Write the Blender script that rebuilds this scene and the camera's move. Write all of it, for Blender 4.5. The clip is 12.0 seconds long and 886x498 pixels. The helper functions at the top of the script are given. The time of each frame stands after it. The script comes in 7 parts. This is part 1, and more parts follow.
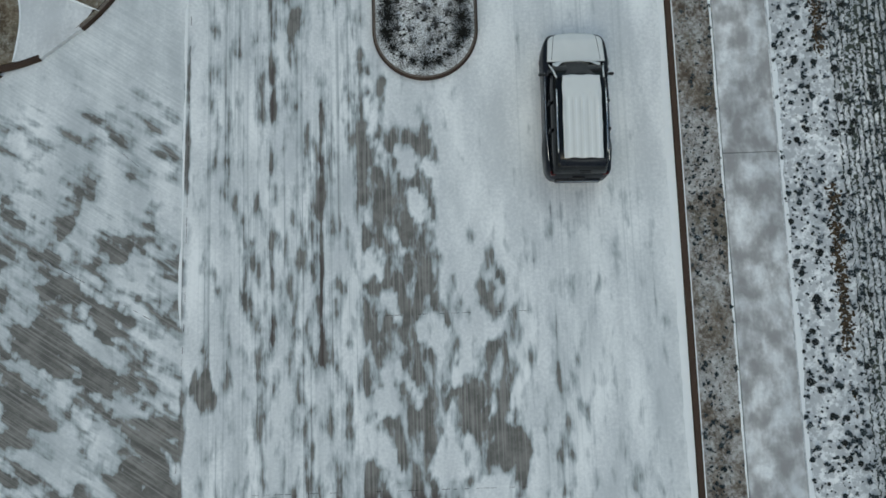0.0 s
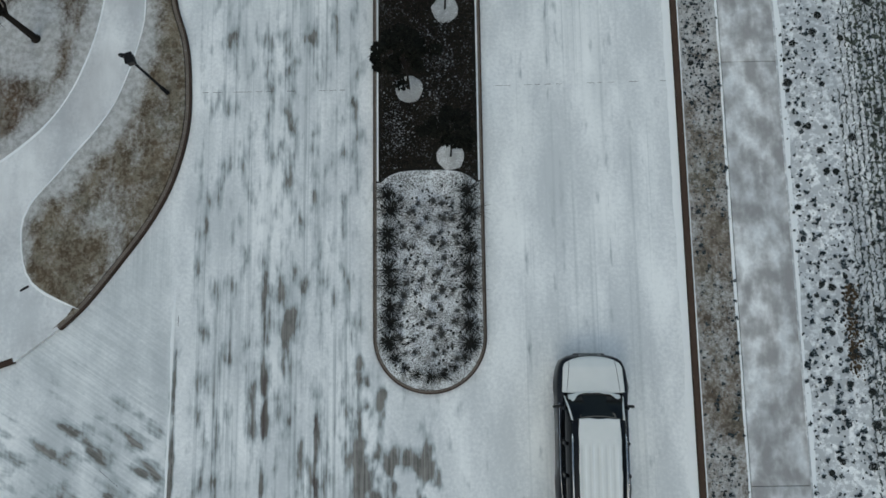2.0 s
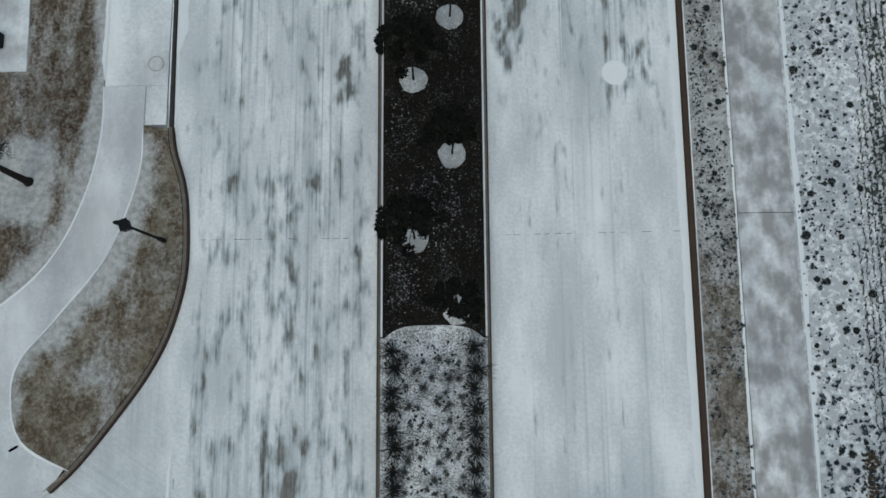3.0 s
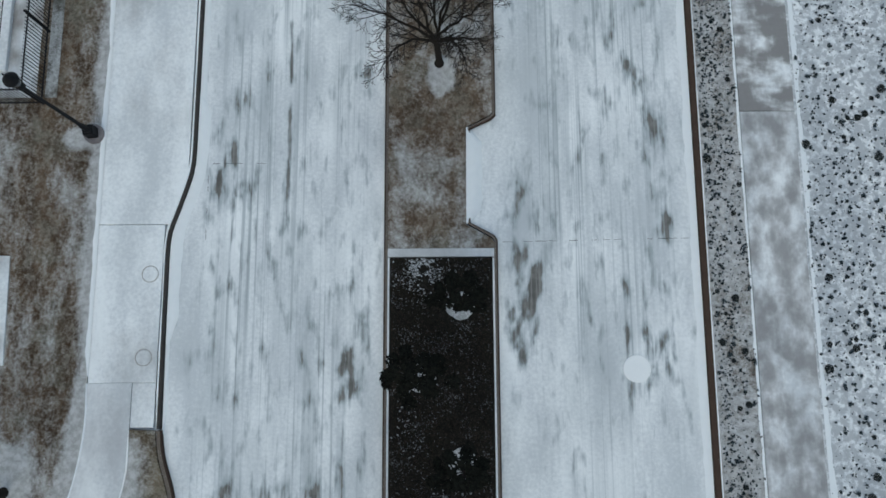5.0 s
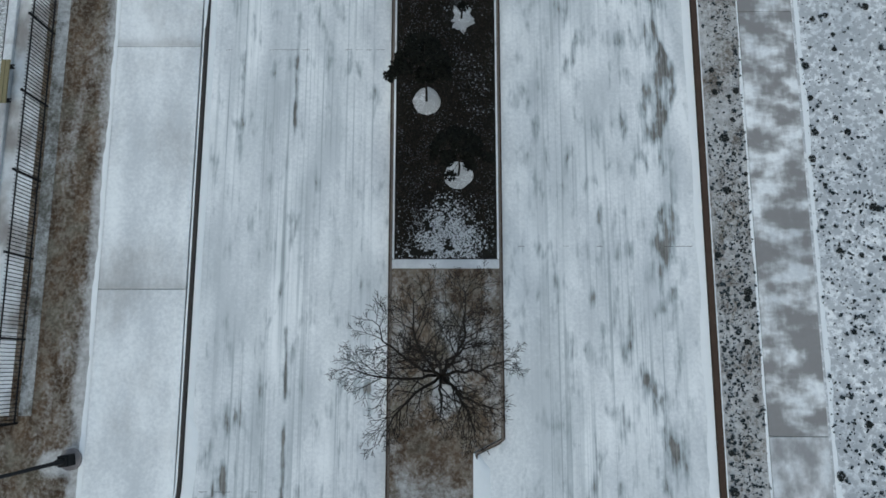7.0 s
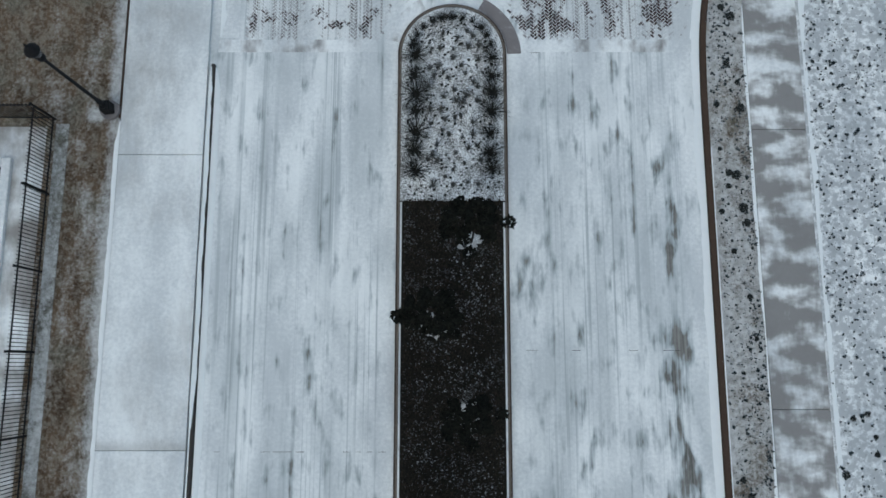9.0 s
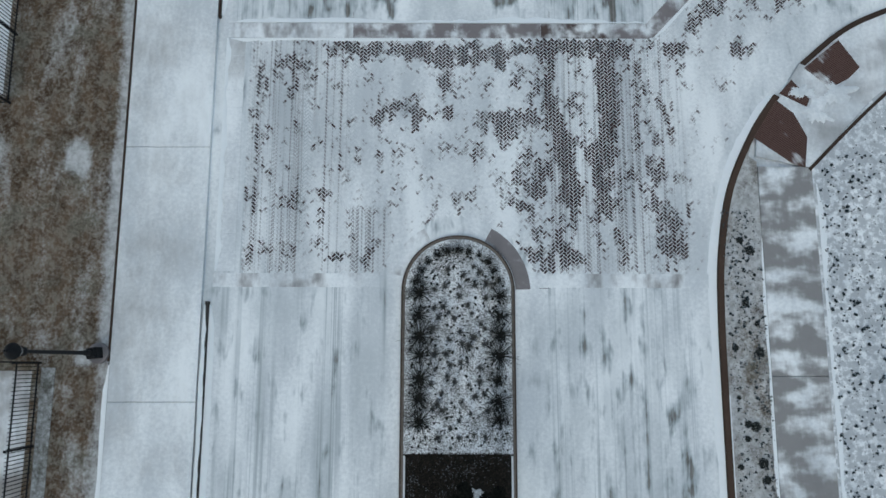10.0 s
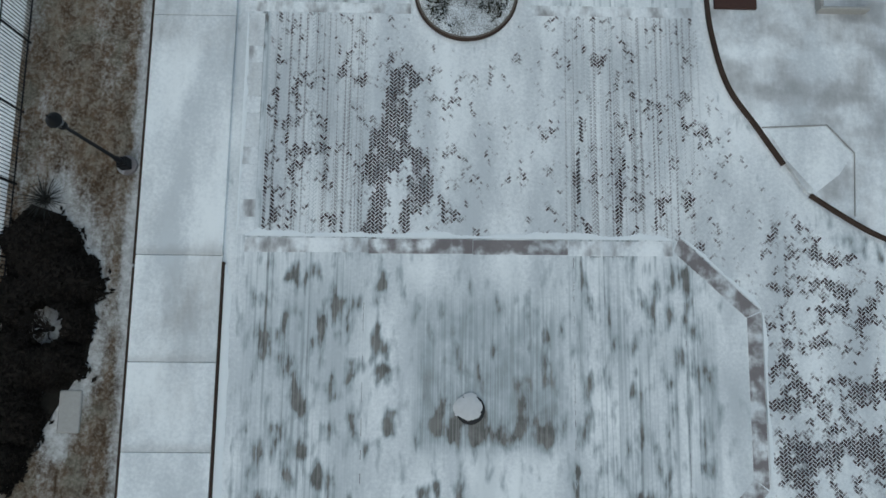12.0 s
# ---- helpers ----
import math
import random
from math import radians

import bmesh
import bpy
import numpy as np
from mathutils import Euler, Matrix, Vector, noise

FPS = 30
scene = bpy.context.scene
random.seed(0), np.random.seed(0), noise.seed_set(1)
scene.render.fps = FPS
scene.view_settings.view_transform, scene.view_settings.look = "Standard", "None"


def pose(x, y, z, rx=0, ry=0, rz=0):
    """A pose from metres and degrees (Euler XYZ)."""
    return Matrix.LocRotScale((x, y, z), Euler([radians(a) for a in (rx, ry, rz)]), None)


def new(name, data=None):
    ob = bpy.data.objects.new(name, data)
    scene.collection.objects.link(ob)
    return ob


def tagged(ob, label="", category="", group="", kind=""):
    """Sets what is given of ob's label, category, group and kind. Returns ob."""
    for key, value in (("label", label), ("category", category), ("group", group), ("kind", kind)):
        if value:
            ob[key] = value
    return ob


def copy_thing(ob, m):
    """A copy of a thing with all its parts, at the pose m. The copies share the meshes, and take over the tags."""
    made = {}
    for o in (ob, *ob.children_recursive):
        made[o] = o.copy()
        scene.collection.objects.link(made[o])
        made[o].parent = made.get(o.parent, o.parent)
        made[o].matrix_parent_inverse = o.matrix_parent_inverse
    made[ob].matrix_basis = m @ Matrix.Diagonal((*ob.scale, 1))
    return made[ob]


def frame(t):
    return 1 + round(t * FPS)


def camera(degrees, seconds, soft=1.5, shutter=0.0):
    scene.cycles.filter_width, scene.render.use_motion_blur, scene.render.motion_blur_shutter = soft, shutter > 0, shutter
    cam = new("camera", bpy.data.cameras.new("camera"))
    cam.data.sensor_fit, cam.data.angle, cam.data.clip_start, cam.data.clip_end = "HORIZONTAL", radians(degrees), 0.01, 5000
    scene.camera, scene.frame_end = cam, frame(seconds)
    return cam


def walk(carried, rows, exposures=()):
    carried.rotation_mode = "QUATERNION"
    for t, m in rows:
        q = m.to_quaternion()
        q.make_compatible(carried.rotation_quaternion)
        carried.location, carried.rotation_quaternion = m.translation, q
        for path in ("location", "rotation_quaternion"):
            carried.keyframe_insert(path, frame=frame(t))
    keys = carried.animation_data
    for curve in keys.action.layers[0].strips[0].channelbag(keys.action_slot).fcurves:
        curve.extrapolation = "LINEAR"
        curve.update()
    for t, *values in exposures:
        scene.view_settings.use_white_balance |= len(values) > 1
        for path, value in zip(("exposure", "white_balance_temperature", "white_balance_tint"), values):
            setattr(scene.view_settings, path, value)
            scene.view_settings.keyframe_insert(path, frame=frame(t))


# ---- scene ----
cam = camera(64.4, 12.0, soft=1.6)
# seconds, eye x, y, z, turn about x, y, z
PATH = [
    (0, -0.186, 0.076, 23.251, 6.85, 0.67, -1.69),
    (0.5, -0.090, 2.620, 23.084, 7.11, 0.70, -1.45),
    (1, -0.046, 5.178, 22.932, 7.36, 0.69, -1.21),
    (1.5, -0.071, 7.734, 22.809, 7.59, 0.64, -0.99),
    (2, -0.133, 10.215, 22.707, 7.85, 0.58, -0.79),
    (2.5, -0.226, 12.675, 22.632, 8.08, 0.50, -0.60),
    (3, -0.328, 15.125, 22.577, 8.30, 0.41, -0.45),
    (3.5, -0.406, 17.520, 22.510, 8.52, 0.35, -0.38),
    (4, -0.507, 19.867, 22.440, 8.73, 0.25, -0.35),
    (4.5, -0.605, 22.207, 22.368, 8.96, 0.16, -0.33),
    (5, -0.678, 24.594, 22.306, 9.13, 0.11, -0.28),
    (5.5, -0.722, 27.023, 22.266, 9.26, 0.08, -0.17),
    (6, -0.734, 29.498, 22.240, 9.37, 0.08, -0.06),
    (6.5, -0.796, 31.971, 22.218, 9.47, 0.05, 0.02),
    (7, -0.820, 34.794, 22.216, 9.50, 0.08, 0.04),
    (7.5, -0.834, 37.846, 22.225, 9.50, 0.12, 0.02),
    (8, -0.845, 40.899, 22.233, 9.50, 0.17, 0.01),
    (8.5, -0.901, 44.205, 22.279, 9.46, 0.18, 0.01),
    (9, -1.028, 47.950, 22.382, 9.35, 0.12, 0.04),
    (9.5, -1.139, 51.823, 22.478, 9.23, 0.05, 0.08),
    (10, -1.260, 56.015, 22.561, 9.11, -0.03, 0.16),
    (10.5, -1.435, 60.448, 22.614, 8.98, -0.17, 0.25),
    (11, -1.660, 64.950, 22.630, 8.84, -0.35, 0.37),
    (11.5, -1.886, 69.363, 22.626, 8.70, -0.53, 0.50),
    (12, -2.100, 73.726, 22.618, 8.54, -0.69, 0.65),
]
walk(cam, [(t, pose(x, y, z, rx, ry, rz)) for t, x, y, z, rx, ry, rz in PATH], [(0.0, -0.09, 6080, -4), (1.5, -0.10, 6100, -3), (3.0, -0.07, 6120, -3), (5.0, 0.01, 5850, -2), (9.5, 0.03, 5820, -2), (10.5, -0.02, 5780, -3), (12.0, -0.15, 5840, -4)])

# ---- light: an even overcast winter sky, with a broad weak sun behind the cloud ----
world = bpy.data.worlds.new("overcast_sky")
scene.world = world
world.use_nodes = True
_wn = world.node_tree.nodes
_wl = world.node_tree.links
sky = _wn.new("ShaderNodeTexSky")
sky.sky_type = "NISHITA"
sky.sun_disc = False
sky.sun_elevation = radians(48)
sky.sun_rotation = radians(200)
sky.dust_density = 4.0
sky.air_density = 1.2
_wl.new(sky.outputs["Color"], _wn["Background"].inputs["Color"])
_wn["Background"].inputs["Strength"].default_value = 0.092

sun_data = bpy.data.lights.new("sun", "SUN")
sun_data.energy = 0.75
sun_data.angle = radians(35)
sun_data.color = (1.0, 0.97, 0.93)
sun = new("sun", sun_data)
sun.matrix_world = pose(0, 30, 60, 42, 0, 160)
scene.view_settings.exposure = 0.0

# ---- helpers ----
def part(name, bm, material, parent=None, label="", smooth=False):
    """Links a bmesh as one mesh object, under a thing or a part."""
    me = bpy.data.meshes.new(name)
    bm.to_mesh(me)
    bm.free()
    me.materials.append(material)
    if smooth:
        for p in me.polygons:
            p.use_smooth = True
    ob = new(name, me)
    if parent is not None:
        ob.parent = parent
    if label:
        tagged(ob, label)
    return ob


def raw(name, verts, faces, material, parent=None, label="", smooth=False):
    """Links plain vertices and faces as one mesh object."""
    me = bpy.data.meshes.new(name)
    me.from_pydata(verts, [], faces)
    me.materials.append(material)
    if smooth:
        me.polygons.foreach_set("use_smooth", [True] * len(me.polygons))
    me.update()
    ob = new(name, me)
    if parent is not None:
        ob.parent = parent
    if label:
        tagged(ob, label)
    return ob


def empty(name, m=None):
    ob = new(name)
    ob.empty_display_size = 0.2
    if m is not None:
        ob.matrix_world = m
    return ob


def box_bm(x0, x1, y0, y1, z0, z1, bevel=0.0, bm=None, seg=1):
    fresh = bm is None
    b = bmesh.new()
    bmesh.ops.create_cube(b, size=1.0)
    bmesh.ops.scale(b, vec=(x1 - x0, y1 - y0, z1 - z0), verts=b.verts)
    bmesh.ops.translate(b, vec=((x0 + x1) / 2, (y0 + y1) / 2, (z0 + z1) / 2), verts=b.verts)
    if bevel:
        bmesh.ops.bevel(b, geom=b.edges[:], offset=bevel, segments=seg, affect="EDGES", profile=0.5)
    if fresh:
        return b
    me = bpy.data.meshes.new("tmp")
    b.to_mesh(me)
    b.free()
    bm.from_mesh(me)
    bpy.data.meshes.remove(me)
    return bm


def slab(name, outline, z0, z1, material, parent=None, bevel=0.015, label=""):
    """A flat slab with a thickness and a rounded upper edge."""
    bm = bmesh.new()
    lo = [bm.verts.new((x, y, z0)) for x, y in outline]
    hi = [bm.verts.new((x, y, z1)) for x, y in outline]
    n = len(outline)
    top = bm.faces.new(hi)
    bm.faces.new(list(reversed(lo)))
    for i in range(n):
        bm.faces.new((lo[i], lo[(i + 1) % n], hi[(i + 1) % n], hi[i]))
    bm.normal_update()
    if top.normal.z < 0:
        bmesh.ops.reverse_faces(bm, faces=bm.faces[:])
    if bevel:
        bmesh.ops.bevel(bm, geom=list(top.edges), offset=bevel, segments=2, affect="EDGES", profile=0.5)
    bmesh.ops.triangulate(bm, faces=[f for f in bm.faces if len(f.verts) > 4])
    return part(name, bm, material, parent, label)


def smooth_line(pts, step=0.25):
    """A rounded line through the points, as a list of points about step apart."""
    out = []
    n = len(pts)
    for i in range(n - 1):
        p0 = Vector(pts[max(i - 1, 0)])
        p1, p2 = Vector(pts[i]), Vector(pts[i + 1])
        p3 = Vector(pts[min(i + 2, n - 1)])
        k = max(1, int((p2 - p1).length / step))
        for j in range(k):
            t = j / k
            q = 0.5 * (2 * p1 + (p2 - p0) * t + (2 * p0 - 5 * p1 + 4 * p2 - p3) * t * t + (3 * p1 - p0 - 3 * p2 + p3) * t ** 3)
            out.append((q.x, q.y))
    out.append(tuple(pts[-1]))
    return out


def arc(cx, cy, r, a0, a1, n=24):
    return [(cx + r * math.cos(radians(a0 + (a1 - a0) * i / n)), cy + r * math.sin(radians(a0 + (a1 - a0) * i / n))) for i in range(n + 1)]


KERB_PROFILE = ((0.0, -0.05), (0.012, 0.11), (0.03, 0.142), (0.06, 0.15), (1.0, 0.15), (1.0, -0.05))


def kerb(name, line, material, width=0.17, side=1, closed=False, height=0.15, label="", top=None):
    """A kerbstone line swept along a plan line; its road face runs on the line, its body lies to the given side."""
    n = len(line)
    verts, faces = [], []
    m = len(KERB_PROFILE)
    for i in range(n):
        a = Vector(line[(i - 1) % n] if closed or i else line[0])
        b = Vector(line[(i + 1) % n] if closed or i < n - 1 else line[-1])
        d = (b - a).normalized()
        nor = Vector((-d.y, d.x)) * side
        for u, z in KERB_PROFILE:
            off = u * width if u == 1.0 else u
            p = Vector(line[i]) + nor * off
            verts.append((p.x, p.y, z * height / 0.15))
    last = n if closed else n - 1
    for i in range(last):
        j = (i + 1) % n
        for k in range(m - 1):
            q = (i * m + k, j * m + k, j * m + k + 1, i * m + k + 1)
            faces.append(q if side < 0 else tuple(reversed(q)))
    if not closed:
        faces.append(tuple(range(m)) if side > 0 else tuple(reversed(range(m))))
        faces.append(tuple((n - 1) * m + k for k in (reversed(range(m)) if side > 0 else range(m))))
    ob = raw(name, verts, faces, material)
    if top is not None:
        ob.data.materials.append(top)
        for i, poly in enumerate(ob.data.polygons):
            poly.material_index = 1 if i < last * (m - 1) and i % (m - 1) == 3 else 0
    return tagged(ob, label or "wet brown concrete kerb beside a snowy road", "kerb", kind="structure")


def tube(verts, faces, pts, radii, sides=6):
    """Adds a tapered tube along the points to lists of vertices and faces."""
    base = len(verts)
    up = Vector((0.3, 0.1, 1)).normalized()
    n = len(pts)
    for i, p in enumerate(pts):
        d = (Vector(pts[min(i + 1, n - 1)]) - Vector(pts[max(i - 1, 0)])).normalized()
        a = d.cross(up)
        a = a.normalized() if a.length > 1e-3 else Vector((1, 0, 0))
        b = d.cross(a)
        for k in range(sides):
            t = 2 * math.pi * k / sides
            verts.append(tuple(Vector(p) + radii[i] * (a * math.cos(t) + b * math.sin(t))))
    for i in range(n - 1):
        for k in range(sides):
            k2 = (k + 1) % sides
            faces.append((base + i * sides + k, base + i * sides + k2, base + (i + 1) * sides + k2, base + (i + 1) * sides + k))
    faces.append(tuple(base + (n - 1) * sides + k for k in range(sides)))


def lattice_noise(x, y, seed=0):
    """Smooth value noise on arrays, from 0 to 1."""
    xi, yi = np.floor(x).astype(np.int64), np.floor(y).astype(np.int64)
    fx, fy = x - xi, y - yi
    fx, fy = fx * fx * (3 - 2 * fx), fy * fy * (3 - 2 * fy)

    def rnd(i, j):
        h = (i * 374761393 + j * 668265263 + seed * 2147483647 + 1013904223) & 0xFFFFFFFF
        h = ((h ^ (h >> 13)) * 1274126177) & 0xFFFFFFFF
        h = ((h ^ (h >> 16)) * 2246822519) & 0xFFFFFFFF
        return ((h ^ (h >> 15)) & 0xFFFFFF) / 0xFFFFFF

    a, b, c, d = rnd(xi, yi), rnd(xi + 1, yi), rnd(xi, yi + 1), rnd(xi + 1, yi + 1)
    return (a * (1 - fx) + b * fx) * (1 - fy) + (c * (1 - fx) + d * fx) * fy


def fbm(x, y, seed=0, octaves=4):
    total, amp, norm = 0.0, 1.0, 0.0
    for o in range(octaves):
        total = total + amp * lattice_noise(x * 2 ** o + 17.3 * o, y * 2 ** o - 9.1 * o, seed + o)
        norm += amp
        amp *= 0.55
    return total / norm


def ramp(v, a, b):
    t = np.clip((v - a) / (b - a), 0, 1)
    return t * t * (3 - 2 * t)


# ---- materials ----
def nodes_of(name):
    m = bpy.data.materials.new(name)
    m.use_nodes = True
    return m, m.node_tree.nodes, m.node_tree.links, m.node_tree.nodes["Principled BSDF"]


class Net:
    """Short hand for building node trees."""

    def __init__(self, name):
        self.m, self.n, self.l, self.b = nodes_of(name)
        self.pos = self.n.new("ShaderNodeNewGeometry").outputs["Position"]

    def put(self, socket, value):
        if hasattr(value, "is_output"):
            self.l.new(value, socket)
        elif isinstance(value, tuple):
            socket.default_value = (*value, 1.0)[:4] if len(socket.default_value) == 4 else value
        else:
            socket.default_value = value

    def scaled(self, sx, sy, sz, turn=0.0):
        k = self.n.new("ShaderNodeMapping")
        self.l.new(self.pos, k.inputs["Vector"])
        k.vector_type = "TEXTURE"
        k.inputs["Scale"].default_value = (1 / sx, 1 / sy, 1 / sz)
        k.inputs["Rotation"].default_value = (0, 0, radians(turn))
        return k.outputs["Vector"]

    def noise(self, scale, detail=4.0, rough=0.6, vector=None, distort=0.0):
        k = self.n.new("ShaderNodeTexNoise")
        self.l.new(vector if vector is not None else self.pos, k.inputs["Vector"])
        k.inputs["Scale"].default_value = scale
        k.inputs["Detail"].default_value = detail
        k.inputs["Roughness"].default_value = rough
        k.inputs["Distortion"].default_value = distort
        return k.outputs["Fac"]

    def voronoi(self, scale, vector=None, feature="F1", out="Distance"):
        k = self.n.new("ShaderNodeTexVoronoi")
        k.feature = feature
        self.l.new(vector if vector is not None else self.pos, k.inputs["Vector"])
        k.inputs["Scale"].default_value = scale
        return k.outputs[out]

    def step(self, value, a, b, lo=0.0, hi=1.0):
        k = self.n.new("ShaderNodeMapRange")
        k.interpolation_type = "SMOOTHSTEP"
        self.put(k.inputs["Value"], value)
        for key, v in (("From Min", a), ("From Max", b), ("To Min", lo), ("To Max", hi)):
            k.inputs[key].default_value = v
        return k.outputs["Result"]

    def math(self, op, a, b=0.0):
        k = self.n.new("ShaderNodeMath")
        k.operation = op
        self.put(k.inputs[0], a)
        self.put(k.inputs[1], b)
        return k.outputs[0]

    def mix(self, fac, a, b):
        k = self.n.new("ShaderNodeMix")
        k.data_type = "RGBA"
        self.put(k.inputs[0], fac)
        self.put(k.inputs[6], a)
        self.put(k.inputs[7], b)
        return k.outputs[2]

    def attr(self, name):
        k = self.n.new("ShaderNodeAttribute")
        k.attribute_name = name
        return k.outputs["Fac"]

    def bump(self, height, strength=0.3, distance=0.01):
        k = self.n.new("ShaderNodeBump")
        self.put(k.inputs["Height"], height)
        k.inputs["Strength"].default_value = strength
        k.inputs["Distance"].default_value = distance
        self.l.new(k.outputs["Normal"], self.b.inputs["Normal"])

    def done(self, color, rough=0.8, metal=0.0, spec=0.3):
        self.put(self.b.inputs["Base Color"], color)
        self.put(self.b.inputs["Roughness"], rough)
        self.put(self.b.inputs["Metallic"], metal)
        self.b.inputs["Specular IOR Level"].default_value = spec
        return self.m




def snow_color(net):
    """Snow with soft wind marks at two scales."""
    broad = net.noise(0.45, 3, 0.5, net.scaled(1.6, 0.5, 1))
    fine = net.noise(9.0, 3, 0.6)
    k = net.math("ADD", net.math("MULTIPLY", broad, 0.7), net.math("MULTIPLY", fine, 0.3))
    return net.mix(net.step(k, 0.35, 0.65), (0.612, 0.638, 0.660), (0.905, 0.920, 0.926))


def make_pavement():
    """Broom-finished road concrete under blown snow; the attribute 'cover' says how much snow lies, 'veil' how thin its film is."""
    w = Net("road_concrete_snow")
    cover = w.attr("cover")
    slant = w.attr("slant")
    lane = w.attr("lane")
    along = w.noise(1.0, 3, 0.5, w.scaled(2.7, 0.95, 1), 0.15)
    across = w.noise(1.0, 3, 0.5, w.scaled(0.80, 2.5, 1, -33), 0.25)
    patch = w.math("ADD", w.math("MULTIPLY", along, w.math("SUBTRACT", 1.0, slant)), w.math("MULTIPLY", across, slant))
    narrow = w.noise(1.0, 3, 0.5, w.scaled(8.5, 0.55, 1))
    grain = w.noise(26.0, 3, 0.6)
    tine = w.mix(slant, w.noise(1.0, 2, 0.5, w.scaled(15.0, 0.25, 1)), w.noise(1.0, 2, 0.5, w.scaled(0.35, 13.0, 1, -33)))
    # open patches: a thin margin and a bare heart
    q = w.math("ADD", patch, w.math("MULTIPLY", w.math("SUBTRACT", 0.98, cover), 0.42))
    q = w.math("ADD", q, w.math("MULTIPLY", w.math("SUBTRACT", narrow, 0.5), w.math("ADD", 0.16, w.math("MULTIPLY", lane, 0.30))))
    q = w.math("ADD", q, w.math("MULTIPLY", w.math("SUBTRACT", grain, 0.5), 0.05))
    depth = w.math("ADD", w.step(q, 0.50, 0.76, 0, 0.46), w.step(q, 0.66, 0.84, 0, 0.50))
    # long drawn lines along the lanes
    gate = w.step(w.noise(1.0, 2, 0.5, w.scaled(0.9, 0.15, 1)), 0.38, 0.62, 0.15, 1.0)
    drawn = w.math("ADD", w.step(w.noise(1.0, 2, 0.5, w.scaled(2.1, 0.07, 1)), 0.47, 0.68, 0, 0.20), w.step(w.noise(1.0, 3, 0.6, w.scaled(8.0, 0.045, 1)), 0.50, 0.66, 0, 0.40))
    depth = w.math("ADD", depth, w.math("MULTIPLY", w.math("MULTIPLY", drawn, gate), lane))
    haze = w.step(w.noise(1.0, 3, 0.5, w.scaled(0.8, 0.30, 1), 0.3), 0.40, 0.75, 0.0, 0.19)
    depth = w.math("ADD", depth, w.math("MULTIPLY", haze, w.step(cover, 1.34, 1.12, 0.25, 1.0)))
    # an even film of thin snow, broken by the grooves of the concrete
    film = w.math("ADD", w.step(tine, 0.35, 0.65, 0.55, 1.0), w.math("MULTIPLY", w.math("SUBTRACT", w.noise(1.0, 4, 0.6, w.scaled(1.6, 1.2, 1), 0.3), 0.5), 1.5))
    depth = w.math("ADD", depth, w.math("MULTIPLY", w.attr("veil"), film))
    fac = w.math("MAXIMUM", w.math("SUBTRACT", 1.0, depth), 0.03)
    bare = w.mix(w.step(w.noise(1.6, 5, 0.65), 0.36, 0.64), (0.112, 0.106, 0.096), (0.205, 0.196, 0.180))
    bare = w.mix(w.step(tine, 0.50, 0.64, 0, 0.55), bare, (0.310, 0.300, 0.285))
    bare = w.mix(w.step(tine, 0.46, 0.34, 0, 0.50), bare, (0.066, 0.060, 0.053))
    bare = w.mix(w.step(w.noise(2.4, 4, 0.6, w.scaled(1.4, 0.8, 1)), 0.58, 0.74, 0, 0.45), bare, (0.120, 0.092, 0.068))
    bare = w.mix(w.attr("dirt"), bare, (0.050, 0.032, 0.025))
    w.bump(w.math("ADD", fac, w.math("MULTIPLY", grain, 0.2)), 0.25, 0.01)
    slush = w.mix(w.math("MINIMUM", w.math("MULTIPLY", fac, 2.0), 1.0), bare, (0.405, 0.445, 0.465))
    color = w.mix(w.math("MAXIMUM", w.math("SUBTRACT", w.math("MULTIPLY", fac, 2.0), 1.0), 0.0), slush, snow_color(w))
    return w.done(color, w.step(fac, 0, 1, 0.62, 0.85))


def make_walk(name, amount, patch_scale=0.55, bare=((0.23, 0.22, 0.21), (0.30, 0.29, 0.275)), shape=(1.0, 1.0), soft=0.34, least=0.12, stains=()):
    """Pavement concrete with a snow cover of the given amount, bare in blotches."""
    w = Net(name)
    blot = w.noise(patch_scale, 3, 0.5, w.scaled(shape[0], shape[1], 1), 0.12)
    streak = w.noise(1.0, 4, 0.6, w.scaled(5.0, 1.6, 1))
    grain = w.noise(20.0, 3, 0.6)
    k = w.math("ADD", blot, w.math("MULTIPLY", w.math("SUBTRACT", streak, 0.5), 0.22))
    k = w.math("ADD", k, w.math("MULTIPLY", w.math("SUBTRACT", grain, 0.5), 0.05))
    fac = w.step(k, 0.51 - soft / 2 - amount, 0.51 + soft / 2 - amount, least, 1.0)
    if stains:
        # melted strips on the north side of some joints
        xyz = w.n.new("ShaderNodeSeparateXYZ")
        w.l.new(w.pos, xyz.inputs[0])
        y = xyz.outputs[1]
        wander = w.math("MULTIPLY", w.noise(1.0, 4, 0.6, w.scaled(1.2, 1.2, 1)), 0.9)
        for y0 in stains:
            far = w.math("SUBTRACT", w.math("ADD", y, w.math("MULTIPLY", wander, 0.8)), y0)
            melt = w.math("MULTIPLY", w.step(y, y0 - 0.02, y0 + 0.04), w.step(far, 0.85, 0.25, 0.0, 0.42))
            fac = w.math("MULTIPLY", fac, w.math("SUBTRACT", 1.0, melt))
    c = w.mix(w.noise(3.0, 4, 0.6), *bare)
    w.bump(w.math("ADD", fac, w.math("MULTIPLY", grain, 0.2)), 0.25, 0.01)
    return w.done(w.mix(fac, c, snow_color(w)), 0.8)


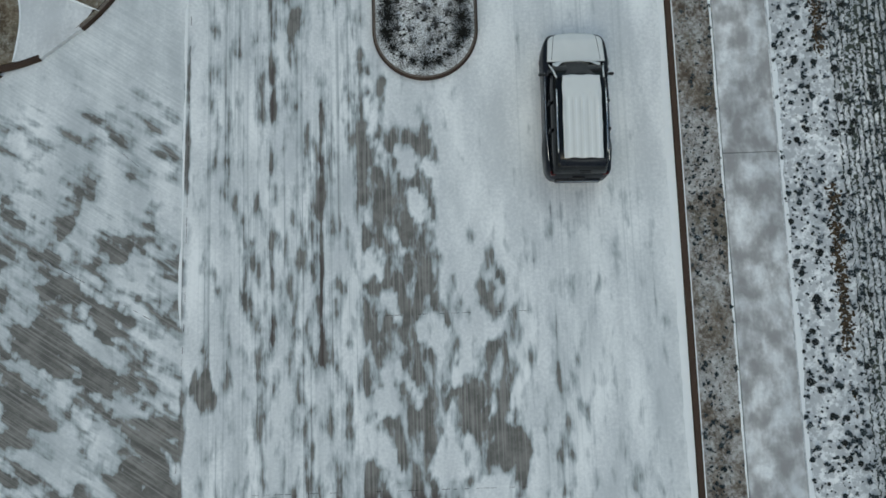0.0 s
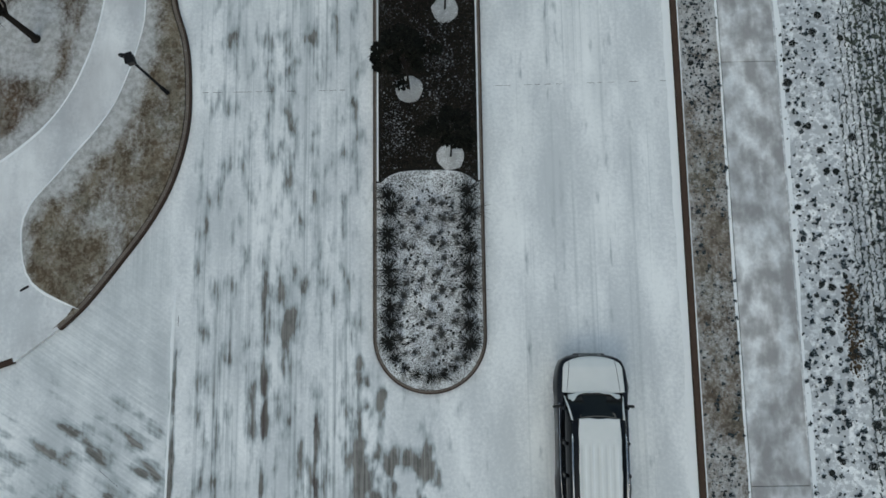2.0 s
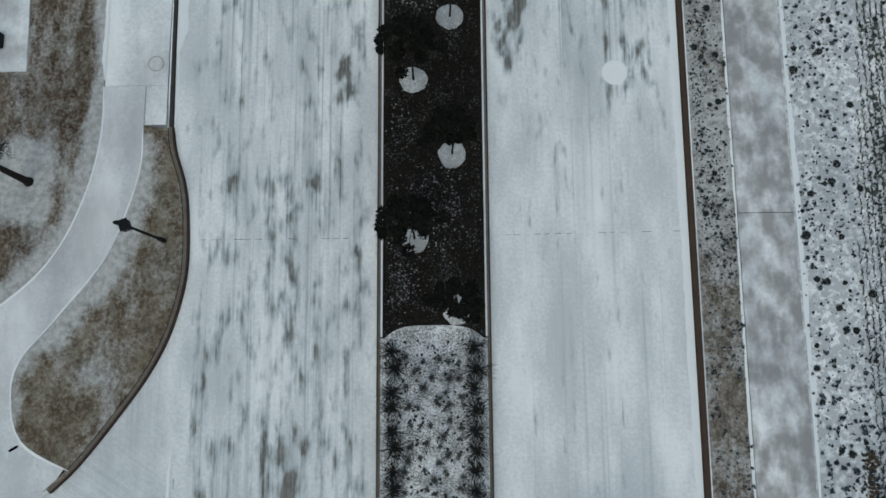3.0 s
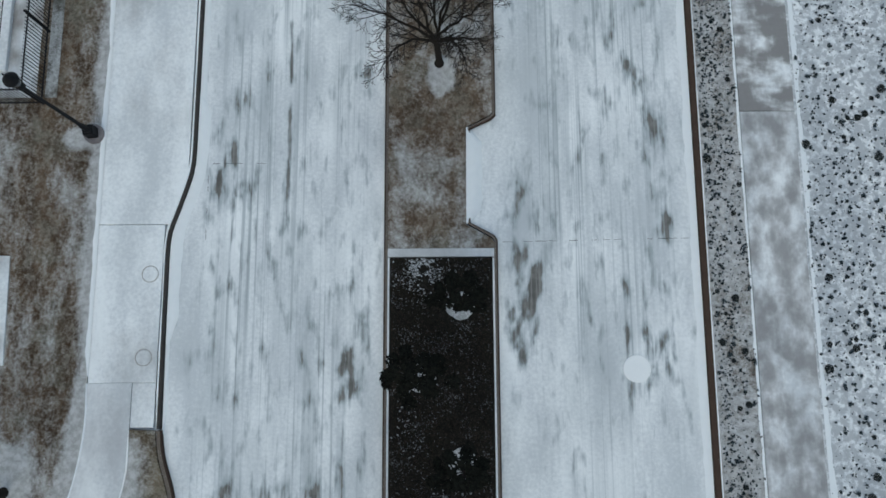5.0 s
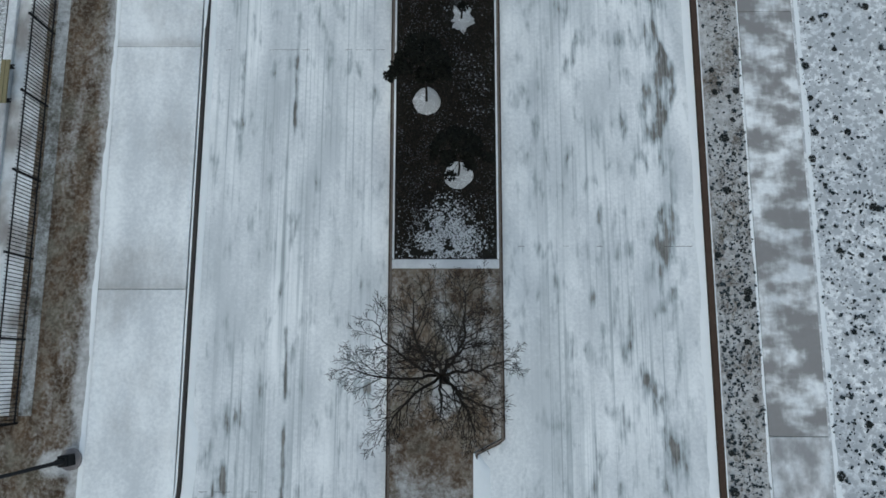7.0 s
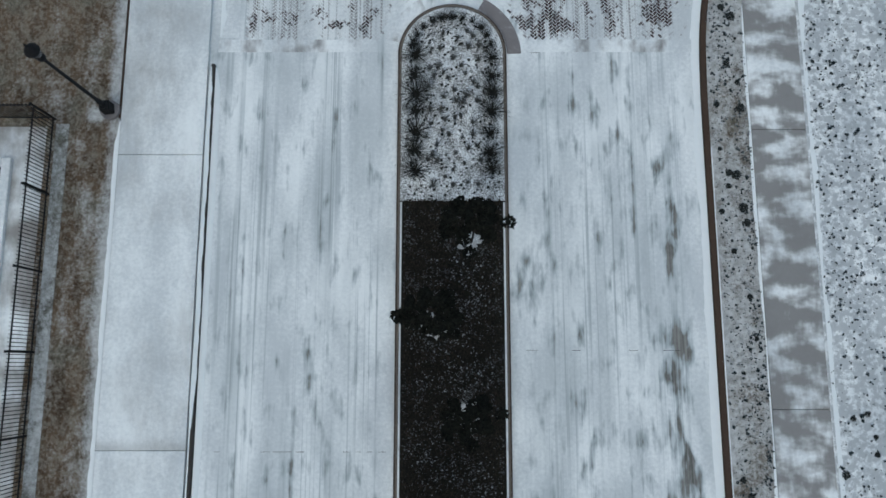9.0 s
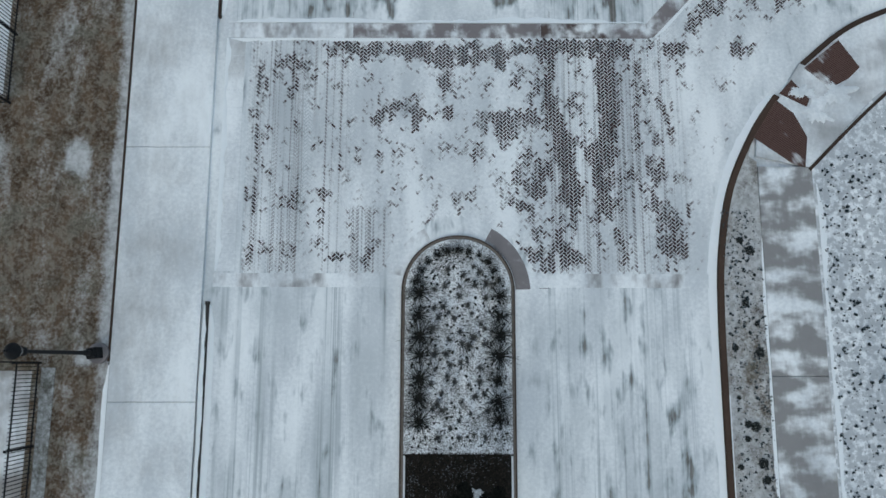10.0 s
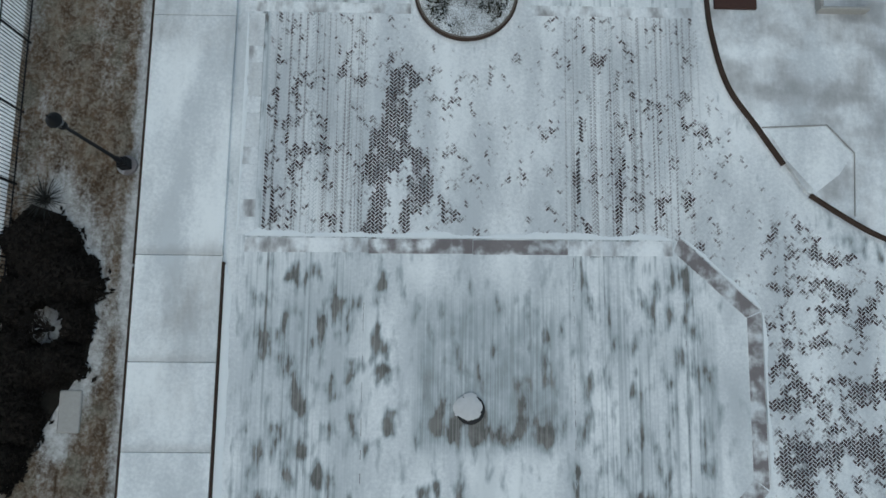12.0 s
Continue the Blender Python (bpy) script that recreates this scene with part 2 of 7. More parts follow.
def make_kerb(name="dark_kerb_concrete", c0=(0.038, 0.026, 0.020), c1=(0.072, 0.050, 0.040), frost=(0.15, 0.135, 0.12), share=0.0):
    w = Net(name)
    n1 = w.noise(2.0, 4, 0.6)
    n2 = w.noise(30.0, 3, 0.6)
    c = w.mix(n1, c0, c1)
    c = w.mix(w.step(n2, 0.62 - share, 0.82 - share), c, frost)
    w.bump(n2, 0.4, 0.006)
    return w.done(c, 0.75, 0, 0.08)


def make_lawn(name, snow=0.0, tint=(0.27, 0.235, 0.19), north=0.0, speckle=0.27, soil=((0.070, 0.046, 0.030), (0.150, 0.112, 0.078)), rim=False, north_at=(28, 40), drawn=0.8, wander=30):
    """Winter lawn: straw, brown and grey blotches, with frost and thin snow between the blades."""
    w = Net(name)
    blot = w.noise(0.55, 4, 0.55, w.scaled(1.4, drawn, 1), 0.4)
    mid = w.noise(1.7, 5, 0.65, w.scaled(1.2, drawn, 1), 0.3)
    olive = w.noise(0.8, 4, 0.6)
    fine = w.noise(9.0, 5, 0.7)
    blade = w.noise(44.0, 3, 0.65)
    c = w.mix(w.step(mid, 0.34, 0.64), *soil)
    c = w.mix(w.step(olive, 0.48, 0.68, 0, 0.75), c, (0.125, 0.118, 0.090))
    tuft = w.noise(4.2, 5, 0.7, w.scaled(1.0, 0.8, 1), 0.5)
    c = w.mix(w.step(tuft, 0.46, 0.62, 0, 0.55), c, tuple(0.85 * t for t in tint))
    c = w.mix(w.step(fine, 0.42, 0.72, 0, 0.6), c, tint)
    c = w.mix(w.step(tuft, 0.44, 0.32, 0, 0.5), c, tuple(0.6 * t for t in soil[0]))
    c = w.mix(w.step(blade, 0.55, 0.72, 0, 0.45), c, (0.050, 0.038, 0.028))
    k = w.math("ADD", w.math("MULTIPLY", blot, 0.64), w.math("ADD", w.math("MULTIPLY", mid, 0.34), w.math("MULTIPLY", tuft, 0.14)))
    k = w.math("ADD", k, w.math("MULTIPLY", fine, speckle))
    k = w.math("ADD", k, w.math("MULTIPLY", blade, speckle * 0.7))
    k = w.math("SUBTRACT", k, (speckle - 0.16) * 0.85)
    if north:
        y = w.n.new("ShaderNodeSeparateXYZ")
        w.l.new(w.pos, y.inputs[0])
        k = w.math("ADD", k, w.math("MULTIPLY", w.step(w.math("ADD", y.outputs[1], w.math("MULTIPLY", w.noise(0.15, 2, 0.5), wander)), north_at[0], north_at[1]), north))
    if rim:
        # snow kept along the edge of the sidewalk
        x = w.n.new("ShaderNodeSeparateXYZ")
        w.l.new(w.pos, x.inputs[0])
        k = w.math("ADD", k, w.math("MULTIPLY", w.step(x.outputs[0], -12.40, -11.85), 0.24))
    k = w.math("ADD", k, w.math("MULTIPLY", w.attr("rim"), 0.38))
    fac = w.step(k, 0.66 - snow, 0.92 - snow, 0.0, 0.85)
    w.bump(w.math("ADD", w.math("MULTIPLY", fine, 0.6), w.math("MULTIPLY", blade, 0.6)), 0.7, 0.03)
    white = w.mix(w.step(w.noise(5.0, 5, 0.7), 0.35, 0.65), (0.40, 0.40, 0.395), (0.62, 0.63, 0.635))
    return w.done(w.mix(fac, c, white), 0.9, 0, 0.1)


def make_groundcover():
    """Dark evergreen creeping cover, nearly black, with snow caught in flecks."""
    w = Net("dark_groundcover_soil")
    a = w.noise(3.5, 5, 0.7)
    b = w.noise(26.0, 4, 0.7)
    c = w.mix(a, (0.010, 0.010, 0.009), (0.030, 0.027, 0.022))
    k = w.math("ADD", w.math("MULTIPLY", b, 0.6), w.math("MULTIPLY", w.noise(0.9, 3, 0.6), 0.4))
    fac = w.step(k, 0.585, 0.68, 0, 0.40)
    w.bump(b, 0.8, 0.03)
    return w.done(w.mix(fac, c, (0.5, 0.52, 0.54)), 0.85, 0, 0.06)


def make_snow(name="snow", grit=0.0, size=24.0, most=0.85, soil=(0.10, 0.092, 0.082)):
    w = Net(name)
    c = snow_color(w)
    g = w.noise(size, 4, 0.7)
    if grit:
        k = w.math("ADD", w.math("MULTIPLY", g, 0.7), w.math("MULTIPLY", w.noise(2.2, 4, 0.6), 0.3))
        c = w.mix(w.step(k, 0.56 - grit * 0.12, 0.68 - grit * 0.12, 0, most), c, soil)
    w.bump(g, 0.35, 0.02)
    return w.done(c, 0.85)


def make_plain(name, c0, c1, scale=8.0, rough=0.6, metal=0.0, bump=0.2, spec=0.4):
    w = Net(name)
    n = w.noise(scale, 4, 0.6)
    w.bump(w.noise(scale * 4, 3, 0.6), bump, 0.004)
    return w.done(w.mix(n, c0, c1), rough, metal, spec)


def make_brick():
    """Clay paver; colour differs from brick to brick, snow follows the attribute 'cover'."""
    w = Net("clay_paver_snow")
    cover = w.attr("cover")
    isl = w.n.new("ShaderNodeNewGeometry").outputs["Random Per Island"]
    rnd = w.n.new("ShaderNodeObjectInfo").outputs["Random"]
    r = w.math("FRACT", w.math("ADD", isl, rnd))
    g = w.noise(40.0, 3, 0.6)
    c = w.mix(r, (0.026, 0.017, 0.018), (0.066, 0.042, 0.042))
    c = w.mix(w.step(g, 0.5, 0.8, 0, 0.3), c, (0.10, 0.078, 0.078))
    patch = w.noise(1.0, 3, 0.5, w.scaled(2.0, 1.2, 1), 0.2)
    streak = w.noise(1.0, 3, 0.5, w.scaled(6.5, 1.3, 1))
    q = w.math("ADD", patch, w.math("MULTIPLY", w.math("SUBTRACT", 0.98, cover), 0.42))
    q = w.math("ADD", q, w.math("MULTIPLY", w.math("SUBTRACT", streak, 0.5), 0.36))
    q = w.math("ADD", q, w.math("MULTIPLY", w.math("SUBTRACT", w.noise(1.0, 3, 0.6, w.scaled(5.0, 4.0, 1)), 0.5), 0.40))
    q = w.math("ADD", q, w.math("MULTIPLY", w.math("SUBTRACT", r, 0.5), 0.24))
    q = w.math("ADD", q, w.math("MULTIPLY", w.math("SUBTRACT", g, 0.5), 0.06))
    hair = w.step(w.noise(1.0, 3, 0.6, w.scaled(8.0, 0.06, 1)), 0.50, 0.61)
    depth = w.math("ADD", w.step(q, 0.55, 0.77, 0, 0.95), w.math("MULTIPLY", w.math("MULTIPLY", hair, w.attr("lane")), 0.50))
    depth = w.math("ADD", depth, w.math("ADD", 0.02, w.math("MULTIPLY", w.attr("lane"), 0.07)))
    fac = w.math("MAXIMUM", w.math("SUBTRACT", 1.0, depth), 0.0)
    w.bump(g, 0.3, 0.004)
    return w.done(w.mix(fac, c, snow_color(w)), 0.75, 0, 0.12)


def make_worn(name, c0, c1):
    """Red-brown pad surface with snow blown over part of it."""
    w = Net(name)
    k = w.math("ADD", w.noise(0.8, 3, 0.5), w.math("MULTIPLY", w.math("SUBTRACT", w.noise(1.0, 4, 0.6, w.scaled(1.2, 6.0, 1, -50)), 0.5), 0.3))
    return w.done(w.mix(w.step(k, 0.57, 0.72), w.mix(w.noise(14, 4, 0.6), c0, c1), snow_color(w)), 0.8)


MAT_ROAD = make_pavement()
MAT_WALK_R = make_walk("sidewalk_half_bare", -0.02, 1.5, ((0.20, 0.19, 0.192), (0.255, 0.245, 0.243)), (1.1, 0.8), 0.40, 0.18)
MAT_WALK_R_NORTH = make_walk("sidewalk_mostly_bare", -0.03, 1.5, ((0.20, 0.19, 0.188), (0.255, 0.245, 0.240)), (0.55, 0.95), 0.26, 0.06)
MAT_WALK_L = make_walk("sidewalk_snowed", 0.19, 0.22, soft=0.5, stains=(37.2, 45.35, 70.65, 73.4, 76.8))
MAT_WALK_BEND = make_walk("sidewalk_thinly_snowed", 0.0, 0.30, ((0.27, 0.27, 0.285), (0.36, 0.36, 0.375)), soft=0.7, least=0.30)
MAT_BAND_BARE = make_walk("bare_concrete_band", -0.18, 1.7, ((0.135, 0.118, 0.120), (0.205, 0.185, 0.187)), soft=0.30, least=0.06)
MAT_BAND_SNOWY = make_walk("snowed_concrete_band", 0.10, 0.9, ((0.18, 0.165, 0.165), (0.24, 0.225, 0.225)), (2.0, 1.0))
MAT_BAND = make_walk("concrete_band", -0.05, 1.7, ((0.118, 0.094, 0.094), (0.185, 0.155, 0.155)), soft=0.30, least=0.10)
MAT_PLAZA = make_walk("plaza_snowed", 0.03, 0.60, ((0.25, 0.245, 0.245), (0.33, 0.325, 0.325)), (1.0, 1.3), 0.42, 0.20)
MAT_BAND_RED = make_walk("soiled_concrete_band", -0.03, 1.7, ((0.055, 0.038, 0.034), (0.11, 0.08, 0.072)), soft=0.30, least=0.0)
MAT_KERB = make_kerb()
MAT_KERB_EAST = make_kerb("brown_kerb_concrete", (0.050, 0.033, 0.025), (0.088, 0.060, 0.046))
MAT_KERB_GREY = make_kerb("damp_grey_kerb", (0.040, 0.036, 0.034), (0.075, 0.068, 0.064))
# Top of the two-tone kerbs, paler than their road face.
MAT_KERB_TOP = make_kerb("pale_kerb_top", (0.105, 0.085, 0.070), (0.185, 0.160, 0.138), (0.42, 0.42, 0.42), 0.04)
MAT_LAWN = make_lawn("winter_lawn", 0.0, (0.30, 0.27, 0.21), soil=((0.078, 0.057, 0.037), (0.160, 0.127, 0.088)))
MAT_LAWN_WEST = make_lawn("west_lawn", 0.04, (0.29, 0.262, 0.218), -0.07, rim=True, north_at=(40, 52), soil=((0.056, 0.036, 0.022), (0.135, 0.094, 0.061)), drawn=0.42)
MAT_LAWN_MEDIAN = make_lawn("median_lawn", 0.02)
MAT_LAWN_SNOWY = make_lawn("snowy_lawn", 0.22)
MAT_STRIP = make_lawn("verge_groundcover", 0.06, (0.32, 0.29, 0.245), 0.11, 0.46, ((0.100, 0.080, 0.062), (0.19, 0.160, 0.130)), north_at=(22.0, 24.5), wander=9)
MAT_BED = make_groundcover()
MAT_SNOW = make_snow()
MAT_GRIT = make_snow("gravel_under_snow", 0.95)
MAT_FIELD = make_snow("planted_field_snow", 1.20, 5.0, 0.66, (0.32, 0.338, 0.36))
MAT_PATIO = make_walk("patio_concrete", 0.0, 0.6, ((0.16, 0.14, 0.125), (0.27, 0.25, 0.235)))
MAT_BRICK = make_brick()
MAT_IRON = make_plain("black_painted_iron", (0.006, 0.007, 0.008), (0.018, 0.018, 0.02), 12, 0.6, 0.0, 0.1, 0.12)
MAT_BARK = make_plain("dark_bark", (0.012, 0.010, 0.009), (0.032, 0.027, 0.023), 20, 0.85, 0, 0.2, 0.1)
MAT_NEEDLE = make_plain("dark_evergreen_leaf", (0.007, 0.010, 0.010), (0.022, 0.027, 0.024), 30, 0.6, 0, 0.1)
MAT_GRASSROW = make_plain("dark_green_grass", (0.045, 0.060, 0.050), (0.12, 0.135, 0.115), 9, 0.8, 0, 0.1)
MAT_BLADE = make_plain("dark_grass_blade", (0.006, 0.007, 0.006), (0.026, 0.026, 0.022), 25, 0.7, 0, 0.1)
MAT_TIMBER = make_plain("olive_weathered_timber", (0.17, 0.145, 0.075), (0.27, 0.235, 0.13), 14, 0.8)
MAT_RAMP = make_worn("red_brown_ramp_pad", (0.038, 0.018, 0.014), (0.078, 0.038, 0.029))
MAT_CONC = make_plain("pale_concrete", (0.30, 0.29, 0.275), (0.42, 0.41, 0.39), 10, 0.8)

# ---- the plan, in metres: x across the road, y along it ----
MED_L, MED_R = -2.6, 1.06          # faces of the median kerb
LANE_R, LANE_L = 7.50, -8.75       # faces of the outer kerbs
TOP = 0.145                        # level of lawns and sidewalks over the road

# bare places in the snow: centre x, y, half length, half width, turn in degrees, strength
BARE_SOUTH = (
    (-12.2, 1.3, 2.1, 0.42, -29, 1.0), (-12.9, -0.4, 2.0, 0.50, -30, 1.0), (-14.6, 4.6, 0.9, 0.4, -40, 0.8),
    (-13.1, 4.2, 0.75, 0.5, 60, 0.9), (-11.5, 3.2, 0.75, 0.55, -40, 0.9), (-9.8, -3.4, 0.6, 1.2, 20, 0.9),
    (-10.7, -4.6, 0.9, 0.7, -40, 0.9), (-14.4, -1.6, 0.9, 0.5, -40, 0.8), (-8.4, -1.2, 0.45, 0.9, 0, 0.8),
    (-2.55, 9.0, 0.45, 1.0, 12, 0.8), (-1.1, 9.0, 0.25, 0.5, 0, 0.5), (1.2, 2.0, 0.55, 1.0, 10, 0.6),
    (1.6, -3.5, 0.6, 1.4, 15, 0.5), (0.3, -2.4, 0.6, 1.5, 0, 0.7),
)
BARE_MIDDLE = (
    (1.75, 26.4, 0.55, 1.9, 0, 0.75), (-3.6, 24.4, 0.40, 1.0, 0, 0.7), (6.4, 39.0, 0.3, 0.9, 0, 0.45),
    (1.7, 29.8, 0.5, 1.2, 0, 0.35), (6.2, 25.0, 0.5, 1.2, 0, 0.4), (5.6, 34.0, 0.4, 1.5, 0, 0.3),
    (6.2, 52.0, 0.35, 1.3, 0, 0.6), (6.6, 48.2, 0.35, 1.4, 0, 0.6), (6.5, 44.0, 0.4, 1.4, 0, 0.45),
    (1.6, 50.6, 0.5, 1.2, 0, 0.40), (-5.1, 47.5, 0.35, 1.6, 0, 0.35), (-3.4, 34.2, 0.4, 0.5, 0, 0.5),
    (6.3, 29.0, 0.35, 1.0, 0, 0.4), (-7.9, 31.0, 0.22, 1.6, 0, 0.45),
)
BARE_CROSSING = (
    (4.1, 63.2, 0.30, 3.2, 0, 0.9), (2.7, 62.8, 0.40, 2.4, 8, 0.9), (1.6, 61.9, 0.75, 0.7, 30, 0.95),
    (0.2, 66.5, 2.3, 0.36, 0, 1.25), (-3.0, 66.55, 1.8, 0.30, 0, 1.25), (-2.2, 64.1, 1.3, 0.5, 0, 0.75),
    (0.8, 64.0, 1.2, 0.6, 0, 0.8), (-0.9, 65.5, 0.5, 0.7, 0, 0.7), (-4.4, 59.2, 0.6, 0.25, 0, 0.8),
    (2.3, 59.7, 0.9, 0.6, 0, 0.9), (5.6, 62.0, 0.35, 0.8, 0, 0.55), (6.2, 60.2, 0.4, 0.9, 0, 0.5),
    (7.75, 67.95, 0.9, 0.42, 45, 1.2), (9.0, 66.7, 0.5, 0.35, 45, 0.8), (9.35, 69.4, 0.40, 1.2, 0, 0.9), (9.1, 70.7, 0.5, 0.7, 0, 0.7), (6.9, 66.5, 0.8, 0.32, 0, 0.9), (-6.3, 65.8, 0.8, 0.8, 0, 0.3), (3.4, 66.55, 1.5, 0.34, 0, 1.2), (4.3, 65.2, 0.22, 1.4, 0, 1.1), (2.45, 65.6, 0.18, 1.2, 0, 1.1),
)
BARE_OCTAGON = (
    (-0.3, 71.5, 1.9, 0.75, 0, 0.80), (-3.75, 76.2, 0.35, 0.40, 0, 0.9), (-4.05, 73.85, 0.30, 0.65, 0, 0.9), (-3.5, 72.8, 0.42, 0.42, 0, 0.9),
    (-3.45, 71.7, 0.40, 0.35, 0, 0.8), (-3.2, 68.75, 0.75, 0.55, 0, 1.05), (-1.5, 69.1, 0.50, 0.45, 0, 0.8), (1.0, 68.65, 0.70, 0.50, 0, 0.95),
    (-0.5, 70.25, 0.45, 0.45, 0, 0.7), (-2.25, 69.4, 0.40, 0.40, 0, 0.7), (4.25, 68.7, 0.20, 1.5, 0, 1.1), (4.3, 72.3, 0.15, 0.9, 0, 0.7),
    (-5.0, 73.2, 0.50, 0.40, 0, 0.7), (-5.3, 74.7, 0.70, 0.40, 0, 0.7), (-6.6, 76.3, 0.60, 0.30, 0, 0.7), (1.6, 73.2, 0.25, 0.6, 0, 0.7),
)
BARE_NORTH = (
    (-4.05, 78.8, 0.42, 1.6, -5, 1.3), (-3.85, 80.6, 0.50, 1.2, -12, 1.3), (-3.55, 82.1, 0.38, 0.7, -10, 1.3), (-3.15, 83.1, 0.42, 0.42, 20, 1.3),
    (-2.3, 78.3, 1.0, 0.6, 0, 0.7), (-2.8, 79.7, 0.7, 0.9, 30, 0.65), (3.9, 79.5, 0.08, 2.4, 0, 0.7),
    (2.7, 80.0, 0.06, 2.6, 0, 0.7), (-6.8, 80.0, 1.2, 2.6, 0, 0.12), (9.8, 70.6, 1.3, 0.7, 0, 0.65),
    (11.6, 72.6, 1.3, 0.6, 0, 0.5), (9.2, 72.8, 0.6, 1.0, 0, 0.5), (11.0, 75.6, 1.4, 0.5, -30, 0.35),
    (10.6, 68.4, 0.5, 0.7, 0, 0.8), (12.8, 70.8, 1.4, 0.8, 10, 0.6), (7.3, 80.4, 0.4, 1.0, 20, 0.5),
)


def snow_cover(x, y):
    """How much snow lies on the pavement: 1 is closed, 0 is bare."""
    wx = x + 0.40 * (fbm(x * 1.1, y * 0.8, 40, 3) - 0.5) * 2
    wy = y + 0.70 * (fbm(x * 1.3, y * 0.9, 50, 3) - 0.5) * 2
    streak = fbm(x * 1.6, y * 0.35, 3, 4)
    small = fbm(x * 3.2, y * 1.5, 9, 3)
    # closed snow on the empty lane south of the notch and round the sidewalk's bend
    calm = ramp(x, 0.9, 1.4) * ramp(y, 3.0, 7.0) * (1 - ramp(y, 20.0, 25.0))
    calm = np.maximum(calm, (1 - ramp(x, -9.2, -8.9)) * ramp(y, 7.5, 10.0) * (1 - ramp(y, 24, 26)))
    calm = np.maximum(calm, 0.5 * ramp(y, 77.2, 78.0) * ramp(x, -1.2, 0.2) * (1 - ramp(x, 6.6, 7.4)))
    c = 1.12 + 0.24 * calm
    left = ramp(x, -8.7, -8.3) * (1 - ramp(x, -3.1, -2.7))
    right = ramp(x, 1.2, 1.6) * (1 - ramp(x, 6.5, 7.2))
    # blown streaks along both lanes, denser towards the south
    k_left = np.interp(y, (-8, 8, 14, 30, 36, 58, 60, 66, 78, 86), (0.36, 0.33, 0.28, 0.19, 0.06, 0.03, 0.04, 0.06, 0.10, 0.02))
    k_right = np.interp(y, (-8, 4, 12, 22, 34, 46, 58, 68, 78, 86), (0.26, 0.10, 0.04, 0.12, 0.12, 0.10, 0.10, 0.18, 0.18, 0.14))
    c = c - (left * k_left + right * k_right) * (0.55 + 0.9 * ramp(streak, 0.42, 0.62))
    # tyre lines
    for tx, w, s, y0, y1 in ((-6.08, 0.075, 1.0, -8, 11), (-4.43, 0.085, 1.0, -8, 11), (-5.72, 0.05, 0.75, 28, 47), (-5.35, 0.22, 0.35, 8, 26), (-7.5, 0.05, 0.4, 14, 90), (-3.6, 0.10, 0.4, 10, 30), (3.25, 0.05, 0.5, -8, 60), (3.55, 0.04, 0.4, -8, 60), (4.75, 0.05, 0.4, 10, 60), (5.10, 0.08, 0.5, 10, 60), (4.55, 0.07, 0.5, 56, 66), (2.35, 0.05, 0.4, -8, 60)):
        on = ramp(y, y0, y0 + 3) * (1 - ramp(y, y1 - 3, y1))
        c = c - s * on * np.exp(-((x - tx - 0.04 * np.sin(y * 0.11)) / w) ** 2) * ramp(fbm(x * 0.3, y * 0.30, 11, 3), 0.36, 0.60)
    # the wide bare run of grooved concrete south of the median
    run = ramp(x, -3.15, -3.05) * (1 - ramp(wx, -0.75, -0.35)) * (1 - ramp(wy, 6.4, 8.4))
    run2 = ramp(wx, -0.75, -0.25) * (1 - ramp(wx, 1.7, 2.4)) * (1 - ramp(wy, 1.5, 4.2))
    white = ramp(fbm(x * 1.25 + 0.5 * y, y * 0.9, 21, 3), 0.47, 0.60)
    c = c - run * 0.86 * (1 - 0.95 * white) - run2 * 0.65 * ramp(fbm(x * 1.5 - 0.5 * y, y * 0.8, 23, 3), 0.44, 0.60)
    # slanting patches on the apron of the side road
    u, v = x * 0.80 - y * 0.60, x * 0.60 + y * 0.80
    off = 1 - ramp(x, -9.05, -8.85)
    c = c - off * (1 - ramp(wy, 0.0, 6.0)) * 0.46 * ramp(fbm(u * 0.6, v * 1.7, 31, 3), 0.44, 0.62)
    c = c - off * (0.14 + 0.40 * ramp(fbm(u * 1.3, v * 1.9, 33, 3), 0.46, 0.62)) * (1 - ramp(y, 7.0, 10.5))
    # a dark open seam along the lane edge
    c = c - 1.1 * np.exp(-((x + 8.97 + 0.02 * np.clip(-y, 0, 9)) / 0.09) ** 2) * ramp(fbm(x * 0, y * 0.5, 35, 2), 0.35, 0.5) * (1 - ramp(y, 9, 12))
    # the crossing: scattered specks
    cross = ramp(y, 58.6, 59.4) * (1 - ramp(y, 86, 88)) * ramp(x, -8.7, -8.0) * (1 - ramp(x, 6.4, 7.6))
    c = c - cross * (0.02 + 0.16 * ramp(small, 0.44, 0.64))
    c = c - 0.12 * ramp(x, -3.5, -1.5) * (1 - ramp(x, 5.6, 7.0)) * ramp(y, 60.5, 62.0) * (1 - ramp(y, 66.6, 67.0))
    # a row of open spots beside the east kerb, and small ones on the west half of the octagon
    c = c - 0.34 * ramp(x, 5.5, 5.8) * (1 - ramp(x, 6.6, 6.9)) * ramp(y, 24, 30) * (1 - ramp(y, 57, 58.5)) * ramp(fbm(x * 1.3, y * 0.7, 63, 2), 0.46, 0.60)
    c = c - 0.32 * ramp(y, 67.5, 67.9) * (1 - ramp(y, 76.4, 76.9)) * ramp(x, -8.2, -7.8) * (1 - ramp(x, -4.6, -4.3)) * ramp(fbm(x * 1.1, y * 1.5, 65, 2), 0.46, 0.62)
    c = c - 0.18 * ramp(y, 67.5, 67.9) * (1 - ramp(y, 76.4, 76.9)) * ramp(x, 2.4, 2.8) * (1 - ramp(x, 6.6, 7.2)) * ramp(fbm(x * 1.8, y * 0.5, 67, 3), 0.48, 0.62)
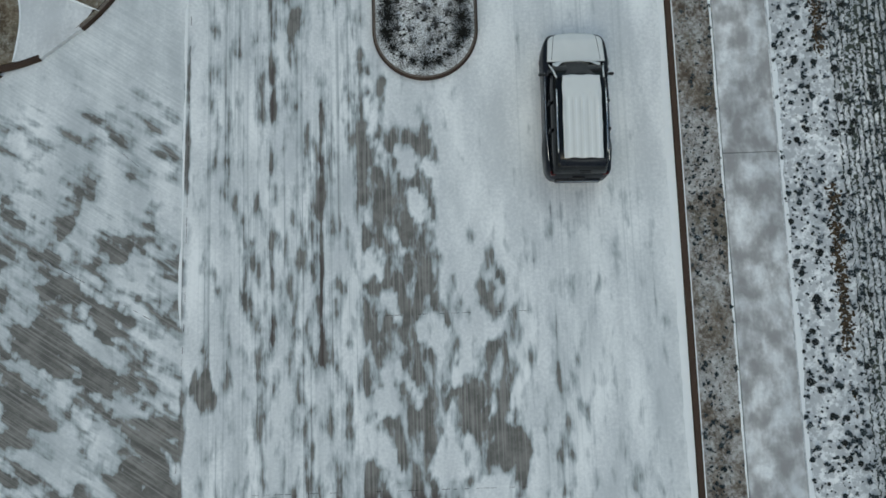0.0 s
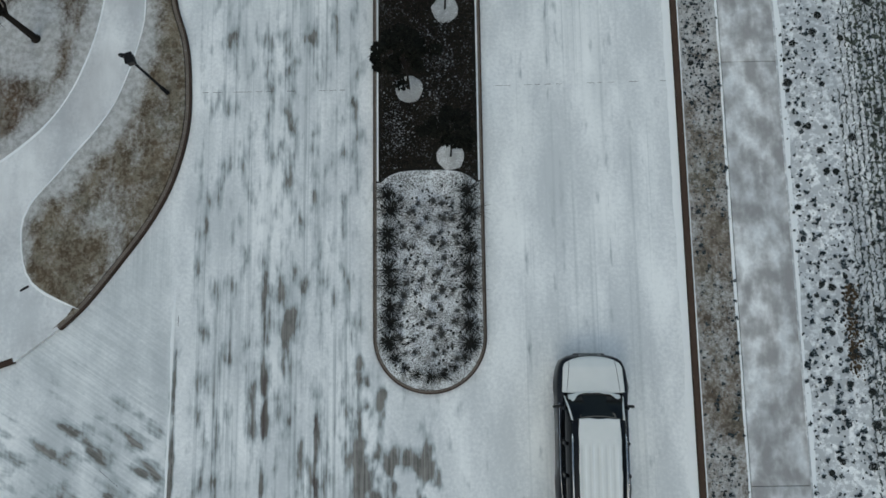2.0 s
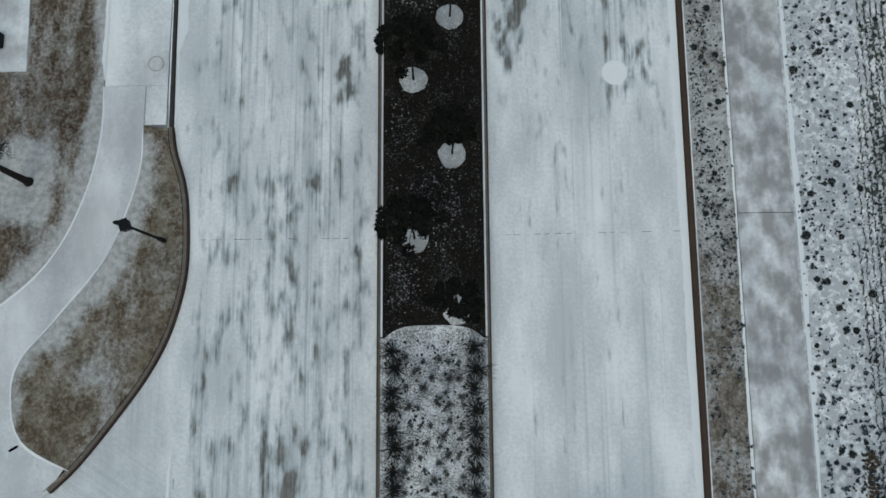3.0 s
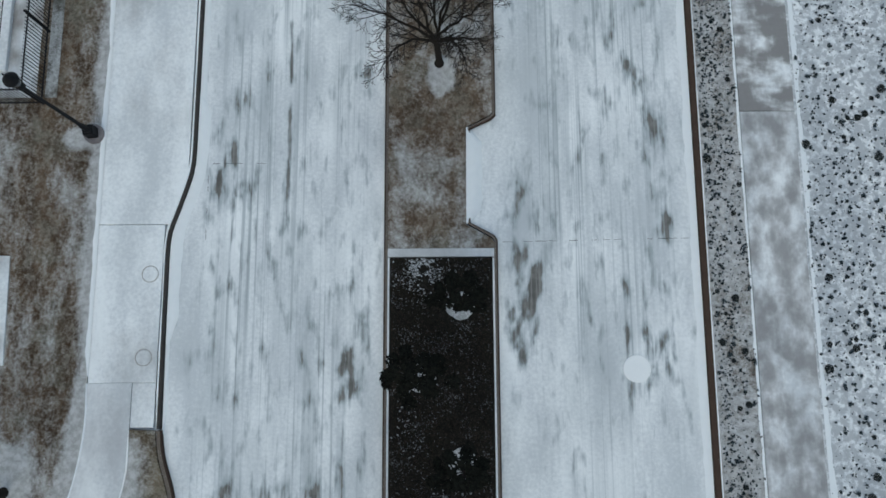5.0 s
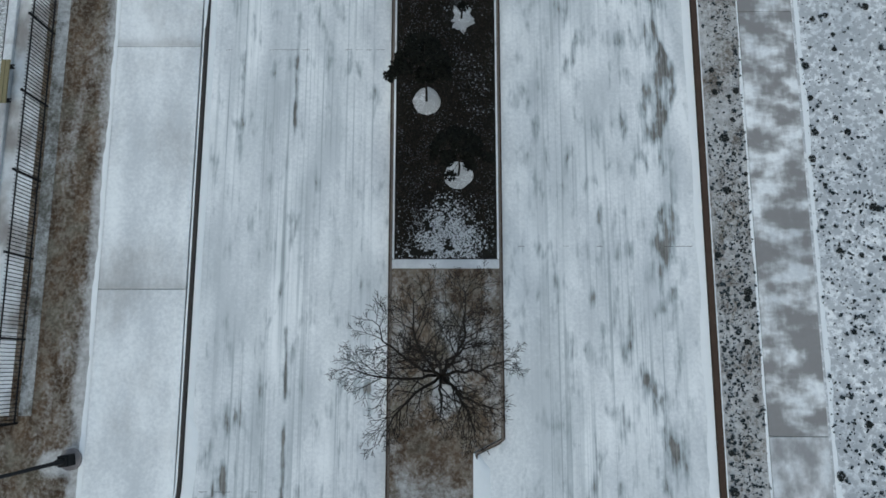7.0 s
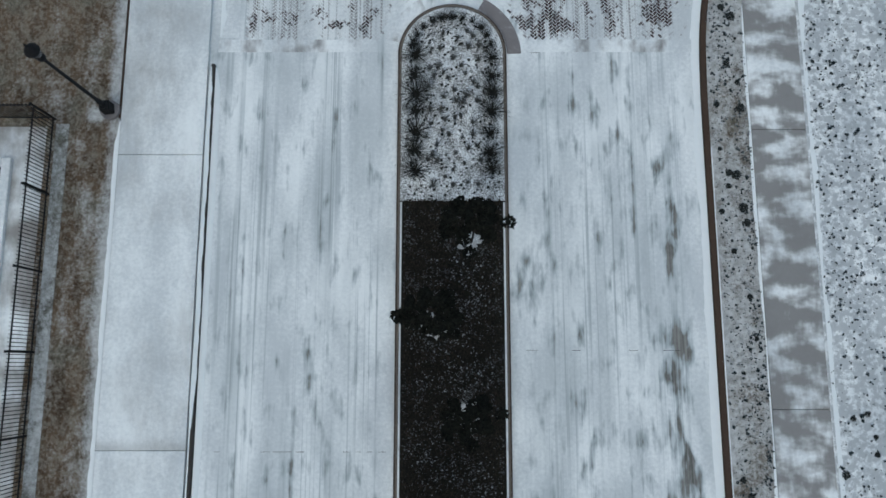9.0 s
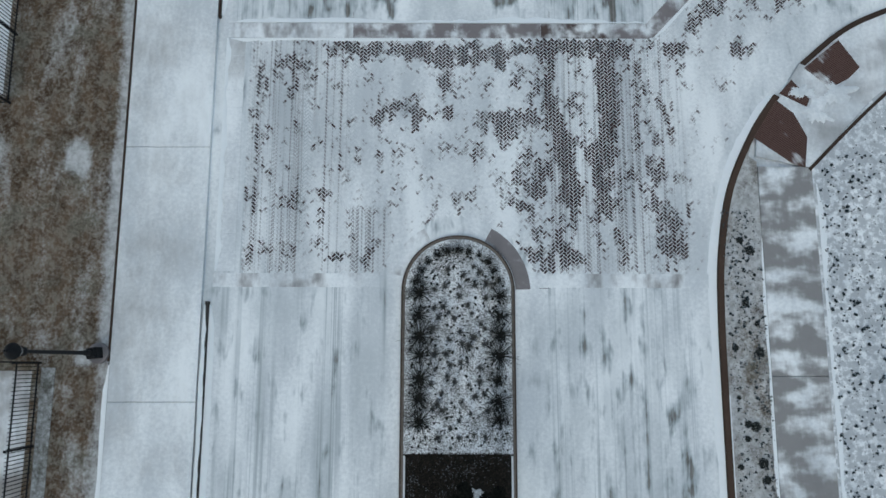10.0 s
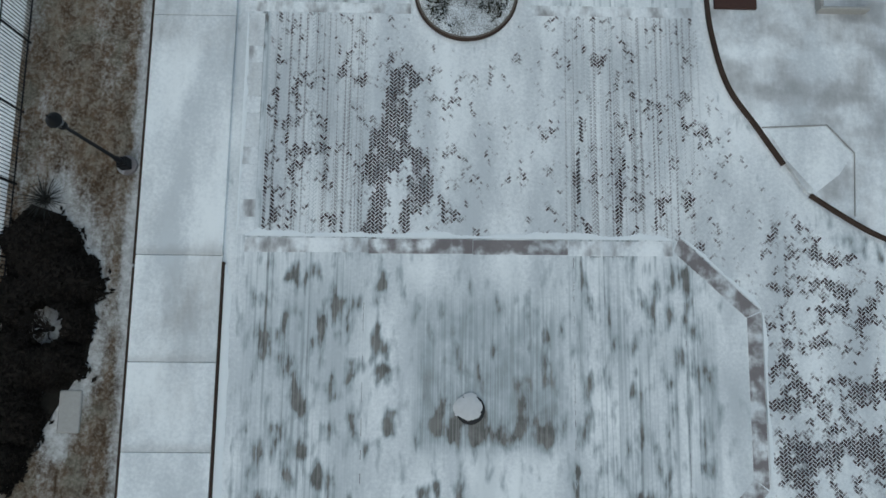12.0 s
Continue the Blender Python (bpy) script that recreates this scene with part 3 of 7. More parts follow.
    east = ramp(x, 8.2, 8.8) * ramp(y, 67, 69) * (1 - ramp(y, 77, 79.5))
    c = c - east * (0.15 + 0.22 * ramp(fbm(x * 0.9, y * 2.0, 61, 3), 0.42, 0.60) + 0.30 * (ramp(fbm(x * 3.2, y * 3.8, 69, 2), 0.42, 0.58) - 0.4))
    for cx, cy, a, b, turn, s in BARE_SOUTH + BARE_MIDDLE + BARE_CROSSING + BARE_OCTAGON + BARE_NORTH:
        s = s * (0.64 if 67.4 < cy < 77 and cx < 8 else 1.0)
        ct, st = math.cos(radians(turn)), math.sin(radians(turn))
        du, dv = ((wx - cx) * ct + (wy - cy) * st) / a, (-(wx - cx) * st + (wy - cy) * ct) / b
        c = c - s * (1 - ramp(du * du + dv * dv, 0.3, 1.6)) * (0.45 + 0.75 * ramp(small, 0.36, 0.6))
    # closed drifts: against the kerbs, round the island heads and in the lee of the crossing
    drift = np.exp(-((x - LANE_R) / 0.40) ** 2) * (1 - ramp(y, 56, 60)) + np.exp(-((x - MED_L) / 0.22) ** 2) * ramp(y, 10, 12) * (1 - ramp(y, 57, 59))
    drift = drift + np.exp(-((x + 0.7) / 2.3) ** 2 - ((y - 62.3) / 1.5) ** 2) + np.exp(-((x - 1.4) / 1.7) ** 2 - ((y - 7.4) / 1.9) ** 2)
    drift = drift + np.exp(-((x - 0.5) / 2.0) ** 2 - ((y - 82.0) / 2.4) ** 2) + np.exp(-((x - 7.6) / 0.8) ** 2 - ((y - 64.5) / 3.0) ** 2)
    drift = drift + 0.8 * np.exp(-((x - 0.55) / 0.35) ** 2 - ((y - 2.6) / 2.4) ** 2) + 0.7 * np.exp(-((x + 0.8) / 2.6) ** 2 - ((y - 76.1) / 0.5) ** 2)
    drift = drift + np.exp(-((x + 0.6) / 2.4) ** 2 - ((y - 70.7) / 0.45) ** 2) * 0.7
    return np.clip(np.maximum(c, 1.25 * np.clip(drift, 0, 1) - 0.05), -0.25, 1.45)


def snow_veil(x, y):
    """Where only a film of snow lies over the concrete."""
    v = ramp(x, -3.1, -2.3) * (1 - ramp(x, 1.6, 2.3)) * ramp(y, 70.4, 71.4) * (1 - ramp(y, 75.0, 76.3)) * np.interp(y, (71, 73, 75.7), (0.66, 0.56, 0.36))
    west = (1 - ramp(x, -9.3, -8.9)) * (1 - ramp(y, 20, 24)) * (0.10 + 0.16 * ramp(fbm(x * 0.35, y * 0.35, 68, 3), 0.40, 0.62))
    lanes = 0.14 * ramp(y, 60.5, 62) * ramp(x, -8.4, -7.9) * (1 - ramp(x, -4.4, -4.0)) + 0.10 * ramp(y, 26, 30) * (1 - ramp(y, 57, 58)) * ramp(x, 1.3, 1.6) * (1 - ramp(x, 2.6, 3.4))
    ring = 0.35 * ramp(x, 6.1, 6.5) * (1 - ramp(x, 6.8, 7.0)) * ramp(y, 68.5, 70) * (1 - ramp(y, 74.8, 75.5))
    return np.clip(v + west + lanes + ring, 0, 1)


def lane_wear(x, y):
    """Where wheels have drawn lines through the snow."""
    inner = np.where(y > 61, -4.3, -2.9)
    left = ramp(x, -8.7, -8.3) * (1 - ramp(x, inner - 0.3, inner))
    right = ramp(x, 1.9, 2.4) * (1 - ramp(x, 6.4, 7.0)) * np.interp(y, (4, 20, 27), (0.40, 0.45, 0.95))
    return np.clip(left + right, 0, 1)


def brown_dirt(x, y):
    """Rusty soil carried along the south-west lane."""
    d = np.zeros(x.shape)
    for tx, w in ((-6.08, 0.09), (-4.43, 0.10)):
        d = d + np.exp(-((x - tx) / w) ** 2) * ramp(fbm(x * 0.6, y * 0.6, 71, 3), 0.38, 0.55) * (1 - ramp(y, 8, 14))
    d = d + (1 - ramp(y, -5.2, -4.7)) * ramp(x, -8.8, -8.5) * (1 - ramp(x, 2, 3)) * 0.9
    d = d + 0.6 * np.exp(-((x - 4.3) / 0.2) ** 2) * ramp(y, 67.3, 67.7) * (1 - ramp(y, 70.5, 72.5))
    d = d + 0.8 * ramp(y, 66.8, 66.95) * (1 - ramp(y, 67.4, 67.55)) * ramp(x, 1.9, 2.1) * (1 - ramp(x, 5.6, 5.9))
    return np.clip(d, 0, 1)


def graded(a, b, fine0, fine1, step, coarse=6.0):
    """Grid lines, fine between fine0 and fine1, coarse outside."""
    out = list(np.arange(a, fine0, coarse)) + list(np.arange(fine0, fine1, step)) + list(np.arange(fine1, b + coarse, coarse))
    return np.array(out)


def paver_area(x, y):
    """Where brick pavers lie."""
    south = (y > 58.86) & (y < 66.88) & (x > -7.85) & (x < np.interp(y, (58.8, 60, 61.7, 63.7, 65.0, 66.9), (7.1, 7.3, 7.6, 8.3, 9.0, 9.8))) & (np.hypot(x + 0.77, y - 58.25) > 2.49)
    north = (y > 77.50) & (y < 85.2) & (x > -7.85) & (x < np.interp(y, (77.5, 79.5, 81.5, 83, 85), (9.4, 8.6, 7.6, 7.0, 6.6))) & (np.hypot(x + 1.16, y - 86.07) > 2.2)
    east = (x > 8.48) & (x < 17.0) & (y > np.interp(x, (8.4, 10.0, 11.5, 14, 17), (66.0, 67.2, 68.3, 69.6, 70.2))) & (y < np.interp(x, (8.4, 9.5, 11, 13, 17), (79.6, 78.6, 77.4, 76.4, 75.6)))
    wedge_s = (x > 5.9) & (x <= 8.44) & (y >= 66.88) & (y < 66.85 + (x - 5.9) * 1.075)
    wedge_n = (x > 5.9) & (x <= 8.44) & (y <= 77.5) & (y > 77.65 - (x - 5.9) * 0.93)
    return south | north | east | wedge_s | wedge_n


def road_cover(x, y):
    """The bed between the pavers keeps its snow."""
    return np.where(paver_area(x, y), 0.85 + 0.40 * snow_cover(x, y), snow_cover(x, y))


# ---- ground to the horizon, and the road sheet on it ----
raw("ground", [(-1500, -1500, -0.06), (1500, -1500, -0.06), (1500, 1500, -0.06), (-1500, 1500, -0.06)], [(0, 1, 2, 3)], MAT_FIELD)
tagged(bpy.data.objects["ground"], "flat snow-dusted winter ground reaching to the horizon", "ground", kind="structure")

gx, gy = graded(-62, 62, -16.2, 14.6, 0.11), graded(-70, 160, -7.5, 88.5, 0.22)
nx, ny = len(gx), len(gy)
XX, YY = np.meshgrid(gx, gy)
verts = np.stack([XX.ravel(), YY.ravel(), np.zeros(nx * ny)], 1)
idx = np.arange(nx * ny).reshape(ny, nx)
quads = np.stack([idx[:-1, :-1].ravel(), idx[:-1, 1:].ravel(), idx[1:, 1:].ravel(), idx[1:, :-1].ravel()], 1)
me = bpy.data.meshes.new("road")
me.vertices.add(len(verts))
me.vertices.foreach_set("co", verts.ravel())
me.loops.add(quads.size)
me.loops.foreach_set("vertex_index", quads.ravel().astype(np.int32))
me.polygons.add(len(quads))
me.polygons.foreach_set("loop_start", np.arange(0, quads.size, 4, dtype=np.int32))
me.update(calc_edges=True)
me.attributes.new("cover", "FLOAT", "POINT").data.foreach_set("value", road_cover(XX, YY).ravel().astype(np.float32))
me.attributes.new("dirt", "FLOAT", "POINT").data.foreach_set("value", brown_dirt(XX, YY).ravel().astype(np.float32))
me.attributes.new("lane", "FLOAT", "POINT").data.foreach_set("value", lane_wear(XX, YY).ravel().astype(np.float32))
slant = (1 - ramp(XX, -9.3, -8.8)) * (1 - ramp(YY, 10, 14))
me.attributes.new("slant", "FLOAT", "POINT").data.foreach_set("value", slant.ravel().astype(np.float32))
me.attributes.new("veil", "FLOAT", "POINT").data.foreach_set("value", snow_veil(XX, YY).ravel().astype(np.float32))
me.materials.append(MAT_ROAD)
tagged(new("road", me), "concrete road with streaks of blown snow and bare patches", "road", kind="structure")

# ---- kerb lines ----
SW_ARC = smooth_line([(-9.36, 22.57), (-9.25, 21.8), (-8.88, 20.6), (-8.72, 19.3), (-8.72, 17.6), (-9.1, 15.9), (-9.75, 14.5), (-10.71, 13.1), (-11.83, 11.66), (-12.62, 10.88)])
WEST_JOG = smooth_line([(-8.74, 31.6), (-8.80, 30.7), (-9.15, 29.5), (-9.40, 28.7), (-9.44, 27.9)])
SE_ARC = smooth_line([(7.5, 55.5), (7.52, 57.5), (7.64, 59.5), (8.06, 61.67), (8.97, 63.66), (9.82, 64.9)])
SE_ARC2 = smooth_line([(10.8, 66.05), (12.12, 67.16), (13.3, 67.8), (15.0, 68.35), (18.0, 68.8), (40.0, 69.0)])
NE_ARC = smooth_line([(7.0, 90.0), (7.02, 86.1), (7.20, 84.34), (7.65, 82.7), (8.55, 81.3), (9.35, 80.05)])
NE_ARC2 = smooth_line([(10.2, 79.0), (11.5, 78.15), (12.65, 77.55), (14.6, 76.9), (18.0, 76.5), (40.0, 76.2)])
SW_WEST = smooth_line([(-14.05, 9.85), (-15.4, 9.48), (-18.0, 9.2), (-40, 9.1)])

kerb("kerb", [(LANE_R, -60), (LANE_R, 20), (LANE_R, 55.5)] + SE_ARC[1:], MAT_KERB_EAST, 0.20, -1)
kerb("kerb", SE_ARC2, MAT_KERB, 0.19, -1)
kerb("kerb", [(7.0, 150)] + NE_ARC, MAT_KERB, 0.13, 1)
kerb("kerb", NE_ARC2, MAT_KERB, 0.13, 1)
kerb("kerb", SW_ARC, MAT_KERB, 0.17, -1, top=MAT_KERB_TOP, label="concrete kerb with a paler top curving round a brown lawn")
kerb("kerb", SW_WEST, MAT_KERB, 0.19, -1)
kerb("kerb", [(-8.72, 57.9), (-8.74, 45), (-8.74, 31.6)] + WEST_JOG[1:] + [(-9.44, 25.0), (-9.40, 22.6)], MAT_KERB_GREY, 0.115, -1)
kerb("kerb", [(-8.88, 76.6), (-8.86, 67.6)], MAT_KERB, 0.08, -1)

# ---- lawns, verge, sidewalks ----
INNER = smooth_line([(-10.36, 22.59), (-10.40, 20.95), (-11.27, 18.33), (-12.8, 16.25), (-13.85, 14.95), (-14.05, 13.8), (-13.62, 12.45), (-12.05, 11.55)], 0.3)
OUTER = smooth_line([(-11.78, 24.0), (-11.78, 22.35), (-12.15, 20.41), (-13.07, 18.32), (-14.61, 16.76), (-17.0, 15.3), (-20.0, 14.2)], 0.3)


def ground_slab(name, outline, material, label, category, z1=TOP, z0=-0.04):
    ob = slab(name, outline, z0, z1, material, bevel=0.012)
    return tagged(ob, label, category, kind="structure")


def inset(line, d, side):
    out = []
    for i, p in enumerate(line):
        a, b = Vector(line[max(i - 1, 0)]), Vector(line[min(i + 1, len(line) - 1)])
        t = (b - a).normalized()
        out.append((p[0] - t.y * d * side, p[1] + t.x * d * side))
    return out


ground_slab("lawn_wedge", INNER + [(-12.3, 11.35)] + list(reversed(inset(SW_ARC, 0.195, -1))), MAT_LAWN, "brown winter lawn wedge between sidewalk and kerb", "lawn", TOP + 0.01)
ground_slab("lawn_west", OUTER + [(-60, 13.0), (-60, 150), (-11.78, 150)], MAT_LAWN_WEST, "brown and straw winter lawn with thin snow", "lawn", TOP - 0.01)
ground_slab("lawn_south_west", [(-60, 12.1), (-60, 9.2), (-18.0, 9.42), (-15.4, 9.70), (-15.0, 9.8), (-14.82, 11.4), (-15.1, 12.9), (-20, 12.4)], MAT_LAWN, "brown winter lawn beside the side road kerb", "lawn", TOP + 0.005)
ground_slab("sidewalk_bend", OUTER[:] + list(reversed([(-11.1 + 0.74, 22.59)] + INNER[1:])) [:0] + [(-20, 12.42), (-15.08, 12.92), (-14.80, 11.4), (-14.98, 9.8), (-14.05, 9.90), (-12.70, 10.90), (-12.32, 11.33), (-12.05, 11.55)] + list(reversed(INNER[:-1])) + [(-10.36, 24.0)], MAT_WALK_BEND, "snow-covered concrete sidewalk curving to the side road", "sidewalk", TOP - 0.005)

ground_slab("verge", [(7.70, -60), (9.04, -60), (9.06, 62.55), (8.80, 62.75)] + list(reversed(inset(SE_ARC, 0.20, -1)[:-8])), MAT_STRIP, "verge of brown groundcover dusted with snow", "verge", TOP + 0.005)
FIELD_EDGE = [(10.86, 62.35), (12.98, 64.64), (15.5, 66.7), (20, 67.9), (60, 68.3)]
ground_slab("planting_field", [(10.95, -60), (60, -60)] + list(reversed(FIELD_EDGE)), MAT_FIELD, "snowy planted field with small dark plants", "field", TOP + 0.01)
ground_slab("plaza_corner", inset([(7.0, 150)] + NE_ARC, 0.135, 1) + [(10.12, 79.12)] + inset(NE_ARC2, 0.135, 1) + [(60, 76.4), (60, 150)], MAT_PLAZA, "snow-covered concrete plaza at the street corner", "plaza", TOP)
ground_slab("corner_ramp", inset(SE_ARC, 0.20, -1)[-7:] + [(10.75, 66.0)] + inset(SE_ARC2, 0.20, -1) + [(60, 68.32)] + list(reversed(FIELD_EDGE[:-1])) + [(9.06, 62.75)], MAT_PLAZA, "snow-covered corner ramp of the sidewalk", "ramp", TOP - 0.01)


def lawn_fringe(line, side, material, z, width=0.9):
    """Snow thinning out from the sidewalk's edge over the lawn."""
    n = len(line)
    fade = [min(1.0, i / 4, (n - 1 - i) / 12) for i in range(n)]
    rows = [[inset(line, 0.01 + width * (0.15 + 0.85 * fade[i]) * k / 5, side)[i] for i in range(n)] for k in range(6)]
    ob = raw("lawn_fringe", [(x, y, z) for r in rows for x, y in r], [(k * n + i, k * n + i + 1, (k + 1) * n + i + 1, (k + 1) * n + i)[::side] for k in range(5) for i in range(n - 1)], material)
    ob.data.attributes.new("rim", "FLOAT", "POINT").data.foreach_set("value", [(1 - k / 5) * fade[i] for k in range(6) for i in range(n)])
    return tagged(ob, "snow thinning out over the edge of the lawn", "lawn", kind="structure")


lawn_fringe(INNER[:-4], 1, MAT_LAWN, TOP + 0.015)
lawn_fringe(OUTER, -1, MAT_LAWN_WEST, TOP - 0.005, 0.7)


def lawn_snow(cx, cy, rx, ry, material, z, most=1.5, label="thin snow on the lawn fading at its rim"):
    """A round patch where snow lies between the blades, thinning outwards."""
    rings, n = 7, 36
    verts, rim = [(cx, cy, z)], [most]
    for j in range(1, rings + 1):
        for i in range(n):
            a = 2 * math.pi * i / n
            k = j / rings * (1 + 0.22 * noise.noise((math.cos(a) * 1.5 + cx, math.sin(a) * 1.5 + cy, 2.0)))
            verts.append((cx + rx * k * math.cos(a), cy + ry * k * math.sin(a), z))
            rim.append(most * (1 - j / rings) ** 1.25)
    faces = [(0, 1 + i, 1 + (i + 1) % n) for i in range(n)]
    for j in range(rings - 1):
        a, b = 1 + j * n, 1 + (j + 1) * n
        faces += [(a + i, b + i, b + (i + 1) % n, a + (i + 1) % n) for i in range(n)]
    ob = raw("lawn_snow", verts, faces, material)
    ob.data.attributes.new("rim", "FLOAT", "POINT").data.foreach_set("value", rim)
    return tagged(ob, label, "snow", kind="structure")


def walk_slabs(name, x0, x1, joints, material, label, z=TOP):
    """A sidewalk of concrete slabs with open joints."""
    base = empty(name)
    tagged(base, label, "sidewalk", kind="structure")
    for a, b in zip(joints[:-1], joints[1:]):
        part("slab", box_bm(x0, x1, a + 0.008, b - 0.008, -0.04, z, 0.012), material, base)
    return base


ob = part("snow_line", box_bm(7.695, 7.735, -60, 55.0, TOP - 0.03, TOP + 0.012, 0.006), MAT_SNOW)
tagged(ob, "thin line of snow behind the kerb", "snow", kind="structure")
R_JOINTS = [-60, -35, -21.5, -7.8, 5.8, 19.5, 32.7, 46.6, 55.6, 62.4]
L_JOINTS = [24.0, 29.0, 37.2, 45.35, 54.75, 63.0, 70.65, 73.4, 76.8, 85.0, 94, 103, 150]
walk_slabs("sidewalk_east", 9.08, 10.91, R_JOINTS[:-3], MAT_WALK_R, "concrete sidewalk with patchy melting snow")
walk_slabs("sidewalk_east", 9.08, 10.91, R_JOINTS[-4:], MAT_WALK_R_NORTH, "mostly bare concrete sidewalk with scraps of snow")
ground_slab("sidewalk_jog", [(-11.74, 29.01), (-9.47, 29.01), (-9.30, 29.5), (-9.10, 30.1), (-8.96, 30.7), (-8.96, 37.19), (-11.74, 37.19)], MAT_WALK_L, "snow-covered concrete sidewalk beside the bending kerb", "sidewalk")
walk_slabs("sidewalk_west", -11.74, -8.96, L_JOINTS[2:], MAT_WALK_L, "snow-covered concrete sidewalk along the road")
for a, b in ((56.0, 76.4), (76.5, 110.0)):
    ob = part("lawn_edging", box_bm(-11.81, -11.735, a, b, -0.02, TOP + 0.022, 0.01), MAT_KERB)
    tagged(ob, "dark wet edging between lawn and snowy sidewalk", "edging", kind="structure")
walk_slabs("sidewalk_west_lower", -11.74, -9.62, L_JOINTS[:2], MAT_WALK_L, "snow-covered concrete sidewalk along the road")

MAT_BANK = make_plain("packed_white_snow", (0.79, 0.82, 0.84), (0.88, 0.90, 0.91), 5, 0.85)


def snow_bank(line, width, height=0.03, side=1, z=0.0, seed=0.0, uneven=0.35):
    """A low bank of snow lying along one side of a line, its free edge wavering."""
    n, across = len(line), 4
    verts, faces = [], []
    for i, (x, y) in enumerate(line):
        reach = width * (1 + uneven * noise.noise((x * 0.5 + seed, y * 0.5, 3.0)) + uneven * 0.6 * noise.noise((x * 2.3, y * 2.3 + seed, 8.0)))
        reach *= min(1.0, 0.25 + 0.25 * min(i, n - 1 - i))
        for k in range(across + 1):
            u = k / across
            q = inset([line[max(i - 1, 0)], line[i], line[min(i + 1, n - 1)]], reach * u, side)[1]
            verts.append((q[0], q[1], z + height * (1 - u ** 2) - 0.004 * (k == across)))
    for i in range(n - 1):
        for k in range(across):
            a = i * (across + 1) + k
            faces.append((a, a + across + 1, a + across + 2, a + 1)[::-side])
    return tagged(raw("snow_bank", verts, faces, MAT_BANK, smooth=True), "low bank of white snow along a kerb or border", "snow", kind="structure")


def dense(p0, p1, step=0.25):
    n = max(2, int(math.dist(p0, p1) / step))
    return [(p0[0] + (p1[0] - p0[0]) * i / n, p0[1] + (p1[1] - p0[1]) * i / n) for i in range(n + 1)]


WEST_LINE = dense((-8.72, 57.8), (-8.74, 31.7)) + WEST_JOG + dense((-9.44, 27.7), (-9.40, 22.8))
snow_bank(dense((-8.72, 57.8), (-8.74, 31.9)), 0.20, 0.05, 1, 0.002, 1.0, 0.25)
snow_bank(dense((-8.74, 33.5), (-8.74, 31.7)) + WEST_JOG + dense((-9.44, 27.7), (-9.42, 25.2)), 0.36, 0.06, 1, 0.003, 2.0, 0.2)
snow_bank(dense((-9.42, 25.8), (-9.38, 22.4)), 0.12, 0.04, 1, 0.002, 4.0, 0.3)
snow_bank(inset(WEST_LINE, 0.117, -1), 0.055, 0.014, -1, TOP + 0.004, 5.0, 0.5)
snow_bank(dense((LANE_R - 0.002, -8), (LANE_R - 0.002, 55.4)) + [(x - 0.002, y) for x, y in SE_ARC[1:]], 0.26, 0.04, 1, 0.002, 6.0, 0.35)
snow_bank(dense((-8.86, 67.7), (-8.88, 76.5)), 0.24, 0.05, -1, 0.003, 7.0, 0.3)
snow_bank(dense((-8.98, 12.0), (-9.10, 0.5), 0.2), 0.09, 0.02, -1, 0.003, 9.0, 0.8)
snow_bank(dense((9.05, -8), (9.06, 60)), 0.07, 0.012, 1, TOP + 0.008, 10.0, 0.8)
snow_bank(dense((10.95, -8), (10.95, 61.8)), 0.16, 0.012, -1, TOP + 0.012, 11.0, 0.7)
snow_bank(dense((-11.725, 24.2), (-11.725, 55.9)), 0.15, 0.016, 1, TOP + 0.003, 12.0, 0.5)
snow_bank(dense((-8.845, 46.0), (-8.835, 57.8)), 0.075, 0.02, -1, 0.148, 17.0, 0.7)

snow_bank(dense((0.05, 28.98), (0.07, 32.20), 0.15), 0.52, 0.175, -1, 0.0, 16.0, 0.2)
snow_bank(INNER, 0.07, 0.02, -1, TOP + 0.006, 13.0, 0.5)
snow_bank(OUTER, 0.06, 0.018, 1, TOP + 0.002, 14.0, 0.5)
snow_bank(smooth_line([(-15.08, 12.92), (-14.82, 11.4), (-15.0, 9.8)], 0.2), 0.07, 0.02, 1, TOP + 0.006, 15.0, 0.5)

# ---- the median island ----


CX, RR = (MED_L + MED_R) / 2, (MED_R - MED_L) / 2
S_TIP, N_TIP = 8.70, 60.08
NOTCH = [(MED_R, 28.45), (0.95, 28.62), (0.20, 29.02), (0.22, 32.15), (0.90, 32.46), (MED_R, 32.62)]
outline = arc(CX, S_TIP + RR, RR, 180, 360, 32) + NOTCH + arc(CX, N_TIP - RR, RR, 0, 180, 32)
kerb("median_kerb", outline, MAT_KERB, 0.125, 1, closed=True, top=MAT_KERB_TOP, label="brown concrete kerb with a paler top round the road median")
IN = 0.13


def median_piece(name, y0, y1, material, label, category, z=TOP, south=False, north=False):
    a = MED_L + IN
    b = MED_R - IN
    pts = []
    if south:
        pts += arc(CX, S_TIP + RR, RR - IN, 180, 360, 32)
    else:
        pts += [(a, y0), (b, y0)]
    if y0 < 29 < y1:
        pts += [(b, 28.35), (0.86, 28.50), (0.045, 28.95), (0.065, 32.22), (0.84, 32.60), (b, 32.70)]
    if north:
        pts += arc(CX, N_TIP - RR, RR - IN, 0, 180, 32)
    else:
        pts += [(b, y1), (a, y1)]
    return ground_slab(name, pts, material, label, category, z)


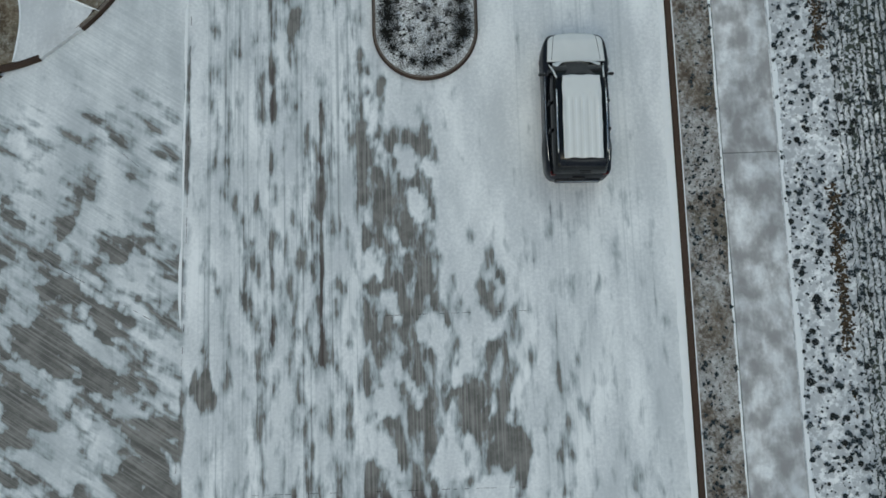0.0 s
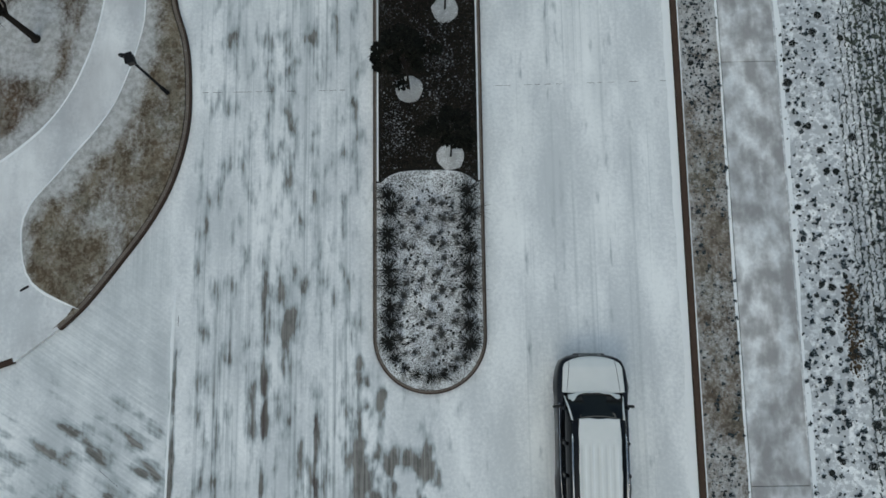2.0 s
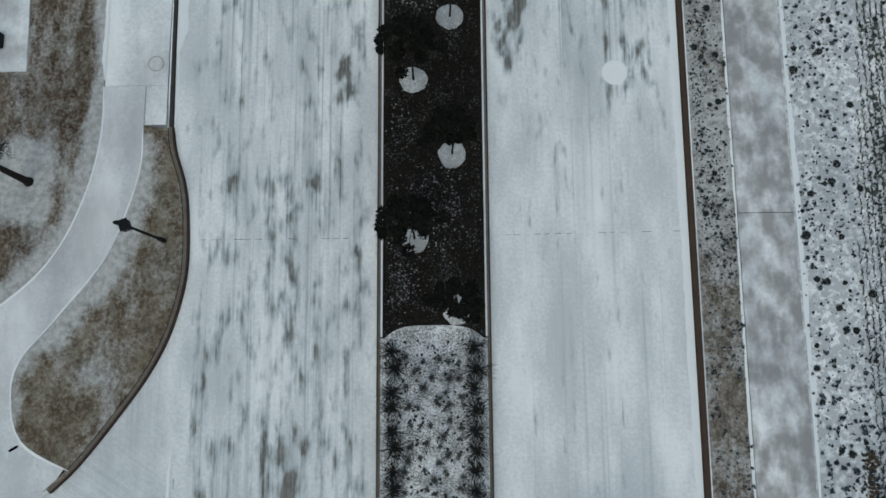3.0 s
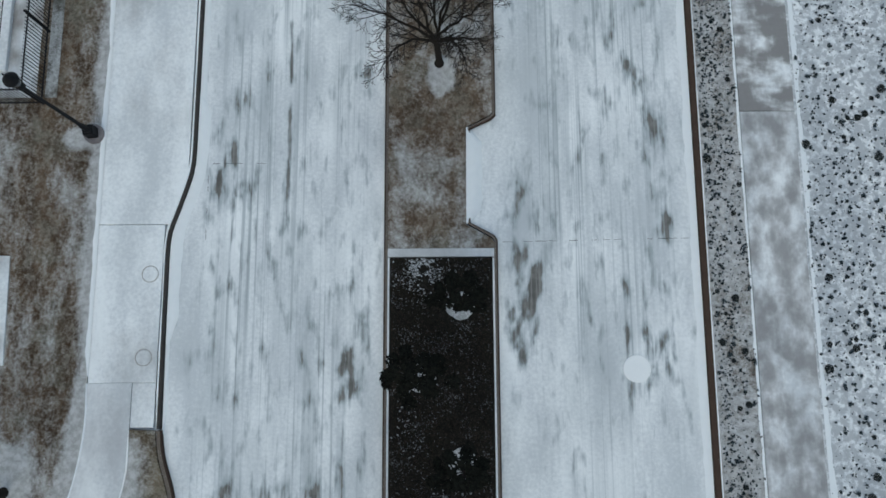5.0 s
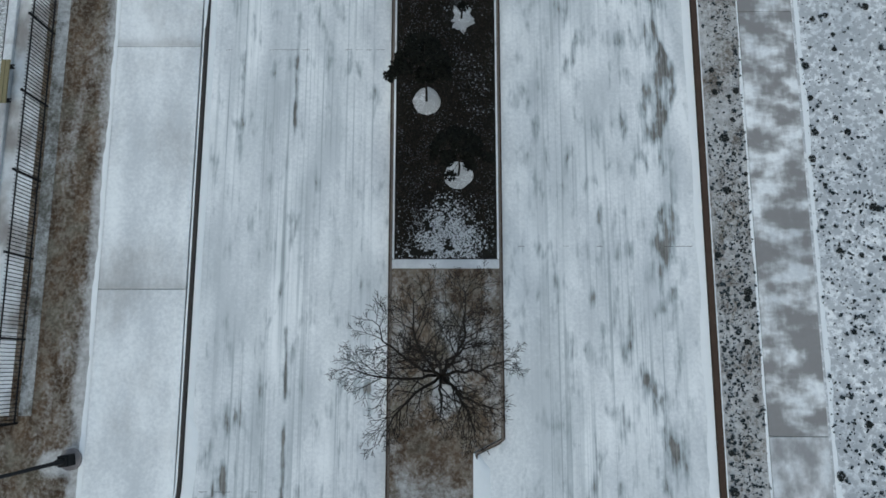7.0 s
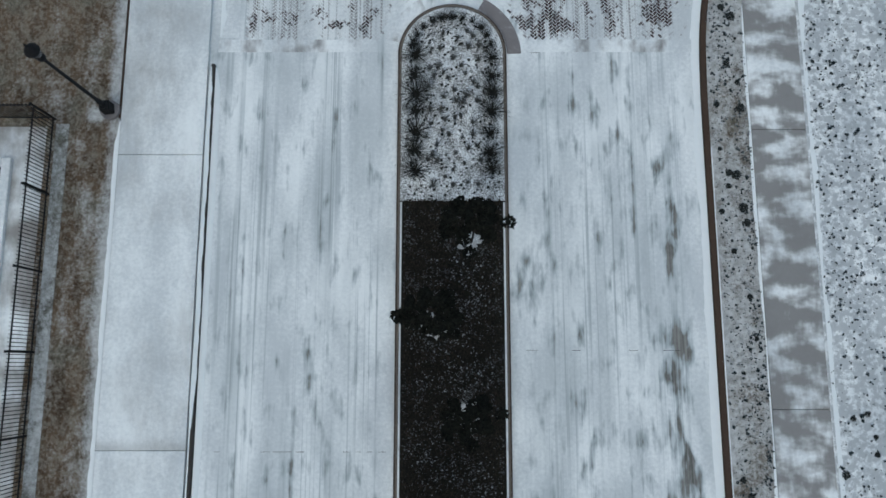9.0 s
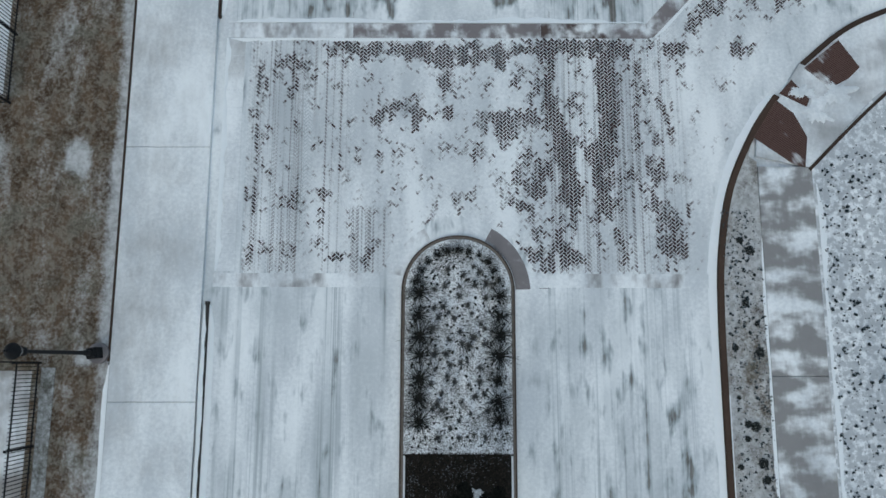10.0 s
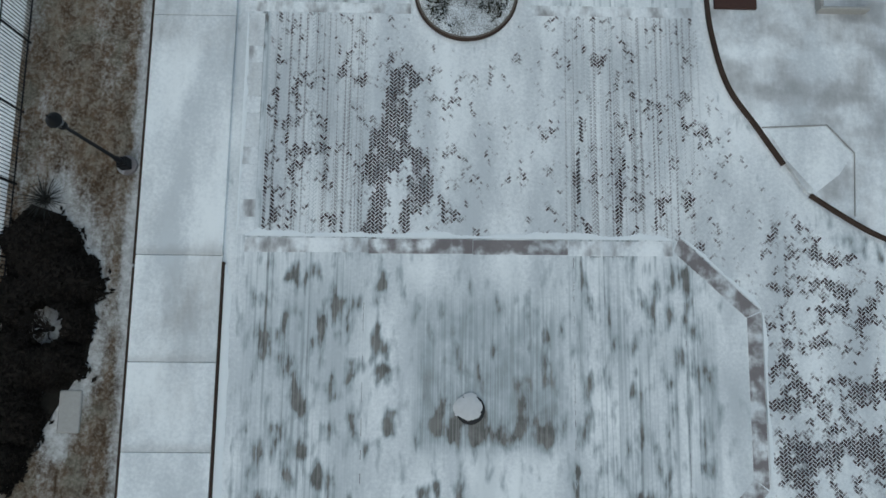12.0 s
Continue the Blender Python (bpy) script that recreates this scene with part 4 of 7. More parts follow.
median_piece("median_gravel_south", S_TIP, 15.55, MAT_GRIT, "snow-dusted gravel planting bed on the median", "planting bed", TOP - 0.01, south=True)
BED_ARC = [(MED_L + IN + 0.12 + (RR - IN - 0.12) * 2 * k / 20, 15.54 + 0.42 * (1 - (k / 10 - 1) ** 4)) for k in range(21)]
ground_slab("median_gravel_rim", BED_ARC + [(MED_R - IN - 0.12, 15.50), (MED_L + IN + 0.12, 15.50)], MAT_GRIT, "snow-dusted gravel bulging into the dark bed", "planting bed", TOP - 0.002)
median_piece("median_bed_south", 15.55, 27.90, MAT_BED, "dark creeping groundcover bed on the median", "planting bed", TOP - 0.02)
median_piece("median_lawn", 28.18, 37.86, MAT_LAWN_MEDIAN, "brown winter lawn on the median", "lawn", TOP)
median_piece("median_bed_north", 38.16, 53.20, MAT_BED, "dark creeping groundcover bed on the median", "planting bed", TOP - 0.02)
median_piece("median_gravel_north", 53.20, N_TIP, MAT_GRIT, "snow-dusted gravel planting bed on the median", "planting bed", TOP - 0.01, north=True)
for y0, y1 in ((27.90, 28.18), (37.86, 38.16)):
    ob = part("concrete_band", box_bm(MED_L + IN, MED_R - IN, y0 + 0.004, y1 - 0.004, -0.02, TOP + 0.02, 0.012), MAT_WALK_BEND)
    tagged(ob, "thinly snowed concrete edging band across the median", "edging", kind="structure")
# pale mow strip inside the kerb of the dark beds
for y0, y1 in ((15.6, 27.88), (38.18, 53.15)):
    for x0, x1 in ((MED_L + IN, MED_L + IN + 0.065), (MED_R - IN - 0.065, MED_R - IN)):
        ob = part("mow_strip", box_bm(x0 + 0.003, x1, y0, y1, -0.02, TOP + 0.012, 0.008), MAT_WALK_L)
        tagged(ob, "narrow snowy concrete strip inside the median kerb", "edging", kind="structure")

# the next island, beyond the crossing
kerb("median_kerb", arc(-1.16, 84.27 + 1.8, 1.8, 180, 360, 32) + [(0.64, 140), (-2.96, 140)], MAT_KERB, 0.125, 1, closed=True, top=MAT_KERB_TOP, label="brown concrete kerb with a paler top round the road median")
ground_slab("median_gravel_far", arc(-1.16, 84.27 + 1.8, 1.8 - IN, 180, 360, 32) + [(0.64 - IN, 139.8), (-2.96 + IN, 139.8)], MAT_GRIT, "snow-dusted gravel planting bed on the far median", "planting bed", TOP - 0.01)

# ---- car ----
def make_paint():
    w = Net("dark_navy_car_paint")
    n = w.noise(5.0, 3, 0.5)
    w.b.inputs["Coat Weight"].default_value = 0.12
    w.b.inputs["Coat Roughness"].default_value = 0.12
    grime = w.noise(14.0, 4, 0.65)
    c = w.mix(n, (0.005, 0.006, 0.009), (0.011, 0.012, 0.017))
    c = w.mix(w.step(grime, 0.55, 0.8, 0, 0.25), c, (0.06, 0.06, 0.06))
    return w.done(c, w.step(grime, 0.3, 0.7, 0.25, 0.45), 0.0, 0.3)


def make_roof_snow():
    w = Net("thin_snow_on_roof")
    g = w.noise(30.0, 4, 0.7)
    broad = w.noise(2.0, 3, 0.5)
    w.bump(g, 0.3, 0.01)
    c = w.mix(broad, (0.66, 0.68, 0.67), (0.78, 0.79, 0.78))
    tc = w.n.new("ShaderNodeTexCoord")
    sp = w.n.new("ShaderNodeSeparateXYZ")
    w.l.new(tc.outputs["Object"], sp.inputs[0])
    # Pale and grey lines paint in the light and shade of the roof ribs.
    wave = w.math("SINE", w.math("MULTIPLY", sp.outputs[0], 2 * math.pi / 0.215))
    rib_light = w.math("MULTIPLY", w.step(wave, 0.45, 0.95), w.step(sp.outputs[1], 0.05, -0.25))
    rib_light = w.math("MULTIPLY", rib_light, w.step(w.noise(1.0, 3, 0.6, w.scaled(3, 0.6, 1)), 0.35, 0.6, 0.35, 1.0))
    c = w.mix(w.math("MULTIPLY", rib_light, 0.75), c, (0.86, 0.87, 0.87))
    c = w.mix(w.math("MULTIPLY", w.step(wave, -0.3, -1.0, 0.0, 0.22), w.step(sp.outputs[1], 0.05, -0.25)), c, (0.36, 0.37, 0.38))
    return w.done(c, 0.85)


MAT_PAINT = make_paint()
MAT_CARSNOW = make_roof_snow()
MAT_GLASS = make_plain("dark_car_glass", (0.004, 0.005, 0.006), (0.008, 0.009, 0.010), 3, 0.08, 0, 0.0, 0.3)
MAT_CHROME = make_plain("brushed_chrome", (0.55, 0.56, 0.57), (0.68, 0.69, 0.70), 20, 0.25, 1.0, 0.05)
MAT_TYRE = make_plain("tyre_rubber", (0.008, 0.008, 0.008), (0.02, 0.02, 0.02), 30, 0.85)
MAT_RIM = make_plain("alloy_rim", (0.30, 0.31, 0.32), (0.42, 0.43, 0.44), 20, 0.35, 0.9)
MAT_TRIM = make_plain("black_plastic_trim", (0.010, 0.010, 0.011), (0.022, 0.022, 0.023), 30, 0.6)
MAT_REDLENS = make_plain("red_lamp_lens", (0.05, 0.004, 0.005), (0.08, 0.006, 0.007), 20, 0.15)
MAT_CLEARLENS = make_plain("clear_lamp_lens", (0.45, 0.46, 0.47), (0.6, 0.61, 0.62), 20, 0.12)


def loft(stations, closed_ends=True):
    """A shell through rings of half-profiles, mirrored over x = 0. Each station is (y, [(x, z), ...]) from the sill up to the middle."""
    bm = bmesh.new()
    rings = []
    for y, half in stations:
        ring = [bm.verts.new((-x, y, z)) for x, z in half] + [bm.verts.new((x, y, z)) for x, z in reversed(half) if x > 1e-6]
        rings.append(ring)
    m = len(rings[0])
    for a, b in zip(rings[:-1], rings[1:]):
        for k in range(m - 1):
            bm.faces.new((a[k], a[k + 1], b[k + 1], b[k]))
        bm.faces.new((a[m - 1], a[0], b[0], b[m - 1]))
    if closed_ends:
        bm.faces.new(list(reversed(rings[0])))
        bm.faces.new(rings[-1])
    bmesh.ops.recalc_face_normals(bm, faces=bm.faces[:])
    return bm


def grid_patch(f, nu, nv, thick=0.0):
    """A sheet of points f(u, v), u and v from 0 to 1, thickened downwards."""
    bm = bmesh.new()
    top = [[bm.verts.new(f(i / nu, j / nv)) for j in range(nv + 1)] for i in range(nu + 1)]
    for i in range(nu):
        for j in range(nv):
            bm.faces.new((top[i][j], top[i + 1][j], top[i + 1][j + 1], top[i][j + 1]))
    bmesh.ops.recalc_face_normals(bm, faces=bm.faces[:])
    if thick:
        bmesh.ops.solidify(bm, geom=bm.faces[:], thickness=thick)
    return bm


def wheel(parent, x, y, side):
    hub = empty("wheel")
    hub.parent = parent
    hub.matrix_local = pose(x, y, 0.37)
    verts, faces = [], []
    prof = ((-0.115, 0.22), (-0.12, 0.33), (-0.09, 0.365), (0.09, 0.365), (0.12, 0.33), (0.115, 0.22))
    n = 28
    for i in range(n):
        a = 2 * math.pi * i / n
        for px, r in prof:
            verts.append((px, r * math.cos(a), r * math.sin(a)))
    m = len(prof)
    for i in range(n):
        j = (i + 1) % n
        for k in range(m):
            k2 = (k + 1) % m
            faces.append((i * m + k, j * m + k, j * m + k2, i * m + k2))
    raw("tyre", verts, faces, MAT_TYRE, hub, smooth=True)
    bm = bmesh.new()
    bmesh.ops.create_cone(bm, cap_ends=True, segments=24, radius1=0.225, radius2=0.215, depth=0.2, matrix=Matrix.Rotation(math.pi / 2, 4, "Y"))
    for k in range(5):
        box_bm(side * 0.10, side * 0.112, -0.025, 0.025, 0.03, 0.2, 0.005, bm)
        bmesh.ops.rotate(bm, cent=(0, 0, 0), matrix=Matrix.Rotation(math.radians(72), 3, "X"), verts=bm.verts)
    part("rim", bm, MAT_RIM, hub)


def build_car(m):
    car = empty("parked_car", m)
    tagged(car, "dark navy sport utility vehicle with thin snow on hood and roof", "car")

    def w_at(y):   # half width of the body along its length
        return float(np.interp(y, (-2.50, -2.46, -2.38, -2.2, -1.7, -1.0, 0.6, 1.5, 1.9, 2.12, 2.28, 2.38, 2.45, 2.48), (0.62, 0.80, 0.91, 0.985, 1.02, 1.0, 1.0, 1.02, 0.995, 0.94, 0.86, 0.74, 0.55, 0.32)))

    def top_at(y):
        return float(np.interp(y, (-2.46, -2.38, -1.5, 1.1, 1.45, 2.1, 2.36, 2.48), (0.78, 1.02, 1.06, 1.08, 1.09, 1.02, 0.90, 0.66)))

    ys = [-2.46, -2.42, -2.34, -2.2, -2.0, -1.85, -1.7, -1.5, -1.3, -1.0, -0.5, 0, 0.5, 0.9, 1.1, 1.3, 1.45, 1.6, 1.8, 2.0, 2.15, 2.28, 2.36, 2.42, 2.46, 2.48]
    stations = []
    for y in ys:
        w, t = w_at(y), top_at(y)
        flare = 0.055 * (math.exp(-((y - 1.48) / 0.30) ** 2) + math.exp(-((y + 1.42) / 0.30) ** 2))
        arch = 0.36 * (math.exp(-((y - 1.48) / 0.33) ** 4) + math.exp(-((y + 1.42) / 0.33) ** 4))
        lo = 0.28 + arch
        half = [(w * 0.90, lo), (w + flare, min(lo + 0.10, 0.70)), (w + flare * 1.1, 0.74 if t > 0.8 else t * 0.9), (w * 0.985, min(0.92, t - 0.05)), (w * 0.95, t - 0.03), (w * 0.86, t), (w * 0.4, t + 0.025), (0.0, t + 0.03)]
        stations.append((y, half))
    body = part("body", loft(stations), MAT_PAINT, car, smooth=True)
    part("sill_trim", box_bm(-0.93, 0.93, -1.05, 1.1, 0.22, 0.32, 0.03), MAT_TRIM, body)

    # cabin: glass all round under a painted roof
    cab = []
    for y, wb, wt, zt in ((-2.38, 0.80, 0.74, 1.12), (-2.30, 0.84, 0.72, 1.40), (-2.10, 0.88, 0.70, 1.70), (-1.7, 0.905, 0.715, 1.755), (-0.6, 0.915, 0.73, 1.775), (0.38, 0.915, 0.72, 1.755), (0.66, 0.905, 0.70, 1.70), (1.02, 0.885, 0.74, 1.40), (1.36, 0.84, 0.78, 1.09)):
        z0 = 1.04
        cab.append((y, [(wb, z0), (wb * 0.55 + wt * 0.45, z0 + (zt - z0) * 0.5), (wt + 0.03, zt - 0.07 * (zt - z0) / 0.7), (wt - 0.06, zt), (wt * 0.5, zt + 0.02), (0.0, zt + 0.025)]))
    part("cabin_glass", loft(cab), MAT_GLASS, car, "dark tinted windows", smooth=True)
    part("roof", grid_patch(lambda u, v: (-0.70 + 1.40 * u, -2.16 + 2.72 * v, 1.735 + 0.022 * math.sin(math.pi * u) - 0.035 * (2 * v - 1.05) ** 2 * (1 if v < 0.9 else 1.3)), 10, 14, 0.0), MAT_PAINT, car, smooth=True)

    # snow on the roof, drawn over its pressed ribs
    def roof_snow(u, v):
        x = -0.55 + 1.14 * u
        y = -2.03 + 2.68 * v
        x *= 1.0 - 0.05 * (v > 0.85) * (v - 0.85) / 0.15
        rib = 0.022 * max(0.0, math.cos((u - 0.5) * 2 * math.pi * 5)) ** 3 if 0.04 < v < 0.78 else 0.0
        edge = min(u, 1 - u, v, 1 - v)
        wob = 0.012 * noise.noise((x * 6, y * 6, 3.1))
        y += 0.035 * noise.noise((x * 4, 7.7, 1.2)) * (v in (0.0, 1.0))
        return (x + 0.02 * noise.noise((y * 3, 2.2, x)) * (u in (0.0, 1.0)), y, 1.80 + 0.022 * math.sin(math.pi * u) - 0.030 * (2 * v - 1.0) ** 2 + rib + (0.014 + wob * 0.4) * min(1, edge / 0.05))
    part("roof_snow", grid_patch(roof_snow, 44, 60, -0.012), MAT_CARSNOW, car, "thin ribbed snow layer", smooth=True)

    def hood_snow(u, v):
        y = 1.39 + 1.03 * v
        half = 0.875 - 0.05 * v - 0.05 * max(0.0, v - 0.85) / 0.15
        x = (2 * u - 1) * half
        y += 0.07 * (1 - (2 * u - 1) ** 2) * (v - 0.6) - 0.03 - 0.12 * v * (2 * u - 1) ** 2 - 0.06 * v * (2 * u - 1) ** 6
        crease = 0.012 * (math.exp(-((abs(x) - 0.45) / 0.05) ** 2))
        return (x, y, top_at(min(y, 2.38)) + 0.047 - 0.02 * (2 * u - 1) ** 4 + crease)
    part("hood_snow", grid_patch(hood_snow, 32, 20, -0.012), MAT_CARSNOW, car, "thin snow layer on the hood", smooth=True)

    for s in (-1, 1):
        verts, faces = [], []
        tube(verts, faces, [(s * (0.74 - 0.10 * v), 1.40 + 0.92 * v, top_at(1.40 + 0.92 * v) + 0.052) for v in (0, 0.25, 0.5, 0.75, 1.0)], [0.008] * 5, 6)
        raw("hood_seam", verts, faces, MAT_TRIM, car)

    # windshield: wiped glass with snow left along its lower rim and pillars
    def shield(u, v):
        half = 0.76 - 0.10 * v
        return ((2 * u - 1) * half, 1.345 - 0.69 * v - 0.10 * (2 * u - 1) ** 2, 1.115 + 0.615 * v + 0.02)
    part("windshield", grid_patch(shield, 14, 8, -0.008), MAT_GLASS, car, "wiped dark windshield", smooth=True)

    def rim_snow(u, v):
        x = -0.72 + 1.44 * u
        ragged = 0.022 + 0.02 * noise.noise((x * 5, 0.4, 9.0)) + 0.12 * math.exp(-((abs(x) - 0.62) / 0.13) ** 2) * (1 if x < 0.3 else 0.6)
        y = 1.375 - 0.10 * (2 * u - 1) ** 2 - v * ragged * 1.4
        return (x, y, 1.135 + v * ragged * 1.05 + 0.018)
    part("windshield_snow", grid_patch(rim_snow, 40, 4, -0.02), MAT_CARSNOW, car, "snow left along the windshield foot", smooth=True)
    for s in (-1, 1):
        verts, faces = [], []
        tube(verts, faces, [(s * 0.80, 1.24, 1.12), (s * 0.745, 0.92, 1.45), (s * 0.70, 0.61, 1.73)], [0.032, 0.028, 0.024], 8)
        raw("pillar", verts, faces, MAT_CARSNOW, car, "snow-dusted windshield pillar", smooth=True)
        verts, faces = [], []
        tube(verts, faces, [(s * 0.715, 0.20, 1.76), (s * 0.72, 0.1, 1.83), (s * 0.725, -0.8, 1.845), (s * 0.715, -1.75, 1.82), (s * 0.71, -1.85, 1.76)], [0.018, 0.022, 0.022, 0.022, 0.018], 8)
        raw("roof_rail", verts, faces, MAT_CHROME, car, smooth=True)
        verts, faces = [], []
        tube(verts, faces, [(s * 0.945, 1.05, 1.065), (s * 0.955, 0.2, 1.075), (s * 0.95, -1.0, 1.075), (s * 0.90, -1.95, 1.08)], [0.012, 0.014, 0.014, 0.012], 6)
        raw("window_trim", verts, faces, MAT_CHROME, car, smooth=True)
        mirror = part("mirror", box_bm(s * 1.075 - 0.065, s * 1.075 + 0.065, 0.89, 0.98, 1.03, 1.15, 0.035, seg=2), MAT_TRIM, car, smooth=True)
        part("mirror_arm", box_bm(min(s * 0.90, s * 1.06), max(s * 0.90, s * 1.06), 0.90, 0.98, 1.04, 1.09, 0.015), MAT_TRIM, mirror)
        for y0 in (0.92, -0.10, -1.02):
            part("pillar_post", box_bm(s * 0.875 - 0.025, s * 0.875 + 0.025, y0 - 0.05, y0 + 0.05, 1.05, 1.52, 0.012), MAT_PAINT, car)
        for y0, y1 in ((0.05, 1.0), (-0.95, 0.0)):
            door = part("door", box_bm(s * 0.955 - 0.03, s * 0.955 + 0.03, y0, y1 - 0.02, 0.36, 1.0, 0.02), MAT_PAINT, car)
            part("door_handle", box_bm(s * 0.99 - 0.012, s * 0.99 + 0.02, y0 + 0.08, y0 + 0.26, 0.88, 0.92, 0.008), MAT_CHROME, door)
        part("headlight", box_bm(s * 0.66 - 0.13, s * 0.66 + 0.13, 2.12, 2.28, 0.70, 0.88, 0.05, seg=2), MAT_CLEARLENS, car, "clear headlight")
        part("tail_light", box_bm(s * 0.78 - 0.08, s * 0.78 + 0.08, -2.405, -2.26, 0.78, 1.04, 0.03, seg=2), MAT_REDLENS, car, "red tail light")
        wheel(car, s * 0.86, 1.48, s)
        wheel(car, s * 0.86, -1.42, s)
    part("front_bumper", box_bm(-0.46, 0.46, 2.36, 2.51, 0.36, 0.62, 0.06, seg=3), MAT_PAINT, car, smooth=True)
    part("grille", box_bm(-0.34, 0.34, 2.38, 2.475, 0.62, 0.74, 0.03), MAT_CHROME, car, "chrome grille")
    part("rear_bumper", box_bm(-0.70, 0.70, -2.55, -2.38, 0.42, 0.70, 0.07, seg=3), MAT_PAINT, car, smooth=True)
    part("bumper_strip", box_bm(-0.62, 0.62, -2.562, -2.535, 0.705, 0.722, 0.006), MAT_CHROME, car, "pale bumper edge")
    part("rear_spoiler", box_bm(-0.66, 0.66, -2.30, -2.06, 1.70, 1.745, 0.02, seg=2), MAT_PAINT, car, smooth=True)
    part("rear_wiper", box_bm(-0.02, 0.30, -2.40, -2.36, 1.26, 1.285, 0.006), MAT_TRIM, car)
    part("license_holder", box_bm(-0.18, 0.18, -2.50, -2.44, 0.80, 0.92, 0.01), MAT_TRIM, car)
    return car


build_car(pose(4.13, 7.42, 0.0, 0, 0, -0.9) @ Matrix.Diagonal((1.075, 1.0, 1.0, 1.0)))

# ---- plants ----
def leaf_material(name, c0, c1, snow_share, most=0.8):
    """Leaves; a share of them carries snow."""
    w = Net(name)
    isl = w.n.new("ShaderNodeNewGeometry").outputs["Random Per Island"]
    c = w.mix(isl, c0, c1)
    patchy = w.noise(1.6, 3, 0.6)
    k = w.math("ADD", w.math("FRACT", w.math("MULTIPLY", isl, 17.3)), w.math("MULTIPLY", w.math("SUBTRACT", patchy, 0.5), 1.3))
    return w.done(w.mix(w.step(k, 0.98 - snow_share, 1.0 - snow_share, 0, most), c, (0.44, 0.46, 0.48)), 0.8, 0, 0.06)


MAT_COVER_LEAF = leaf_material("groundcover_leaf", (0.008, 0.008, 0.007), (0.046, 0.037, 0.030), 0.06, 0.26)
MAT_CROWN_LEAF = leaf_material("evergreen_crown_leaf", (0.006, 0.007, 0.006), (0.018, 0.019, 0.015), -0.35)
MAT_JUNIPER = leaf_material("juniper_leaf", (0.008, 0.007, 0.006), (0.022, 0.019, 0.016), -0.5)
MAT_PLANTLET = leaf_material("small_field_plant", (0.016, 0.022, 0.025), (0.075, 0.092, 0.10), 0.02)

MAT_HEATHER = leaf_material("dead_heather", (0.040, 0.032, 0.022), (0.11, 0.082, 0.055), -0.1)
rng = np.random.default_rng(7)


def leaves(centers, sizes, lift=0.9):
    """Small pointed leaves, four corners each, folded along the middle."""
    n = len(centers)
    yaw = rng.uniform(0, 2 * math.pi, n)
    tilt = rng.uniform(-lift, lift, n)
    d = np.stack([np.cos(yaw) * np.cos(tilt), np.sin(yaw) * np.cos(tilt), np.sin(tilt)], 1)
    s = np.stack([-np.sin(yaw), np.cos(yaw), rng.uniform(-0.5, 0.5, n)], 1)
    L, W = sizes[:, None], sizes[:, None] * rng.uniform(0.28, 0.5, n)[:, None]
    v = np.stack([centers - d * L, centers + s * W, centers + d * L, centers - s * W], 1).reshape(-1, 3)
    f = (np.arange(n)[:, None] * 4 + np.arange(4)[None, :])
    return v, f


def mesh_of(name, v, f, material):
    me = bpy.data.meshes.new(name)
    me.from_pydata(v.tolist() if hasattr(v, "tolist") else v, [], f.tolist() if hasattr(f, "tolist") else f)
    me.materials.append(material)
    me.update()
    return me


def clump(verts, faces, x, y, z, r, h):
    """A low uneven tuft: a squat lump of six-sided rings."""
    base = len(verts)
    for k, (rr, hh) in enumerate(((1.0, 0.0), (0.85, 0.55), (0.35, 1.0))):
        for i in range(6):
            a = i * math.pi / 3 + k * 0.5 + x * 7
            q = r * rr * (0.7 + 0.6 * random.random())
            verts.append((x + q * math.cos(a), y + q * math.sin(a), z + h * hh * (0.8 + 0.4 * random.random())))
    for k in range(2):
        for i in range(6):
            j = (i + 1) % 6
            faces.append((base + k * 6 + i, base + k * 6 + j, base + k * 6 + 6 + j, base + k * 6 + 6 + i))
    faces.append(tuple(base + 12 + i for i in range(6)))


# dark leaf carpet on the two beds
RINGS = ((-0.02, 16.42), (-1.38, 18.75), (-0.14, 21.55), (-1.41, 24.12), (-0.17, 26.35), (-0.36, 40.91), (-1.40, 43.43), (-0.24, 46.35), (-1.34, 49.16), (-0.17, 51.84))
for y0, y1, count in ((15.60, 27.85, 34000), (38.20, 53.25, 42000)):
    c = np.stack([rng.uniform(MED_L + 0.27, MED_R - 0.27, count), rng.uniform(y0, y1, count), np.zeros(count)], 1)
    keep = np.ones(count, bool)
    for rx, ry in RINGS:
        keep &= np.hypot(c[:, 0] - rx, c[:, 1] - ry) > 0.46 + 0.10 * rng.random(count)
    if y0 > 30:  # the south end of the north bed lies under snow
        n1 = fbm(c[:, 0] * 1.2, c[:, 1] * 1.2, 81, 3)
        keep &= ~((c[:, 1] < 40.6 - 1.2 * abs(c[:, 0] + 0.7) + 1.6 * (n1 - 0.5)) & (rng.random(count) < 0.93))
    else:
        n1 = fbm(c[:, 0] * 1.2, c[:, 1] * 1.2, 83, 3)
        keep &= ~((c[:, 1] > 26.7 + 2.5 * abs(c[:, 0] + 1.4)) & (rng.random(count) < 0.9))
    keep &= c[:, 1] > 15.58 + 0.42 * (1 - ((c[:, 0] - CX) / 1.5) ** 4) + 0.1 * rng.random(count)
    c = c[keep]
    c[:, 2] = TOP + 0.01 + 0.14 * rng.random(len(c)) * (0.5 + fbm(c[:, 0] * 2, c[:, 1] * 2, 85, 2))
    v, f = leaves(c, rng.uniform(0.018, 0.046, len(c)))
    tagged(new("groundcover", mesh_of("groundcover", v, f, MAT_COVER_LEAF)), "dark evergreen groundcover with flecks of snow on the median bed", "groundcover", kind="stuff")


